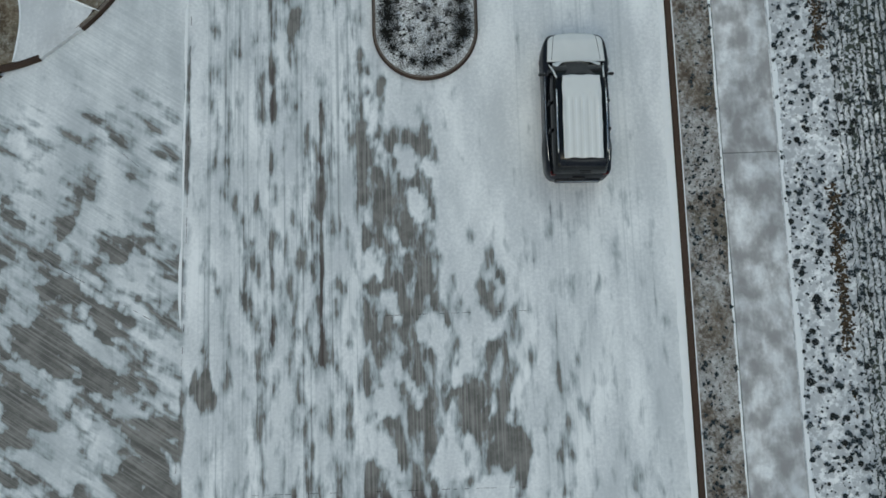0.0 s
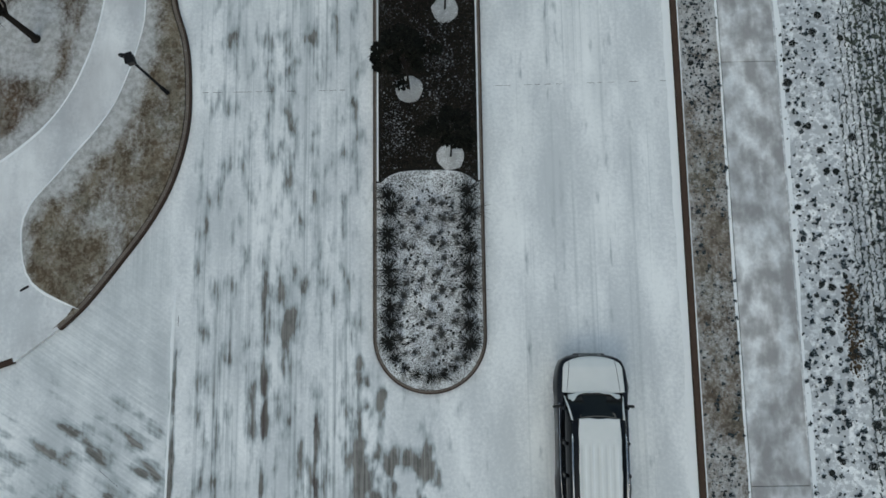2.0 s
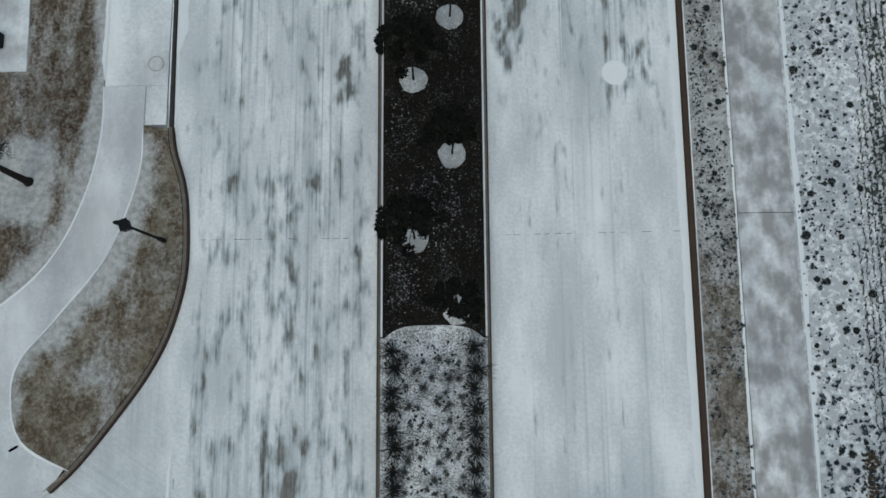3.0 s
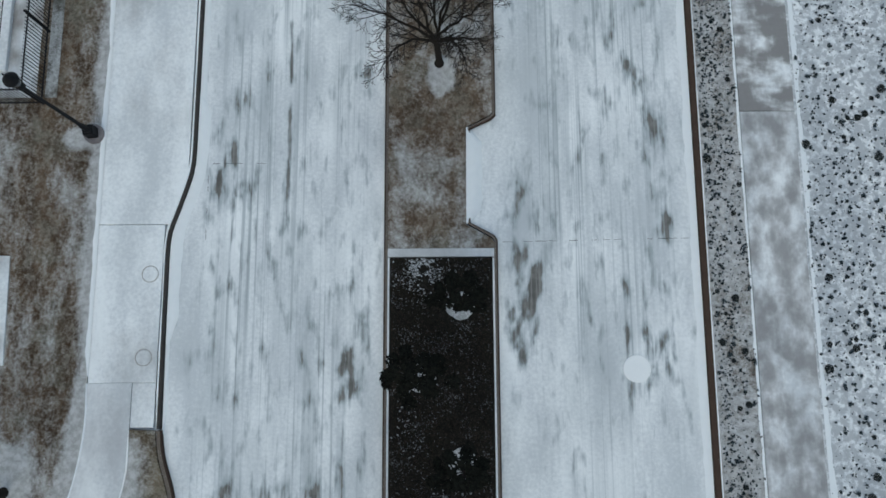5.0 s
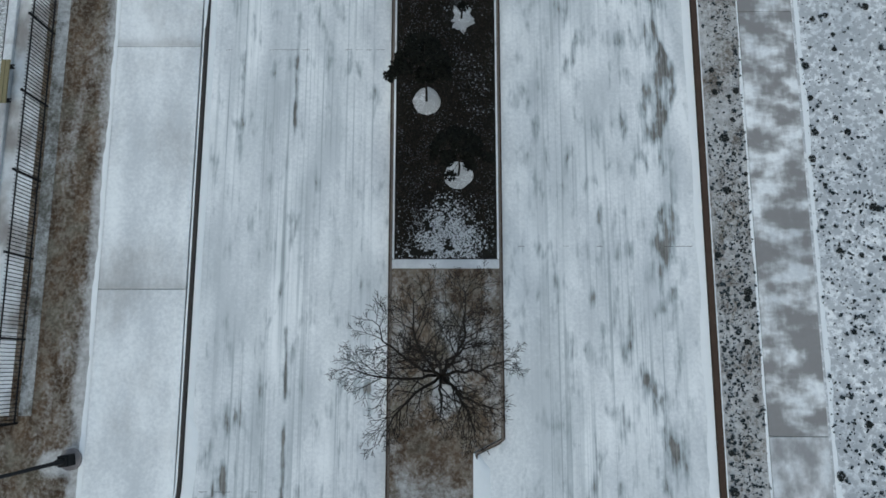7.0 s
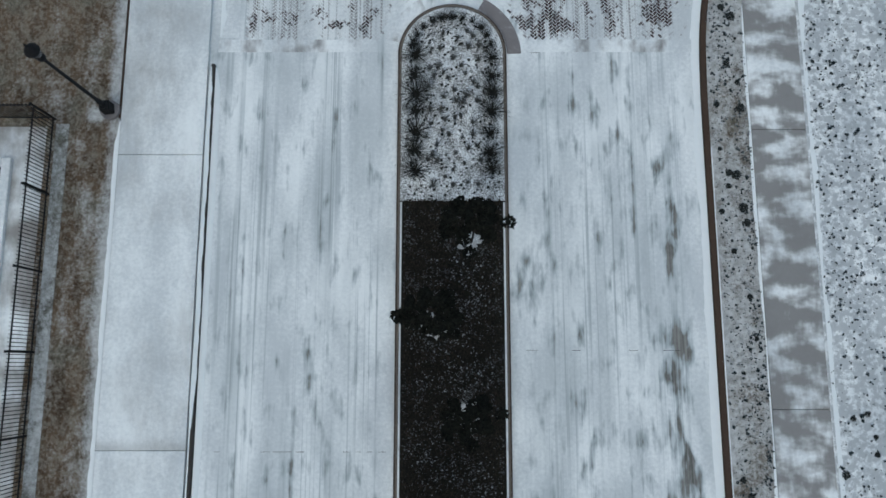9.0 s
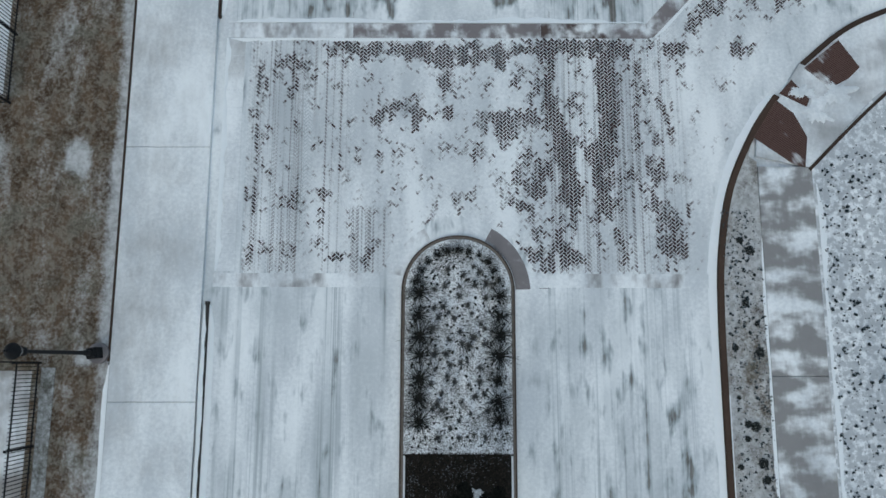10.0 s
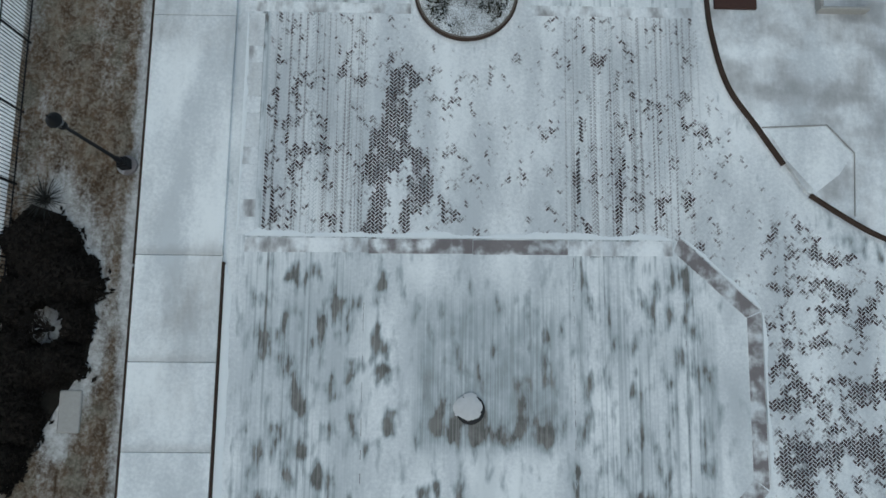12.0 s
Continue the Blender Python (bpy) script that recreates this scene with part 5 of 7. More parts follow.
def snow_mound(name, cx, cy, rx, ry, h, z, label, category, seed, wob=0.25, material=None):
    """A low snow patch with an uneven rim."""
    verts, faces = [(cx, cy, z + h)], []
    n, m = 40, 5
    for j in range(1, m + 1):
        for i in range(n):
            a = 2 * math.pi * i / n
            k = 1 + wob * noise.noise((math.cos(a) * 1.6, math.sin(a) * 1.6, seed)) + wob * 0.6 * noise.noise((math.cos(a) * 5, math.sin(a) * 5, seed + 5))
            r = j / m
            verts.append((cx + rx * r * k * math.cos(a), cy + ry * r * k * math.sin(a), z + h * (1 - r ** 2.5) - (0.03 if j == m else 0)))
    for i in range(n):
        faces.append((0, 1 + i, 1 + (i + 1) % n))
        for j in range(m - 1):
            a, b = 1 + j * n, 1 + (j + 1) * n
            faces.append((a + i, b + i, b + (i + 1) % n, a + (i + 1) % n))
    ob = raw(name, verts, faces, material or MAT_RINGSNOW, smooth=True)
    return tagged(ob, label, category)


MAT_RINGSNOW = make_snow("snow_with_litter", 1.5, 30.0, 0.62, (0.13, 0.12, 0.11))
for k, (rx, ry) in enumerate(RINGS):
    size, wob = (0.50, 0.10) if k < 7 else (0.40, 0.75)
    ob = snow_mound("planting_ring", rx, ry, size, size, 0.05, TOP - 0.01, "round snow-filled planting ring under a young tree" if k < 7 else "ragged snow in a planting ring under a young tree", "planting ring", k * 3.1, wob)
    tagged(ob, group="planting rings on the median")


# young evergreen trees in the rings
def build_young_tree(seed):
    random.seed(seed)
    tree = empty("young_evergreen_tree")
    verts, faces = [], []
    tube(verts, faces, [(0, 0, 0.0), (0.02, 0.01, 0.9), (0.0, 0.03, 2.0), (0.02, 0.0, 3.4)], [0.045, 0.038, 0.03, 0.01], 7)
    raw("trunk", verts, faces, MAT_BARK, tree, smooth=True)
    pts = []
    lumps = []
    for k in range(34):
        z = 2.2 + 1.6 * (k + 0.5) / 34
        reach = 1.12 * (1 - 0.65 * ((z - 2.2) / 1.6) ** 1.3) * random.uniform(0.45, 1.15)
        a = k * 2.4 + random.uniform(-0.4, 0.4)
        lumps.append((reach * math.cos(a), 0.70 * reach * math.sin(a) + 0.16, z, random.uniform(0.13, 0.25)))
    for lx, ly, lz, r in lumps:
        p = rng.normal(0, 1, (80, 3))
        p = p / np.linalg.norm(p, axis=1)[:, None] * (r * rng.uniform(0.35, 1.0, 80) ** 0.5)[:, None]
        pts.append(p * (1, 1, 0.75) + (lx, ly, lz))
    p = np.concatenate(pts)
    v, f = leaves(p, rng.uniform(0.05, 0.10, len(p)))
    ob = new("crown", mesh_of("crown", v, f, MAT_CROWN_LEAF))
    ob.parent = tree
    verts, faces = [], []
    for lx, ly, lz, r in lumps:
        tube(verts, faces, [(0.0, 0.0, max(0.8, lz - 0.5)), (lx * 0.55, ly * 0.55, lz - 0.15), (lx, ly, lz)], [0.016, 0.011, 0.006], 5)
    raw("branches", verts, faces, MAT_BARK, tree)
    return tagged(tree, "young evergreen tree with a dense dark crown", "tree", "young trees on the median")


tree_a, tree_b = build_young_tree(3), build_young_tree(8)
for k, (rx, ry) in enumerate(RINGS):
    m = pose(rx, ry, TOP, 0, 0, (-12, 8, 15, -6, 3)[k % 5]) @ Matrix.Scale(0.95 if rx < -1 or k == 9 else 0.84, 4)
    src = (tree_a, tree_b)[k % 2]
    if k < 2:
        src.matrix_world = m
    else:
        made = copy_thing(src, Matrix.Identity(4))
        made.matrix_world = m


# spiky clumps along the gravel beds
def spiky_mesh(seed, blades=46, reach=0.42, name="spiky_clump", material=None, heart=0.075):
    random.seed(seed)
    verts, faces = [], []
    for k in range(blades):
        a = 2 * math.pi * k / blades + random.uniform(-0.2, 0.2)
        r = reach * random.uniform(0.5, 1.1)
        up = random.uniform(0.12, 0.42)
        w = random.uniform(0.005, 0.010)
        ca, sa = math.cos(a), math.sin(a)
        base = len(verts)
        for t, ww in ((0.0, 1.0), (0.45, 0.9), (0.8, 0.55)):
            x, z = r * t, up * (1.6 * t - 0.85 * t * t)
            verts += [(x * ca - w * ww * sa, x * sa + w * ww * ca, z), (x * ca + w * ww * sa, x * sa - w * ww * ca, z), (x * ca, x * sa, z + 0.006)]
        verts.append((r * ca, r * sa, up * 0.75))
        for s in (0, 3):
            for i in range(3):
                j = (i + 1) % 3
                faces.append((base + s + i, base + s + j, base + s + 3 + j, base + s + 3 + i))
        faces += [(base + 6, base + 7, base + 9), (base + 7, base + 8, base + 9), (base + 8, base + 6, base + 9)]
    if heart:
        for k in range(5):
            clump(verts, faces, random.gauss(0, heart * 0.6), random.gauss(0, heart * 0.9), 0, heart * random.uniform(0.5, 1.0), 0.12)
    return mesh_of(name, verts, faces, material or MAT_BLADE)


SPIKY = [spiky_mesh(s, 74 + 6 * s, 0.47 + 0.05 * s, heart=0.055) for s in range(4)]
MAT_TUFT = make_plain("frosted_dead_grass", (0.04, 0.04, 0.04), (0.19, 0.19, 0.185), 40, 0.85)
TUFTS = [spiky_mesh(90 + s, 34, 0.17 + 0.02 * s, "low_tuft", MAT_TUFT, 0.024) for s in range(3)]


def place(name, me, x, y, z, turn, size, label, category, group):
    ob = new(name, me)
    ob.matrix_world = pose(x, y, z, 0, 0, turn) @ Matrix.Scale(size, 4)
    return tagged(ob, label, category, group)


random.seed(21)
spots = []
for k in range(9):
    for x in (-2.06, 0.53):
        spots.append((x + random.uniform(-0.06, 0.06), 10.35 + 0.60 * k + random.uniform(-0.08, 0.08), random.uniform(0.85, 1.2)))
for k in range(9):
    a = radians(195 + 150 * k / 8)
    spots.append((CX + 1.32 * math.cos(a), S_TIP + RR + 1.32 * math.sin(a) + 0.05, random.uniform(0.48, 0.72)))
for k in range(7):
    for x in (-2.04, 0.50):
        spots.append((x + random.uniform(-0.06, 0.06), 54.2 + 0.66 * k + random.uniform(-0.08, 0.08), random.uniform(0.9, 1.2)))
for k in range(11):
    a = radians(15 + 150 * k / 10)
    spots.append((CX + 1.34 * math.cos(a), N_TIP - RR + 1.34 * math.sin(a), random.uniform(0.42, 0.62)))
for k, (x, y, s) in enumerate(spots):
    place("spiky_clump", SPIKY[k % 4], x, y, TOP - 0.01, 83 * k, s, "dark spiky ornamental grass clump in snowy gravel", "grass clump", "spiky clumps on the median")
for k in range(110):
    south = k < 55
    j = k if south else k - 55
    x = (-1.55, -1.15, -0.75, -0.35, 0.05)[j % 5] + random.uniform(-0.16, 0.16)
    y = (9.9 if south else 53.9) + 0.5 * (j // 5) + random.uniform(-0.2, 0.2)
    place("low_tuft", TUFTS[k % 3], x, y, TOP - 0.012, 47 * k, random.uniform(0.7, 1.25), "low frosted tuft poking through snow", "tuft", "low tufts on the median")


# leafy dark cover on the far island
c = np.stack([rng.uniform(-2.8, 0.5, 9000), rng.uniform(84.4, 92.0, 9000), rng.uniform(TOP, TOP + 0.16, 9000)], 1)
inside = (np.hypot(c[:, 0] + 1.16, np.minimum(c[:, 1] - 86.07, 0)) < 1.50) & (rng.random(9000) < 1.6 * ramp(fbm(c[:, 0] * 1.4, c[:, 1] * 1.4, 141, 3), 0.40, 0.58))
c = c[inside]
v, f = leaves(c, rng.uniform(0.03, 0.075, len(c)))
MAT_FAR_LEAF = leaf_material("olive_cover_leaf", (0.006, 0.008, 0.006), (0.060, 0.058, 0.040), 0.0)
tagged(new("groundcover", mesh_of("groundcover", v, f, MAT_FAR_LEAF)), "dark olive groundcover on the far median bed", "groundcover", kind="stuff")


# litter and stubble between the clumps
def scatter(name, box, count, size, material, label, category, field=None, z=TOP, flat=0.7):
    random.seed(count)
    verts, faces = [], []
    x0, x1, y0, y1 = box
    xs, ys = rng.uniform(x0, x1, count), rng.uniform(y0, y1, count)
    ok = np.ones(count, bool) if field is None else field(xs, ys)
    for x, y in zip(xs[ok], ys[ok]):
        r = size * min(2.6, 0.4 + random.expovariate(1.4))
        clump(verts, faces, float(x), float(y), z - 0.01, r, r * flat * random.uniform(0.7, 1.4))
    ob = new(name, mesh_of(name, verts, faces, material))
    return tagged(ob, label, category, kind="stuff")


MAT_FROST = make_plain("frosted_leaf_litter", (0.36, 0.37, 0.38), (0.62, 0.64, 0.66), 9, 0.85)
MAT_FROST_DIM = make_plain("thinly_frosted_leaf", (0.13, 0.13, 0.13), (0.36, 0.37, 0.38), 9, 0.85)


def fleck_field(cx, cy, rx, ry):
    return lambda x, y: rng.random(len(x)) < 1.5 * np.exp(-((x - cx) / rx) ** 2 - ((y - cy) / ry) ** 2) * ramp(fbm(x * 3, y * 3, 151, 3), 0.30, 0.56)


for cx, cy, rx, ry, n, z in ((-0.75, 38.75, 0.85, 0.95, 4200, TOP), (-1.35, 27.35, 0.60, 0.50, 2200, TOP), (-1.75, 22.6, 0.45, 0.75, 450, TOP + 0.11), (-1.9, 17.4, 0.45, 0.9, 700, TOP + 0.11), (-0.6, 19.6, 0.9, 1.6, 420, TOP + 0.12), (0.2, 43.6, 0.4, 0.9, 350, TOP + 0.11), (-0.6, 47.9, 0.9, 0.9, 360, TOP + 0.12), (-0.3, 50.4, 0.9, 0.8, 420, TOP + 0.12), (-1.0, 44.9, 0.9, 0.6, 300, TOP + 0.12)):
    scatter("snow_flecks", (max(cx - 1.7, MED_L + 0.25), min(cx + 1.7, MED_R - 0.25), max(cy - 1.8, 38.2 if cy > 38 else 16.0), min(cy + 1.8, 27.85 if cy < 30 else 60)), int(n * 3.6), 0.0125, MAT_FROST if z == TOP else MAT_FROST_DIM, "thin flecks of snow caught in the dark bed", "snow", fleck_field(cx, cy, rx, ry), z, 0.35)


def in_south_bed(x, y):
    return (abs(x - CX) < 1.55) & ((y > S_TIP + RR) | (np.hypot(x - CX, y - S_TIP - RR) < 1.55)) & (rng.random(len(x)) < 0.55 + 0.45 * (abs(x - CX) > 1.0))


def in_north_bed(x, y):
    return (abs(x - CX) < 1.55) & ((y < N_TIP - RR) | (np.hypot(x - CX, y - N_TIP + RR) < 1.55)) & (rng.random(len(x)) < 0.55 + 0.45 * ((abs(x - CX) > 1.0) | (y > 58.6)))


scatter("bed_stubble", (-2.4, 0.9, 8.9, 15.5), 2900, 0.021, MAT_BLADE, "dead plant stubble in the snowy gravel bed", "stubble", in_south_bed, TOP - 0.01)
scatter("bed_stubble", (-2.4, 0.9, 53.3, 60.0), 3000, 0.021, MAT_BLADE, "dead plant stubble in the snowy gravel bed", "stubble", in_north_bed, TOP - 0.01)


# the planted field east of the sidewalk, and the verge
def field_density(x, y):
    d = fbm(x * 0.7, y * 0.5, 101, 3)
    p = (0.45 + 0.55 * ramp(d, 0.38, 0.60)) * np.interp(y, (2, 16, 28, 46), (0.95, 0.85, 1.0, 0.80))
    p = p * np.interp(x, (10.9, 11.15, 12.6, 13.4, 14.2, 17), (0.3, 1.0, 0.95, 0.8, 0.8, 0.8))
    return rng.random(len(x)) < p


def scatter_plants(name, box, count, size, label, keep, z):
    """Small leafy plants of very uneven size, each a loose handful of leaves."""
    x0, x1, y0, y1 = box
    xs, ys = rng.uniform(x0, x1, count), rng.uniform(y0, y1, count)
    ok = keep(xs, ys)
    xs, ys = xs[ok], ys[ok]
    n = len(xs)
    r = size * np.minimum(2.6, 0.45 + rng.exponential(0.65, n)) * np.interp(ys, (8, 18, 34, 50), (1.3, 1.0, 1.0, 0.85))
    per = 11
    a, q = rng.uniform(0, 2 * math.pi, (n, per)), np.sqrt(rng.uniform(0, 1, (n, per)))
    q = q * 0.5
    px = xs[:, None] + r[:, None] * q * np.cos(a)
    py = ys[:, None] + r[:, None] * q * np.sin(a)
    pz = z + r[:, None] * (0.15 + 0.6 * rng.random((n, per)))
    v, f = leaves(np.stack([px.ravel(), py.ravel(), pz.ravel()], 1), np.repeat(r * 0.50, per) * rng.uniform(0.7, 1.3, n * per), 0.5)
    return tagged(new(name, mesh_of(name, v, f, MAT_PLANTLET)), label, "plants", kind="stuff")


scatter_plants("field_plants", (11.0, 17.2, -8.0, 67.0), 20000, 0.046, "small dark plants poking through the field snow", lambda x, y: field_density(x, y) & (y < 62 + (x - 10.9) * 0.95), TOP + 0.01)
scatter_plants("verge_plants", (7.78, 9.0, -8.0, 61.0), 11000, 0.036, "small dark plants in the snowy verge", lambda x, y: rng.random(len(x)) < (0.30 + 0.70 * ramp(fbm(x * 1.0, y * 0.25, 111, 3), 0.42, 0.58)) * (0.42 + 0.58 * ramp(y, 17.5, 19.5)), TOP + 0.005)


scatter("dead_heather", (12.25, 13.05, -8.0, 12.0), 15000, 0.024, MAT_HEATHER, "strip of dead brown heather in the field", "heather", lambda x, y: rng.random(len(x)) < 1.2 * np.exp(-((x - 12.64) / 0.17) ** 2) * ramp(fbm(x * 0.8, y * 0.5, 121, 3), 0.38, 0.54), TOP + 0.01)
scatter("weeds", (13.3, 17.2, -8.0, 26.0), 15000, 0.030, MAT_GRASSROW, "dark weeds between the grass rows", "weeds", lambda x, y: rng.random(len(x)) < 1.1 * ramp(fbm(x * 1.5, y * 0.3, 125, 3), 0.42, 0.6), TOP + 0.01)


def shrub_mesh(seed, r):
    """A compact rosette: leaves packed into a low dome."""
    random.seed(seed)
    n = 130
    p = rng.normal(0, 1, (n, 3))
    p = p / np.linalg.norm(p, axis=1)[:, None] * (r * rng.uniform(0.2, 1, n) ** 0.6)[:, None]
    p[:, 2] = np.abs(p[:, 2]) * 0.8
    v, f = leaves(p, rng.uniform(0.028, 0.05, n))
    return mesh_of("small_shrub", v, f, MAT_NEEDLE)


SHRUBS = [shrub_mesh(s, 0.11 + 0.03 * s) for s in range(3)]
random.seed(31)
for k in range(230):
    x, y = random.uniform(11.05, 14.4), random.uniform(-7, 48)
    if k % 4 == 0:
        x, y = random.uniform(11.1, 14.6), random.uniform(-7, 28)
    elif k % 4 == 1:
        x, y = random.uniform(7.85, 8.95), random.uniform(18.8, 60) if k % 56 != 5 else random.uniform(2.5, 4.5)
    place("small_shrub", SHRUBS[k % 3], x, y, TOP + 0.005, 71 * k, random.uniform(0.45, 1.0), "small dark evergreen shrub in thin snow", "shrub", "small shrubs beside the sidewalk")

# drilled rows of dark grass further east
verts, faces = [], []
random.seed(77)
for row in range(-1, 24):
    x0 = 13.30 + 0.20 * row
    y = -8.0
    while y < 40.0:
        y += random.uniform(0.010, 0.045) * (0.38 + max(0, 9 - row) * 0.16 + max(0.0, (y - 6) * 0.04))
        if row < (y - 14) * 0.45 - 3:
            continue
        x = x0 + random.gauss(0, 0.022) - 0.012 * y
        a, L = random.gauss(math.pi / 2, 0.5), random.uniform(0.06, 0.16)
        b = len(verts)
        w = 0.012
        dx, dy = math.cos(a), math.sin(a)
        z = TOP + 0.012
        verts += [(x - dy * w, y + dx * w, z), (x + dy * w, y - dx * w, z), (x + dx * L, y + dy * L, z + 0.05), (x, y, z + 0.05)]
        faces += [(b, b + 1, b + 2), (b, b + 2, b + 3), (b + 1, b + 3, b + 2)]
ob = new("grass_rows", mesh_of("grass_rows", verts, faces, MAT_GRASSROW))
tagged(ob, "drilled rows of dark green grass in thin snow", "grass", kind="stuff")


# bare trees
def build_bare_tree(m, seed, trunk, limbs, label, lean=(-0.10, 0.12), girth=1.0):
    """A leafless tree: a trunk, limbs that reach to the given places, and on each limb a spray of forking twigs."""
    random.seed(seed)
    tree = empty("bare_tree", m)
    trunk_v, trunk_f = [], []
    fork = Vector((*lean, trunk))
    tube(trunk_v, trunk_f, [(0, 0, -0.02), (0.01, 0.0, 0.10), (lean[0] * 0.4, lean[1] * 0.4, trunk * 0.5), tuple(fork)], [0.18 * girth, 0.125 * girth, 0.105 * girth, 0.09 * girth], 10)
    raw("trunk", trunk_v, trunk_f, MAT_BARK, tree, smooth=True)

    def shoot(p, d, length, r, depth, side, spray):
        """A side shoot with shoots of its own to both sides."""
        steps = 4
        pts, radii = [tuple(p)], [r]
        q, way = Vector(p), d.copy()
        for i in range(steps):
            way = (way + Vector((random.gauss(0, 0.11), random.gauss(0, 0.11), random.gauss(0.03, 0.06)))).normalized()
            q = q + way * (length / steps)
            pts.append(tuple(q))
            radii.append(max(r * (1 - 0.60 * (i + 1) / steps), 0.0065 * girth))
        tube(*spray, pts, radii, 5 if depth < 2 else 3)
        if depth >= 3 or length < 0.22:
            return
        for i in range(5 if depth == 1 else 4):
            t = (0.25 + 0.65 * (i + random.random() * 0.7) / 4) * steps
            j = min(int(t), steps - 1)
            at = Vector(pts[j]).lerp(Vector(pts[j + 1]), min(1.0, t - j))
            side = -side
            out = Vector((-way.y, way.x, random.gauss(0.1, 0.45))).normalized() * side
            shoot(at, (way + out * random.uniform(0.5, 0.95)).normalized(), length * random.uniform(0.34, 0.58) * (1.15 - 0.1 * i), max(radii[j] * 0.60, 0.0075 * girth), depth + 1, side, spray)

    for i, (ex, ey, ez) in enumerate(limbs):
        end = Vector((ex, ey, ez))
        start = fork - Vector((0, 0, random.uniform(0.0, 0.3)))
        span = (end - start).length
        limb, spray = ([], []), ([], [])
        n = 9
        pts, radii = [], []
        bow = Vector((-(end - start).y, (end - start).x, 0)).normalized() * random.uniform(-0.10, 0.10) * span
        for j in range(n + 1):
            t = j / n
            p = start.lerp(end, t) + bow * math.sin(math.pi * t) + Vector((0, 0, 0.22 * span * math.sin(math.pi * t) * (0.3 if ez > 3.5 else 1.0)))
            p += Vector((random.gauss(0, 0.022), random.gauss(0, 0.022), random.gauss(0, 0.02))) * (0 < j < n) * span / 2
            pts.append(p)
            radii.append(girth * (0.042 * (1 - t) ** 0.8 + 0.008))
        tube(*limb, [tuple(p) for p in pts], radii, 7)
        side = 1
        for j in range(2, n + 1):
            for _ in range(1 if j < 4 else 2):
                way = (pts[min(j, n)] - pts[j - 1]).normalized()
                side = -side
                out = Vector((-way.y, way.x, random.gauss(0.12, 0.35))).normalized() * side
                at = pts[j - 1].lerp(pts[j], random.random())
                shoot(at, (way + out * random.uniform(0.55, 1.0)).normalized(), span * random.uniform(0.22, 0.36) * (1.1 - 0.45 * j / n), max(radii[j] * 0.62, 0.010 * girth), 1, side, spray)
        ob = raw("limb", *limb, MAT_BARK, tree, smooth=True)
        raw("twig_spray", *spray, MAT_BARK, ob)
    return tagged(tree, label, "tree")


BIG_LIMBS = ((-2.65, 0.35, 3.3), (-1.85, 1.55, 4.2), (-0.75, 2.1, 4.9), (0.45, 2.3, 5.0), (1.05, 1.35, 4.6), (1.75, 0.55, 3.6), (1.45, -0.75, 3.2), (0.85, -1.75, 3.0), (-0.15, -1.0, 3.9), (-1.75, -1.65, 2.9), (-0.5, 0.7, 5.4))
build_bare_tree(pose(-0.80, 34.42, TOP), 5, 1.65, BIG_LIMBS, "bare leafless tree with spreading dark twigs on a brown lawn")
SMALL_LIMBS = ((-1.3, 0.5, 2.9), (-0.6, 1.2, 3.3), (0.5, 0.95, 3.4), (1.0, 0.2, 2.9), (0.4, -0.9, 2.8), (-0.7, -0.8, 3.0), (-0.1, 0.3, 3.8))
build_bare_tree(pose(-14.05, 20.75, TOP), 12, 1.5, SMALL_LIMBS, "bare leafless tree in a round snowy patch of lawn")
lawn_snow(-14.35, 20.85, 1.55, 1.75, MAT_LAWN_WEST, TOP - 0.003, 2.4, "round snow patch under a bare tree")
lawn_snow(-0.75, 34.05, 0.60, 0.85, MAT_LAWN_MEDIAN, TOP + 0.004, 2.2, "thin snow at the foot of a bare tree")


# the big dark juniper bed by the tall fence
def build_juniper(x, y, r, h, seed, hole=None):
    count = int(3600 * r * r)
    a = rng.uniform(0, 2 * math.pi, count)
    q = np.sqrt(rng.uniform(0, 1, count)) * (1 + 0.10 * np.abs(rng.normal(0, 1, count)) * (rng.random(count) < 0.25))
    rim = 1 + 0.12 * np.sin(3 * a + seed) + 0.08 * np.sin(7 * a + 2 * seed)
    px, py = r * q * rim * np.cos(a), r * q * rim * np.sin(a)
    pz = h * np.maximum(1 - q ** 3, 0) * rng.uniform(0.45, 1.0, count) + 0.05
    if hole:
        keep = np.hypot(px + x - hole[0], (py + y - hole[1])) > hole[2] * rng.uniform(0.9, 1.15, count)
        px, py, pz = px[keep], py[keep], pz[keep]
    v, f = leaves(np.stack([px, py, pz], 1), rng.uniform(0.07, 0.15, len(px)), 0.6)
    ob = new("juniper_shrub", mesh_of("juniper_shrub", v, f, MAT_JUNIPER))
    ob.matrix_world = pose(x, y, TOP)
    return tagged(ob, "spreading near-black juniper shrub beside a metal fence", "shrub", "junipers by the fence")


# Dark sheet added under the junipers, filling their gaps with painted shade.
slab("juniper_fill", [(-15.75, 69.6), (-15.2, 69.5), (-14.4, 70.9), (-13.6, 72.3), (-13.0, 73.4), (-12.85, 74.8), (-13.05, 76.4), (-13.6, 77.4), (-14.3, 78.1), (-15.2, 78.4), (-15.75, 77.8)], TOP - 0.05, TOP + 0.012, MAT_BED, bevel=0.004)
tagged(bpy.data.objects["juniper_fill"], "dark sheet under junipers that fills their gaps as shade", "mulch bed", kind="structure")
HOLE = (-14.25, 74.5, 0.68)
snow_mound("snow_patch", -14.25, 74.5, 0.72, 0.75, 0.02, TOP + 0.012, "thin snow on the lawn in a gap between junipers", "snow", 38.0, 0.3, MAT_LAWN_SNOWY)
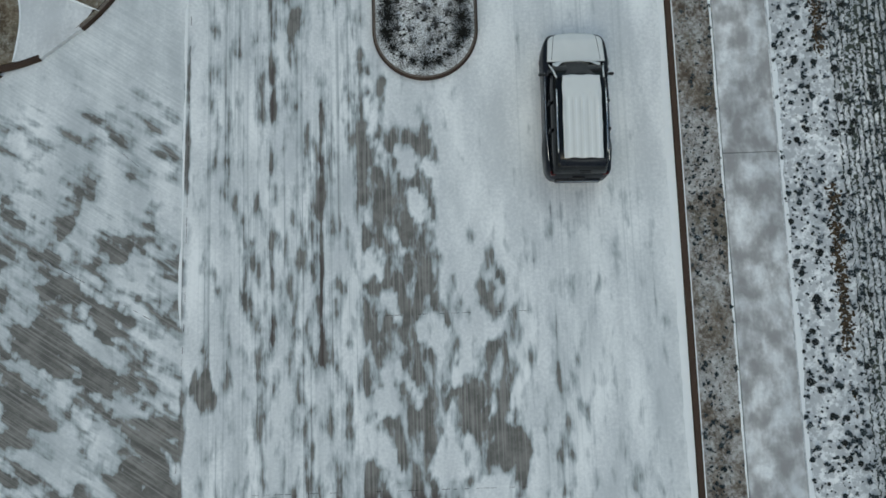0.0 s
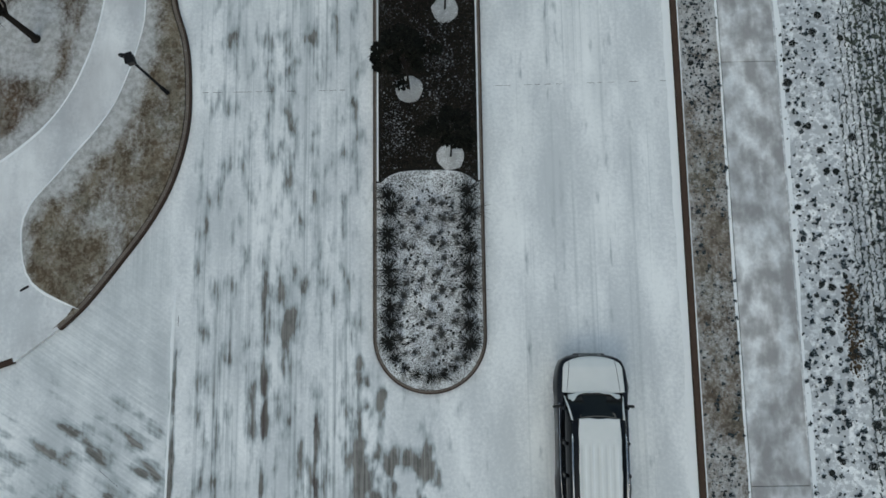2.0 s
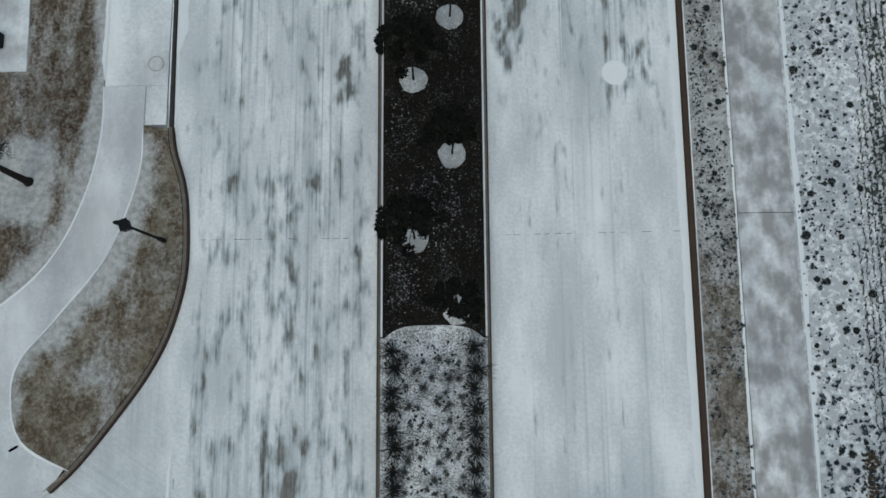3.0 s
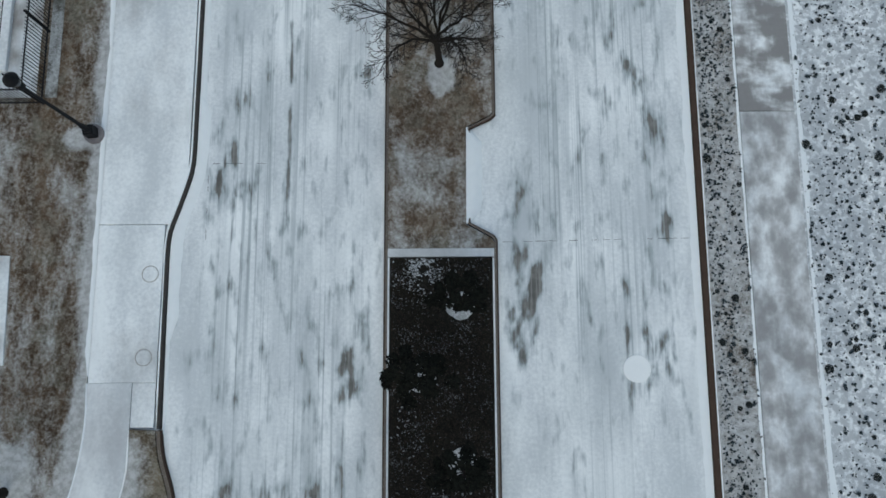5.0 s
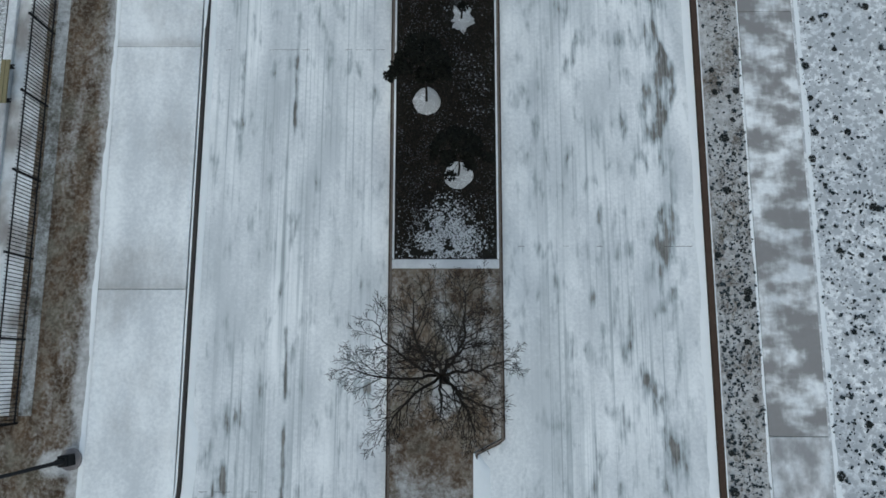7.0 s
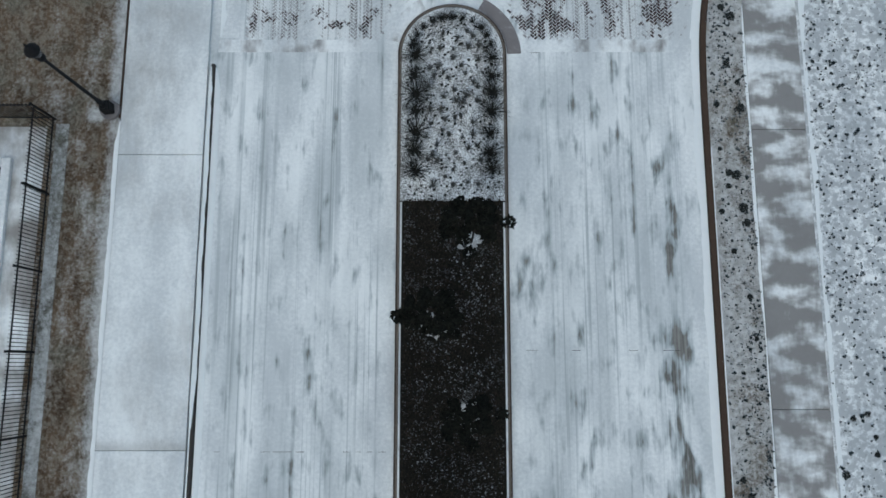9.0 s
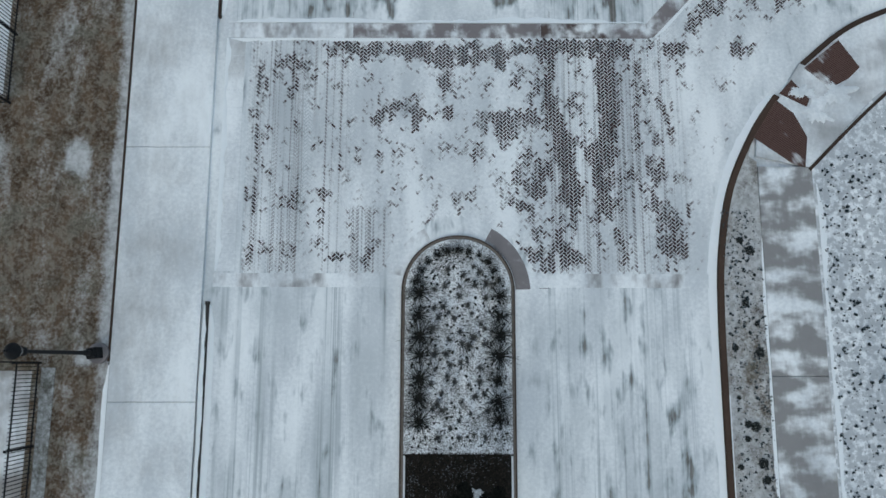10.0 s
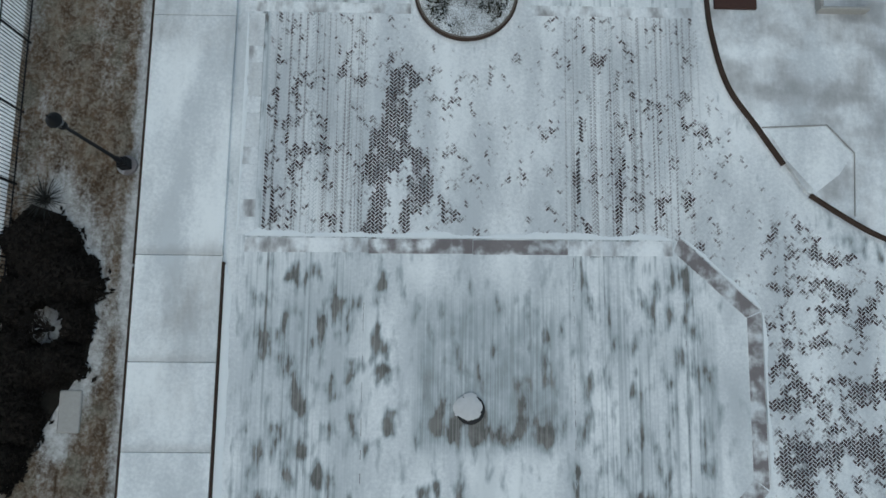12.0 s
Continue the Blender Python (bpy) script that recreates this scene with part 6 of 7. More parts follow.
for k, (x, y, r, h) in enumerate(((-14.75, 76.9, 1.15, 0.8), (-13.95, 75.9, 1.15, 0.85), (-13.75, 74.7, 0.85, 0.7), (-14.9, 75.2, 1.1, 0.9), (-14.9, 73.4, 1.15, 0.9), (-13.95, 73.4, 0.85, 0.7), (-15.05, 71.7, 0.95, 0.8), (-15.25, 70.3, 0.75, 0.6))):
    build_juniper(x, y, r, h, k * 1.7, HOLE)
place("spiky_clump", SPIKY[2], -14.75, 78.55, TOP, 10, 1.5, "dark spiky grass clump beside junipers", "grass clump", "")
lawn_snow(-14.1, 74.3, 1.9, 5.4, MAT_LAWN_WEST, TOP - 0.002, 2.2, "snow lying round dark junipers on the lawn")
lawn_snow(-12.55, 31.9, 0.75, 0.5, MAT_LAWN_WEST, TOP - 0.002, 1.6)
lawn_snow(-12.5, 56.1, 0.5, 0.4, MAT_LAWN_WEST, TOP - 0.002, 1.2)
lawn_snow(-13.3, 62.6, 0.6, 0.9, MAT_LAWN_WEST, TOP - 0.002, 1.6)
build_bare = build_bare_tree(pose(-14.15, 74.40, TOP) @ Matrix.Scale(0.34, 4), 14, 0.5, SMALL_LIMBS, "small bare shrub in a gap between junipers", (0.0, 0.0), 2.2)
build_bare.name = "bare_shrub"

# ---- lamps, fences, covers, ramps ----
def build_street_lamp():
    lamp = empty("street_lamp")
    bm = bmesh.new()
    bmesh.ops.create_cone(bm, cap_ends=True, segments=32, radius1=0.33, radius2=0.32, depth=0.22, matrix=Matrix.Translation((0, 0, 0.11)))
    part("footing", bm, MAT_BAND_BARE, lamp, "round grey concrete footing")
    base = part("base", box_bm(-0.17, 0.17, -0.17, 0.17, 0.20, 0.62, 0.03, seg=2), MAT_IRON, lamp)
    part("base_cap", box_bm(-0.13, 0.13, -0.13, 0.13, 0.61, 0.72, 0.03, seg=2), MAT_IRON, base)
    verts, faces = [], []
    tube(verts, faces, [(0, 0, 0.6), (0, 0, 0.9), (0, 0, 0.96), (0, 0, 1.1), (0, 0, 4.0), (0, 0, 4.1)], [0.10, 0.085, 0.095, 0.062, 0.048, 0.06], 14)
    raw("pole", verts, faces, MAT_IRON, lamp, smooth=True)
    verts, faces = [], []
    tube(verts, faces, [(0, 0, 4.05), (0, 0, 4.15), (0, 0, 4.30), (0, 0, 4.36)], [0.05, 0.12, 0.13, 0.09], 16)
    raw("collar", verts, faces, MAT_IRON, lamp, smooth=True)
    verts, faces = [], []
    tube(verts, faces, [(0, 0, 4.34), (0, 0, 4.42), (0, 0, 4.58), (0, 0, 4.66)], [0.10, 0.16, 0.175, 0.16], 18)
    raw("globe", verts, faces, MAT_LAMPGLASS, lamp, "smoked lamp globe", smooth=True)
    verts, faces = [], []
    tube(verts, faces, [(0, 0, 4.63), (0, 0, 4.67), (0, 0, 4.78), (0, 0, 4.86), (0, 0, 4.90), (0, 0, 4.93)], [0.22, 0.21, 0.12, 0.05, 0.035, 0.01], 18)
    raw("cap", verts, faces, MAT_IRON, lamp, smooth=True)
    verts, faces = [], []
    tube(verts, faces, [(0, 0, 4.92), (0, 0, 4.97), (0, 0, 5.03)], [0.012, 0.03, 0.008], 8)
    raw("finial", verts, faces, MAT_IRON, lamp)
    return tagged(lamp, "black cast-iron street lamp on a round concrete footing", "street lamp", "street lamps on the lawn")


MAT_LAMPGLASS = make_plain("smoked_lamp_glass", (0.03, 0.03, 0.032), (0.06, 0.06, 0.062), 6, 0.2)
lamp = build_street_lamp()
lamp.matrix_world = pose(-12.10, 32.02, TOP - 0.1, 0, 0, 8)
for x, y in ((-12.08, 56.25), (-12.20, 79.72), (-12.1, 104.0)):
    copy_thing(lamp, pose(x, y, TOP - 0.1, 0, 0, 8))


def build_sign_lamp(m):
    """A short post with a box lantern set on edge."""
    post = empty("post_lantern", m)
    verts, faces = [], []
    tube(verts, faces, [(0, 0, 0), (0, 0, 0.5), (0, 0, 0.56), (0, 0, 2.7)], [0.075, 0.07, 0.045, 0.038], 12)
    raw("pole", verts, faces, MAT_IRON, post, smooth=True)
    box = part("lantern", box_bm(-0.12, 0.12, -0.15, 0.15, 2.66, 2.90, 0.03), MAT_IRON, post)
    part("lantern_roof", box_bm(-0.14, 0.14, -0.17, 0.17, 2.89, 2.94, 0.02), MAT_IRON, box)
    part("lantern_pane", box_bm(-0.10, 0.10, -0.158, -0.150, 2.69, 2.87, 0.004), MAT_LAMPGLASS, box)
    verts, faces = [], []
    tube(verts, faces, [(-0.05, 0.05, 2.93), (-0.14, 0.10, 3.00), (-0.20, 0.12, 3.06)], [0.05, 0.07, 0.03], 10)
    raw("sensor", verts, faces, MAT_IRON, post, smooth=True)
    return tagged(post, "black post lantern with a square head on brown lawn", "lantern")


build_sign_lamp(pose(-9.48, 18.75, TOP, 0, 0, 20))

MAT_STRIPMULCH = make_lawn("snowy_mulch", 0.10, (0.24, 0.24, 0.22), 0.0, 0.4, ((0.09, 0.085, 0.07), (0.17, 0.165, 0.15)))

# iron picket fences
PICKET = {}


def picket_mesh(h):
    if h not in PICKET:
        me = bpy.data.meshes.new("picket")
        b = box_bm(-0.010, 0.010, -0.010, 0.010, 0.06, h)
        b.to_mesh(me)
        b.free()
        me.materials.append(MAT_IRON)
        PICKET[h] = me
    return PICKET[h]


def build_fence(p0, p1, h, panels, label, pitch=0.118, first=True, last=True):
    """A straight run of fence from p0 to p1, with posts between panels."""
    a, b = Vector(p0), Vector(p1)
    length = (b - a).length
    turn = math.degrees(math.atan2(b.y - a.y, b.x - a.x))
    run = empty("picket_fence", pose(a.x, a.y, TOP - 0.01, 0, 0, turn))
    for z in (0.14, h - 0.12):
        part("rail", box_bm(0, length, -0.018, 0.018, z - 0.02, z + 0.02, 0.004), MAT_IRON, run)
    for k in range(panels + 1):
        if (k == 0 and not first) or (k == panels and not last):
            continue
        x = length * k / panels
        post = part("post", box_bm(x - 0.032, x + 0.032, -0.032, 0.032, 0, h + 0.06, 0.006), MAT_IRON, run)
        part("post_cap", box_bm(x - 0.042, x + 0.042, -0.042, 0.042, h + 0.06, h + 0.09, 0.012), MAT_IRON, post)
    n = int(length / pitch)
    for k in range(1, n):
        ob = new("picket", picket_mesh(h))
        ob.parent = run
        ob.location = (length * k / n, 0, 0)
    return tagged(run, label, "fence")


LOW = "low black iron picket fence round a snowy patio"
TALL = "tall black iron picket fence beside dark shrubs"
build_fence((-13.88, 33.08), (-13.90, 55.95), 1.38, 9, LOW)
build_fence((-20.4, 33.04), (-13.95, 33.08), 1.38, 3, LOW, last=False)
build_fence((-20.4, 56.0), (-13.97, 55.97), 1.38, 3, LOW, last=False)
build_fence((-15.72, 64.5), (-15.84, 100.9), 1.8, 15, TALL, 0.125)
build_fence((-21.0, 64.45), (-15.80, 64.48), 1.8, 2, TALL, 0.125, last=False)

ground_slab("mulch_strip", [(-13.86, 33.3), (-13.46, 33.3), (-13.42, 55.8), (-13.86, 55.8)], MAT_STRIPMULCH, "grey snow-dusted mulch strip along a fence", "mulch strip", TOP + 0.003)
# patio and sunk basin behind the low fence
ground_slab("patio", [(-22, 33.3), (-14.15, 33.3), (-14.15, 55.7), (-22, 55.7)], MAT_PATIO, "thinly snowed concrete patio behind a fence", "patio", TOP + 0.006)
basin = empty("raised_basin_edge")
tagged(basin, "pale concrete coping round a gravelled basin", "coping")
for x0, x1, y0, y1 in ((-15.45, -15.15, 34.2, 54.6), (-22, -15.45, 54.3, 54.6), (-22, -15.45, 34.2, 34.5)):
    part("coping", box_bm(x0, x1, y0, y1, TOP, TOP + 0.16, 0.02), MAT_WALK_L, basin)
part("coping_edge", box_bm(-15.50, -15.455, 34.5, 54.3, TOP, TOP + 0.12, 0.004), MAT_IRON, basin)
part("gravel_fill", box_bm(-22, -15.505, 34.51, 54.29, TOP, TOP + 0.05), MAT_GRIT, basin)
bench = empty("timber_bench", pose(-15.10, 43.92, TOP + 0.16))
for k in range(2):
    part("plank", box_bm(-0.14 + 0.145 * k, -0.005 + 0.145 * k, -0.74, 0.74, 0.30, 0.345, 0.008), MAT_TIMBER, bench)
for y in (-0.58, 0.58):
    part("leg", box_bm(-0.10, 0.10, y - 0.03, y + 0.03, 0.0, 0.30, 0.006), MAT_IRON, bench)
    part("bracket", box_bm(0.10, 0.26, y - 0.018, y + 0.018, 0.24, 0.29, 0.004), MAT_IRON, bench)
tagged(bench, "olive weathered timber bench on the basin coping", "bench")
vent = part("vent_box", box_bm(-15.75, -15.24, 25.36, 25.86, TOP + 0.02, TOP + 0.22, 0.015), MAT_IRON)
tagged(vent, "small black metal vent box on a snowy pad", "vent box")
ground_slab("yard_behind_fence", [(-40, 64.8), (-16.0, 64.8), (-16.1, 100.5), (-40, 100.5)], MAT_WALK_L, "snow-covered yard behind a tall fence", "yard", TOP + 0.004)

# snowed slab and pads on the lawn
ground_slab("lawn_pad", [(-18, 24.5), (-14.40, 24.55), (-14.50, 28.0), (-18, 28.1)], MAT_PLAZA, "snow-covered concrete pad on the lawn", "pad", TOP + 0.03)
for x0, x1, y0, y1, turn in ((-13.72, -13.03, 71.2, 72.5, 0),):
    ob = part("utility_box_lid", box_bm(x0, x1, y0, y1, TOP - 0.02, TOP + 0.08, 0.03), MAT_CONC)
    tagged(ob, "snow-covered rectangular utility lid on the lawn", "utility lid")


def disc(name, x, y, r, z0, z1, material, label, category, ring=0.0, ring_mat=None):
    verts, faces = [], []
    tube(verts, faces, [(x, y, z0), (x, y, z1 - 0.012), (x, y, z1)], [r, r, r - 0.02], 40)
    ob = raw(name, verts, faces, material)
    tagged(ob, label, category)
    if ring:
        v2, f2 = [], []
        n = 40
        for rr, zz in ((r + ring, z0), (r + ring, z1 - 0.004), (r + 0.005, z1 - 0.004), (r + 0.005, z0)):
            for i in range(n):
                a = 2 * math.pi * i / n
                v2.append((x + rr * math.cos(a), y + rr * math.sin(a), zz))
        for k in range(3):
            for i in range(n):
                f2.append((k * n + i, k * n + (i + 1) % n, (k + 1) * n + (i + 1) % n, (k + 1) * n + i))
        raw("rim", v2, f2, ring_mat or MAT_IRON, ob)
    return ob


MAT_CAPSNOW = make_plain("trodden_cap_snow", (0.50, 0.50, 0.51), (0.66, 0.66, 0.67), 6, 0.85)
MAT_DISCSNOW = make_plain("fresh_white_snow", (0.84, 0.86, 0.87), (0.90, 0.91, 0.91), 10, 0.85)
disc("manhole_cover", 5.34, 24.36, 0.43, -0.02, 0.045, MAT_DISCSNOW, "round manhole cover capped with white snow", "manhole cover")
# The dark cover shows as a crescent, the cap's painted shade to the south-east.
cover = disc("manhole_cover", -0.95, 72.03, 0.46, -0.02, 0.07, MAT_TRIM, "round raised manhole cover, dark as painted shade, capped with trodden snow", "manhole cover")
cap = snow_mound("snow_cap", -0.99, 72.07, 0.44, 0.43, 0.05, 0.075, "", "", 71.0, 0.22, MAT_CAPSNOW)
cap.parent = cover
for x, y in ((-10.0, 27.4), (-10.05, 24.78)):
    disc("meter_cover", x, y, 0.24, TOP - 0.05, TOP + 0.012, MAT_WALK_L, "small round meter cover under snow in the sidewalk", "meter cover", 0.03, MAT_CONC)
ground_slab("verge_panel", [(-10.34, 24.0), (-9.62, 24.0), (-9.62, 22.65), (-10.34, 22.65)], MAT_WALK_L, "snowed concrete panel beside the kerb", "panel", TOP + 0.004)


# ribbed ramp pads at the street corner
def build_pad(outline, along, label):
    pad = slab("ramp_pad", outline, TOP - 0.02, TOP + 0.004, MAT_RAMP, bevel=0.004)
    tagged(pad, label, "ramp pad")
    d = Vector(along).normalized()
    nrm = Vector((-d.y, d.x))
    poly = [Vector(p) for p in outline]
    lo = min(p.dot(nrm) for p in poly)
    hi = max(p.dot(nrm) for p in poly)
    bm = bmesh.new()
    s = lo + 0.03
    while s < hi - 0.02:
        hits = []
        for i in range(len(poly)):
            a, b = poly[i], poly[(i + 1) % len(poly)]
            da, db = a.dot(nrm) - s, b.dot(nrm) - s
            if da * db < 0:
                hits.append((a + (b - a) * (da / (da - db))).dot(d))
        if len(hits) >= 2 and max(hits) - min(hits) > 0.08:
            t0, t1 = min(hits) + 0.02, max(hits) - 0.02
            p = d * ((t0 + t1) / 2) + nrm * s
            b2 = box_bm(-(t1 - t0) / 2, (t1 - t0) / 2, -0.014, 0.014, TOP + 0.002, TOP + 0.016)
            bmesh.ops.transform(b2, matrix=pose(p.x, p.y, 0, 0, 0, math.degrees(math.atan2(d.y, d.x))), verts=b2.verts)
            tmp = bpy.data.meshes.new("tmp")
            b2.to_mesh(tmp)
            b2.free()
            bm.from_mesh(tmp)
            bpy.data.meshes.remove(tmp)
        s += 0.066
    part("ribs", bm, MAT_RIB, pad, "paler worn ribs")


MAT_RIB = make_worn("worn_ramp_rib", (0.095, 0.052, 0.043), (0.165, 0.105, 0.090))
build_pad([(9.00, 63.40), (9.84, 64.70), (10.42, 64.20), (10.80, 63.40), (10.66, 62.36), (10.30, 62.45)], (0.81, -0.59), "red-brown ribbed ramp pad with snow beside it")
build_pad([(10.88, 65.82), (12.12, 66.82), (12.76, 65.85), (12.35, 65.45), (11.72, 65.12)], (0.80, -0.60), "red-brown ribbed ramp pad with snow beside it")
build_pad([(9.98, 64.92), (10.42, 65.40), (10.98, 64.72), (10.86, 64.45)], (0.80, -0.60), "sliver of a red-brown ribbed ramp pad in snow")
for k, (x, y, rx, ry) in enumerate(((11.15, 64.25, 0.62, 0.50), (11.95, 64.95, 0.60, 0.42), (10.75, 64.95, 0.42, 0.30))):
    snow_mound("snow_drift", x, y, rx, ry, 0.05, TOP - 0.012, "snow drifted over the ribbed ramp pads", "snow", 60.0 + 7 * k, 0.8, MAT_SNOW)
for line in (((10.84, 62.22), (12.92, 64.25), (15.5, 66.5)),):
    kerb("ramp_edging", smooth_line(line, 0.5), MAT_KERB, 0.14, 1, height=0.17, label="low brown edging beside the ramp")

# plaza edging on the north corner
kerb("plaza_edging", [(8.72, 81.38), (10.92, 81.50), (11.80, 80.52), (11.66, 78.35)], MAT_CONC, 0.06, -1, height=0.19, label="pale concrete edging of the plaza ramp")
ob = slab("ramp_apron", [(8.90, 81.28), (10.86, 81.42), (11.70, 80.46), (11.20, 79.75), (10.40, 79.15), (9.50, 80.22)], TOP - 0.01, TOP + 0.008, MAT_SNOW, bevel=0.003)
tagged(ob, "closed snow on the plaza ramp inside its edging", "ramp", kind="structure")
ob = part("planter_bed", box_bm(7.30, 8.75, 85.52, 87.4, TOP - 0.02, TOP + 0.10, 0.02), MAT_RAMP)
tagged(ob, "brown mulch bed beside the plaza kerb", "planting bed")
for x0, x1, y0, y1 in ((10.80, 12.5, 85.42, 85.54), (10.80, 10.92, 85.55, 87.5)):
    ob = part("seat_wall", box_bm(x0, x1, y0, y1, TOP - 0.02, TOP + 0.35, 0.02), MAT_CONC)
    tagged(ob, "low pale concrete seat wall dusted with snow", "seat wall")


# ---- concrete bands, joints and brick pavers of the crossing ----
def band(pts, material=None):
    ob = slab("concrete_border", pts, -0.02, 0.009, material or MAT_BAND, bevel=0.003)
    return tagged(ob, "brownish concrete border strip of the brick crossing", "border", kind="structure")


for x0, x1 in ((-8.6, -4.35), (-4.34, -0.9), (-0.89, 2.05), (2.06, 4.40), (4.41, 5.70)):
    band([(x0, 66.92), (x1, 66.92), (x1, 67.45), (x0, 67.45)], MAT_BAND_SNOWY if x0 < -4.5 else MAT_BAND_RED if x0 == 2.06 else MAT_BAND)
band([(5.71, 66.92), (5.90, 66.97), (8.36, 69.62), (7.92, 69.98), (5.66, 67.45)])
band([(7.90, 70.0), (8.38, 69.68), (8.42, 75.20), (7.95, 75.0)])
band([(7.93, 75.02), (8.40, 75.24), (5.86, 77.60), (5.66, 77.12)])
for x0, x1 in ((-8.3, -4.3), (-4.29, -0.9), (-0.89, 2.2), (2.21, 5.62)):
    band([(x0, 76.95), (x1, 76.98), (x1, 77.46), (x0, 77.43)], MAT_BAND_SNOWY if x0 < -4.295 or x0 > 2 else MAT_BAND)
for x0, x1 in ((-8.7, -6.0), (-5.99, -3.05), (0.75, 3.3), (3.31, 6.6)):
    band([(x0, 85.25), (x1, 85.25), (x1, 85.62), (x0, 85.62)], MAT_BAND_SNOWY)
for x0, x1 in ((-8.68, -5.7), (-5.69, -3.30), (1.76, 4.3), (4.31, 7.40)):
    band([(x0, 58.38), (x1, 58.38), (x1, 58.83), (x0, 58.83)], MAT_BAND_SNOWY)
for a0, a1 in ((2, 62), (118, 165)):
    band(arc(CX, N_TIP - RR, RR + 0.02, a0, a1, 12) + arc(CX, N_TIP - RR, RR + 0.50, a1, a0, 12), MAT_BAND_BARE if a0 < 90 else MAT_BAND_SNOWY)


for p0, p1, width, side in (((-8.3, 77.475), (5.6, 77.49), 0.13, 1), ((-8.5, 67.46), (5.6, 67.46), 0.12, 1), ((-8.5, 66.90), (-1.0, 66.90), 0.08, -1), ((8.43, 69.7), (8.44, 75.2), 0.12, -1),
                            ((5.95, 67.0), (8.34, 69.58), 0.07, -1), ((8.40, 75.28), (5.92, 77.58), 0.12, -1), ((-8.64, 58.9), (-8.64, 66.9), 0.12, -1), ((-8.6, 77.6), (-8.6, 85.2), 0.08, -1)):
    snow_bank(dense(p0, p1, 0.14), width * 1.25, 0.022, side, 0.010, p0[0] + p0[1], 0.95)

for k in range(13):
    y0 = 77.52 + 0.59 * k
    band([(-8.58, y0), (-8.02, y0), (-8.02, y0 + 0.575), (-8.58, y0 + 0.575)], MAT_BAND_SNOWY if k % 3 == 1 else MAT_WALK_L)
    y0 = 58.90 + 0.615 * k
    band([(-8.62, y0), (-8.0, y0), (-8.0, y0 + 0.60), (-8.62, y0 + 0.60)], MAT_WALK_L)


def joint(p0, p1, w=0.014, z=0.004):
    """A dark sealed joint across the concrete; also draws a shaded step line."""
    a, b = Vector(p0), Vector(p1)
    n = max(1, int((b - a).length / 0.35))
    bm = bmesh.new()
    d = (b - a).normalized()
    for i in range(n):
        if random.random() < 0.45:
            continue
        s = a + (b - a) * (i / n)
        e = a + (b - a) * ((i + random.uniform(0.4, 1.0)) / n)
        ww = w * random.uniform(0.5, 1.2)
        q = Vector((-d.y, d.x)) * ww / 2
        vs = [bm.verts.new((p.x, p.y, zz)) for zz in (z,) for p in (s - q, e - q, e + q, s + q)]
        bm.faces.new(vs)
    bmesh.ops.solidify(bm, geom=bm.faces[:], thickness=0.006)
    bmesh.ops.recalc_face_normals(bm, faces=bm.faces[:])
    ob = part("joint_line", bm, MAT_TRIM)
    return tagged(ob, "dark broken joint and step-shade line in the concrete", "joint", kind="structure")


random.seed(55)
for p0, p1 in (((-8.7, 18.79), (-2.65, 18.80)), ((1.1, 18.86), (7.4, 18.95)), ((-3.1, 0.72), (2.4, 0.76)), ((-8.9, -4.9), (2.6, -4.85)), ((-8.88, 12), (-8.98, 1.0)), ((-8.98, 1.0), (-9.2, -4.2)), ((-8.6, 31.05), (-6.4, 31.05)), ((-8.35, 31.0), (-8.35, 28.5)), ((1.2, 28.4), (7.3, 28.5)), ((2.35, 67.6), (2.38, 76.9)), ((-4.35, 67.6), (-4.4, 76.9)), ((5.95, 69.0), (5.95, 76.6)), ((1.15, 58.34), (2.2, 58.36)), ((2.1, 76.90), (4.15, 76.95)), ((-11.2, 6.5), (-9.9, 5.4)), ((-14.2, 3.2), (-9.4, 0.4)), ((1.2, 38.6), (7.3, 38.6)), ((1.2, 48.4), (7.3, 48.4)), ((-8.5, 45.3), (-2.7, 45.3))):
    joint(p0, p1)
# Wide dark line painted for the shade at the sidewalk's step.
joint((-14.75, 11.75), (-13.62, 12.38), 0.09, TOP + 0.004)


CELL = 0.090
PART_BOX = (1.2, 2.9, 60.9, 63.4)      # the stretch whose bricks are pieces of their own
r2 = math.sqrt(0.5)
ii, jj = np.meshgrid(np.arange(-700, 1000), np.arange(100, 1100))
kk = (ii - jj) % 4
lists = []
for code, hx, hy in ((0, 0.0800, 0.0350), (3, 0.0350, 0.0800)):
    sel = kk == code
    i, j = ii[sel].astype(float), jj[sel].astype(float)
    cx = (i + (1.0 if code == 0 else 0.5)) * CELL
    cy = (j + (0.5 if code == 0 else 1.0)) * CELL
    X, Y = r2 * (cx - cy), r2 * (cx + cy)
    # bring the tiled square over the crossing
    keep = (X > -9) & (X < 17.2) & (Y > 58) & (Y < 86)
    X, Y = X[keep], Y[keep]
    keep = paver_area(X, Y)
    lists.append((X[keep], Y[keep], hx, hy))
bv, bf, bc = [], [], []
brick_places = []
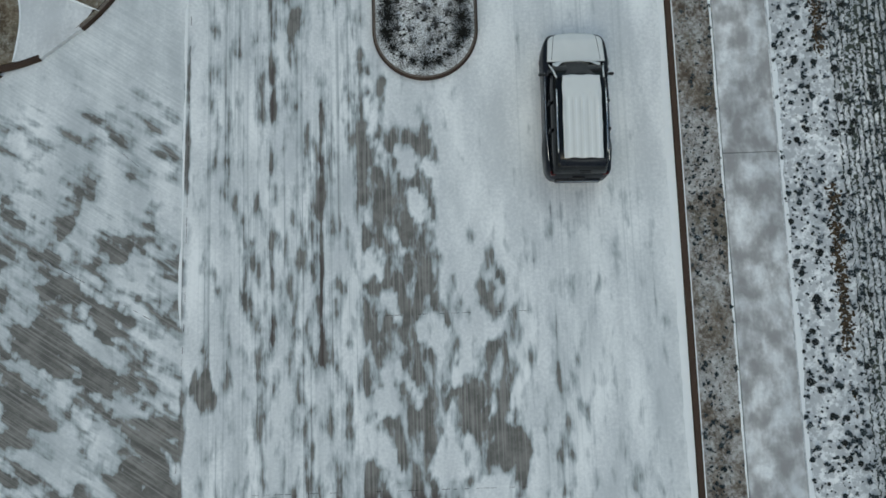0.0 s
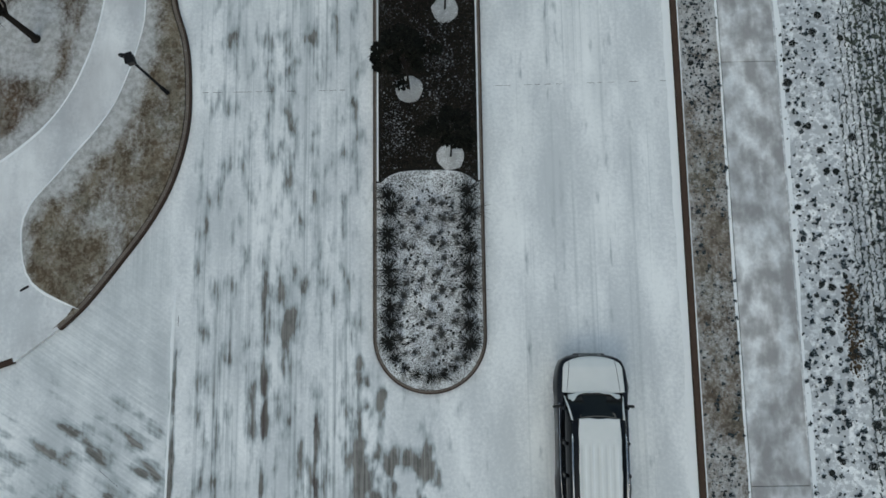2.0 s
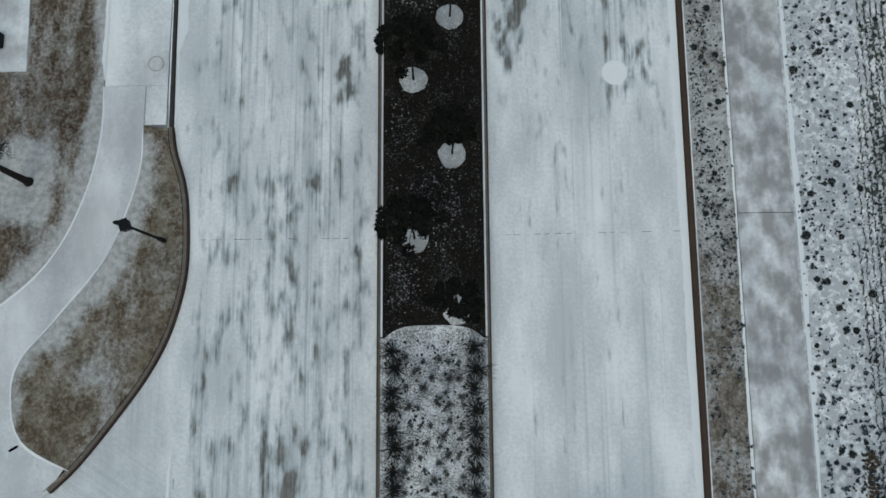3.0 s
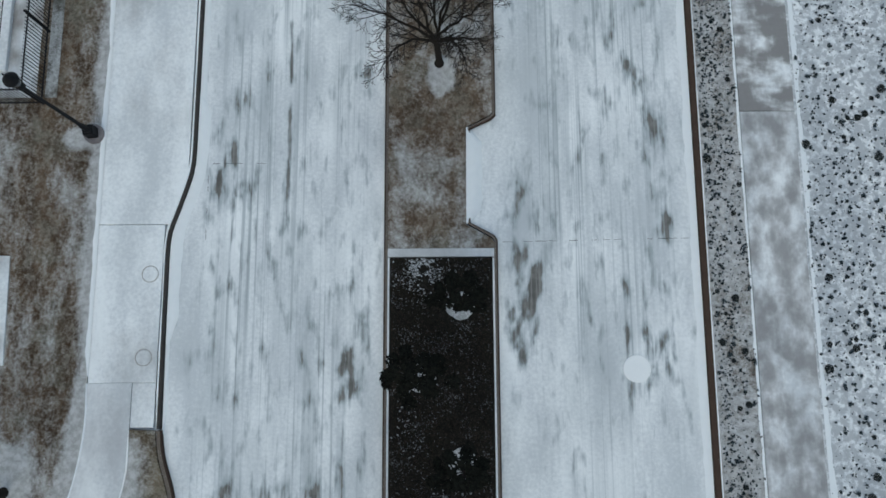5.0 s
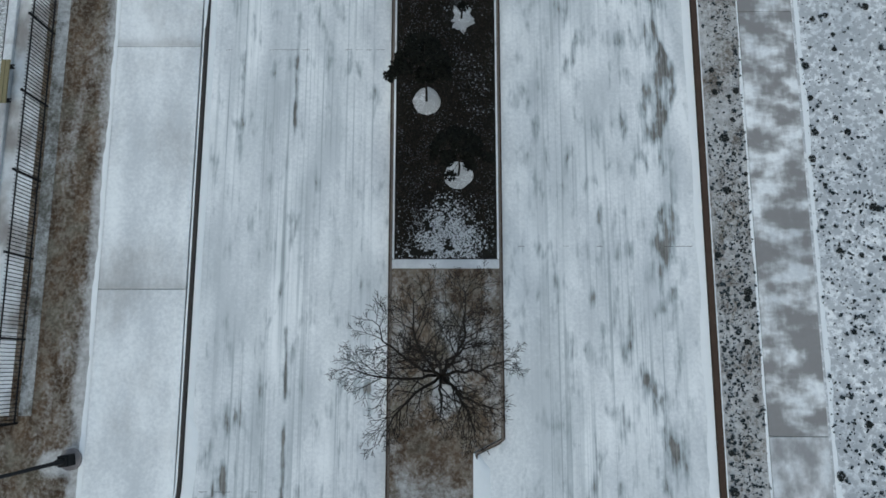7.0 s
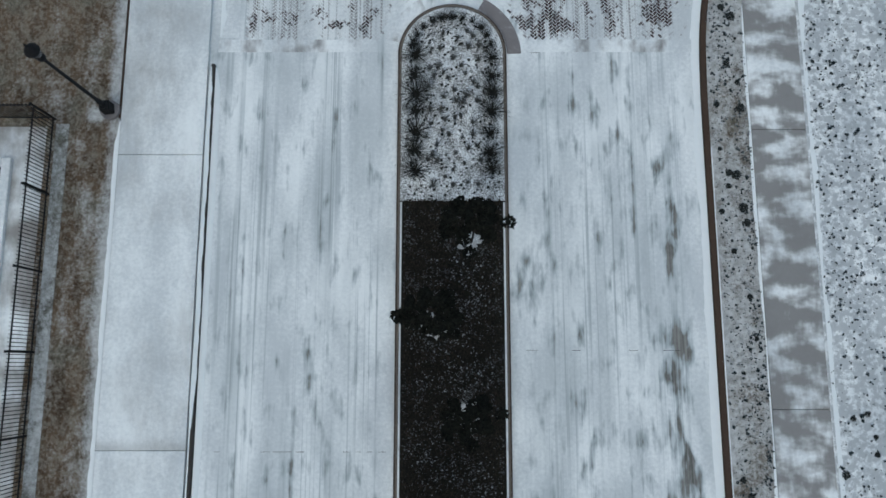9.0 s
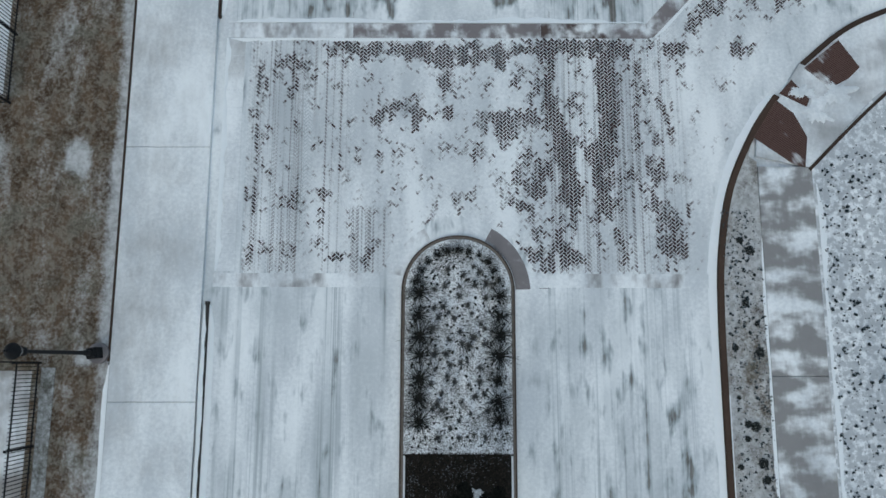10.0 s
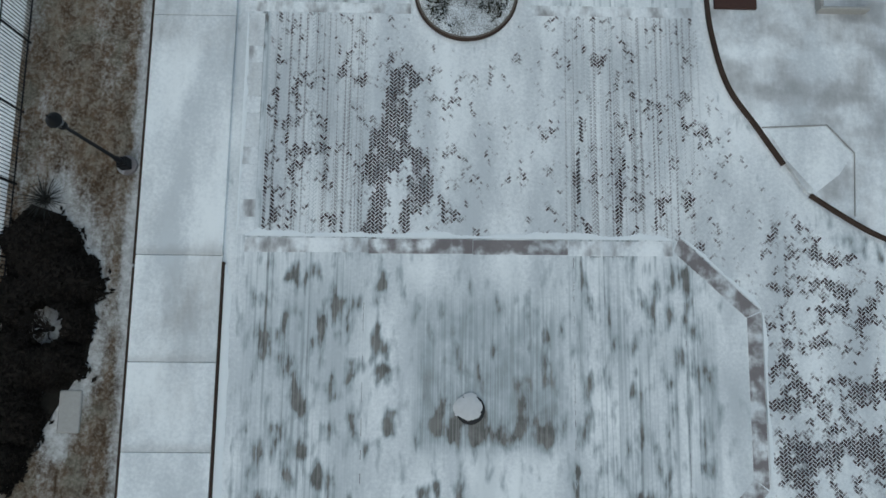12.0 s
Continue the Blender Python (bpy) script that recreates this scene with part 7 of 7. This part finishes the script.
for X, Y, hx, hy in lists:
    n = len(X)
    apart_sel = (X > PART_BOX[0]) & (X < PART_BOX[1]) & (Y > PART_BOX[2]) & (Y < PART_BOX[3]) & (snow_cover(X, Y) < 0.30)
    chosen = np.where(apart_sel)[0][:150]
    mask = np.ones(n, bool)
    mask[chosen] = False
    for q in chosen:
        brick_places.append((float(X[q]), float(Y[q]), hx > hy))
    X, Y = X[mask], Y[mask]
    n = len(X)
    wob = rng.uniform(-0.0025, 0.0025, n)
    cov = snow_cover(X, Y)
    ca = []
    for sx, sy, z, ins in ((-1, -1, -0.01, 0), (1, -1, -0.01, 0), (1, 1, -0.01, 0), (-1, 1, -0.01, 0), (-1, -1, 0.012, 0.004), (1, -1, 0.012, 0.004), (1, 1, 0.012, 0.004), (-1, 1, 0.012, 0.004)):
        lx, ly = sx * (hx - ins), sy * (hy - ins)
        ca.append(np.stack([X + r2 * (lx - ly), Y + r2 * (lx + ly), z + wob], 1))
    v = np.stack(ca, 1).reshape(-1, 3)
    base = sum(len(a) for a in bv)
    f0 = np.array([(4, 5, 6, 7), (0, 1, 5, 4), (1, 2, 6, 5), (2, 3, 7, 6), (3, 0, 4, 7)])
    bf.append((np.arange(n)[:, None, None] * 8 + f0[None] + base).reshape(-1, 4))
    bv.append(v)
    bc.append(np.repeat(cov, 8))
paving = empty("brick_paving")
tagged(paving, "herringbone brick paving with snow in the joints", "paving", kind="structure")
me = mesh_of("bricks", np.concatenate(bv), np.concatenate(bf), MAT_BRICK)
me.attributes.new("cover", "FLOAT", "POINT").data.foreach_set("value", np.concatenate(bc).astype(np.float32))
me.attributes.new("lane", "FLOAT", "POINT").data.foreach_set("value", lane_wear(np.concatenate(bv)[:, 0], np.concatenate(bv)[:, 1]).astype(np.float32))
ob = new("bricks", me)
ob.parent = paving
tagged(ob, "clay pavers half hidden by snow", kind="stuff")
bm = box_bm(-0.0800, 0.0800, -0.0350, 0.0350, -0.01, 0.012, 0.003)
one = bpy.data.meshes.new("brick")
bm.to_mesh(one)
bm.free()
one.materials.append(MAT_BRICK)
for x, y, flat in brick_places:
    ob = new("brick", one)
    ob.parent = paving
    ob.matrix_local = pose(x, y, random.uniform(-0.002, 0.002), 0, 0, 45 if flat else 135)
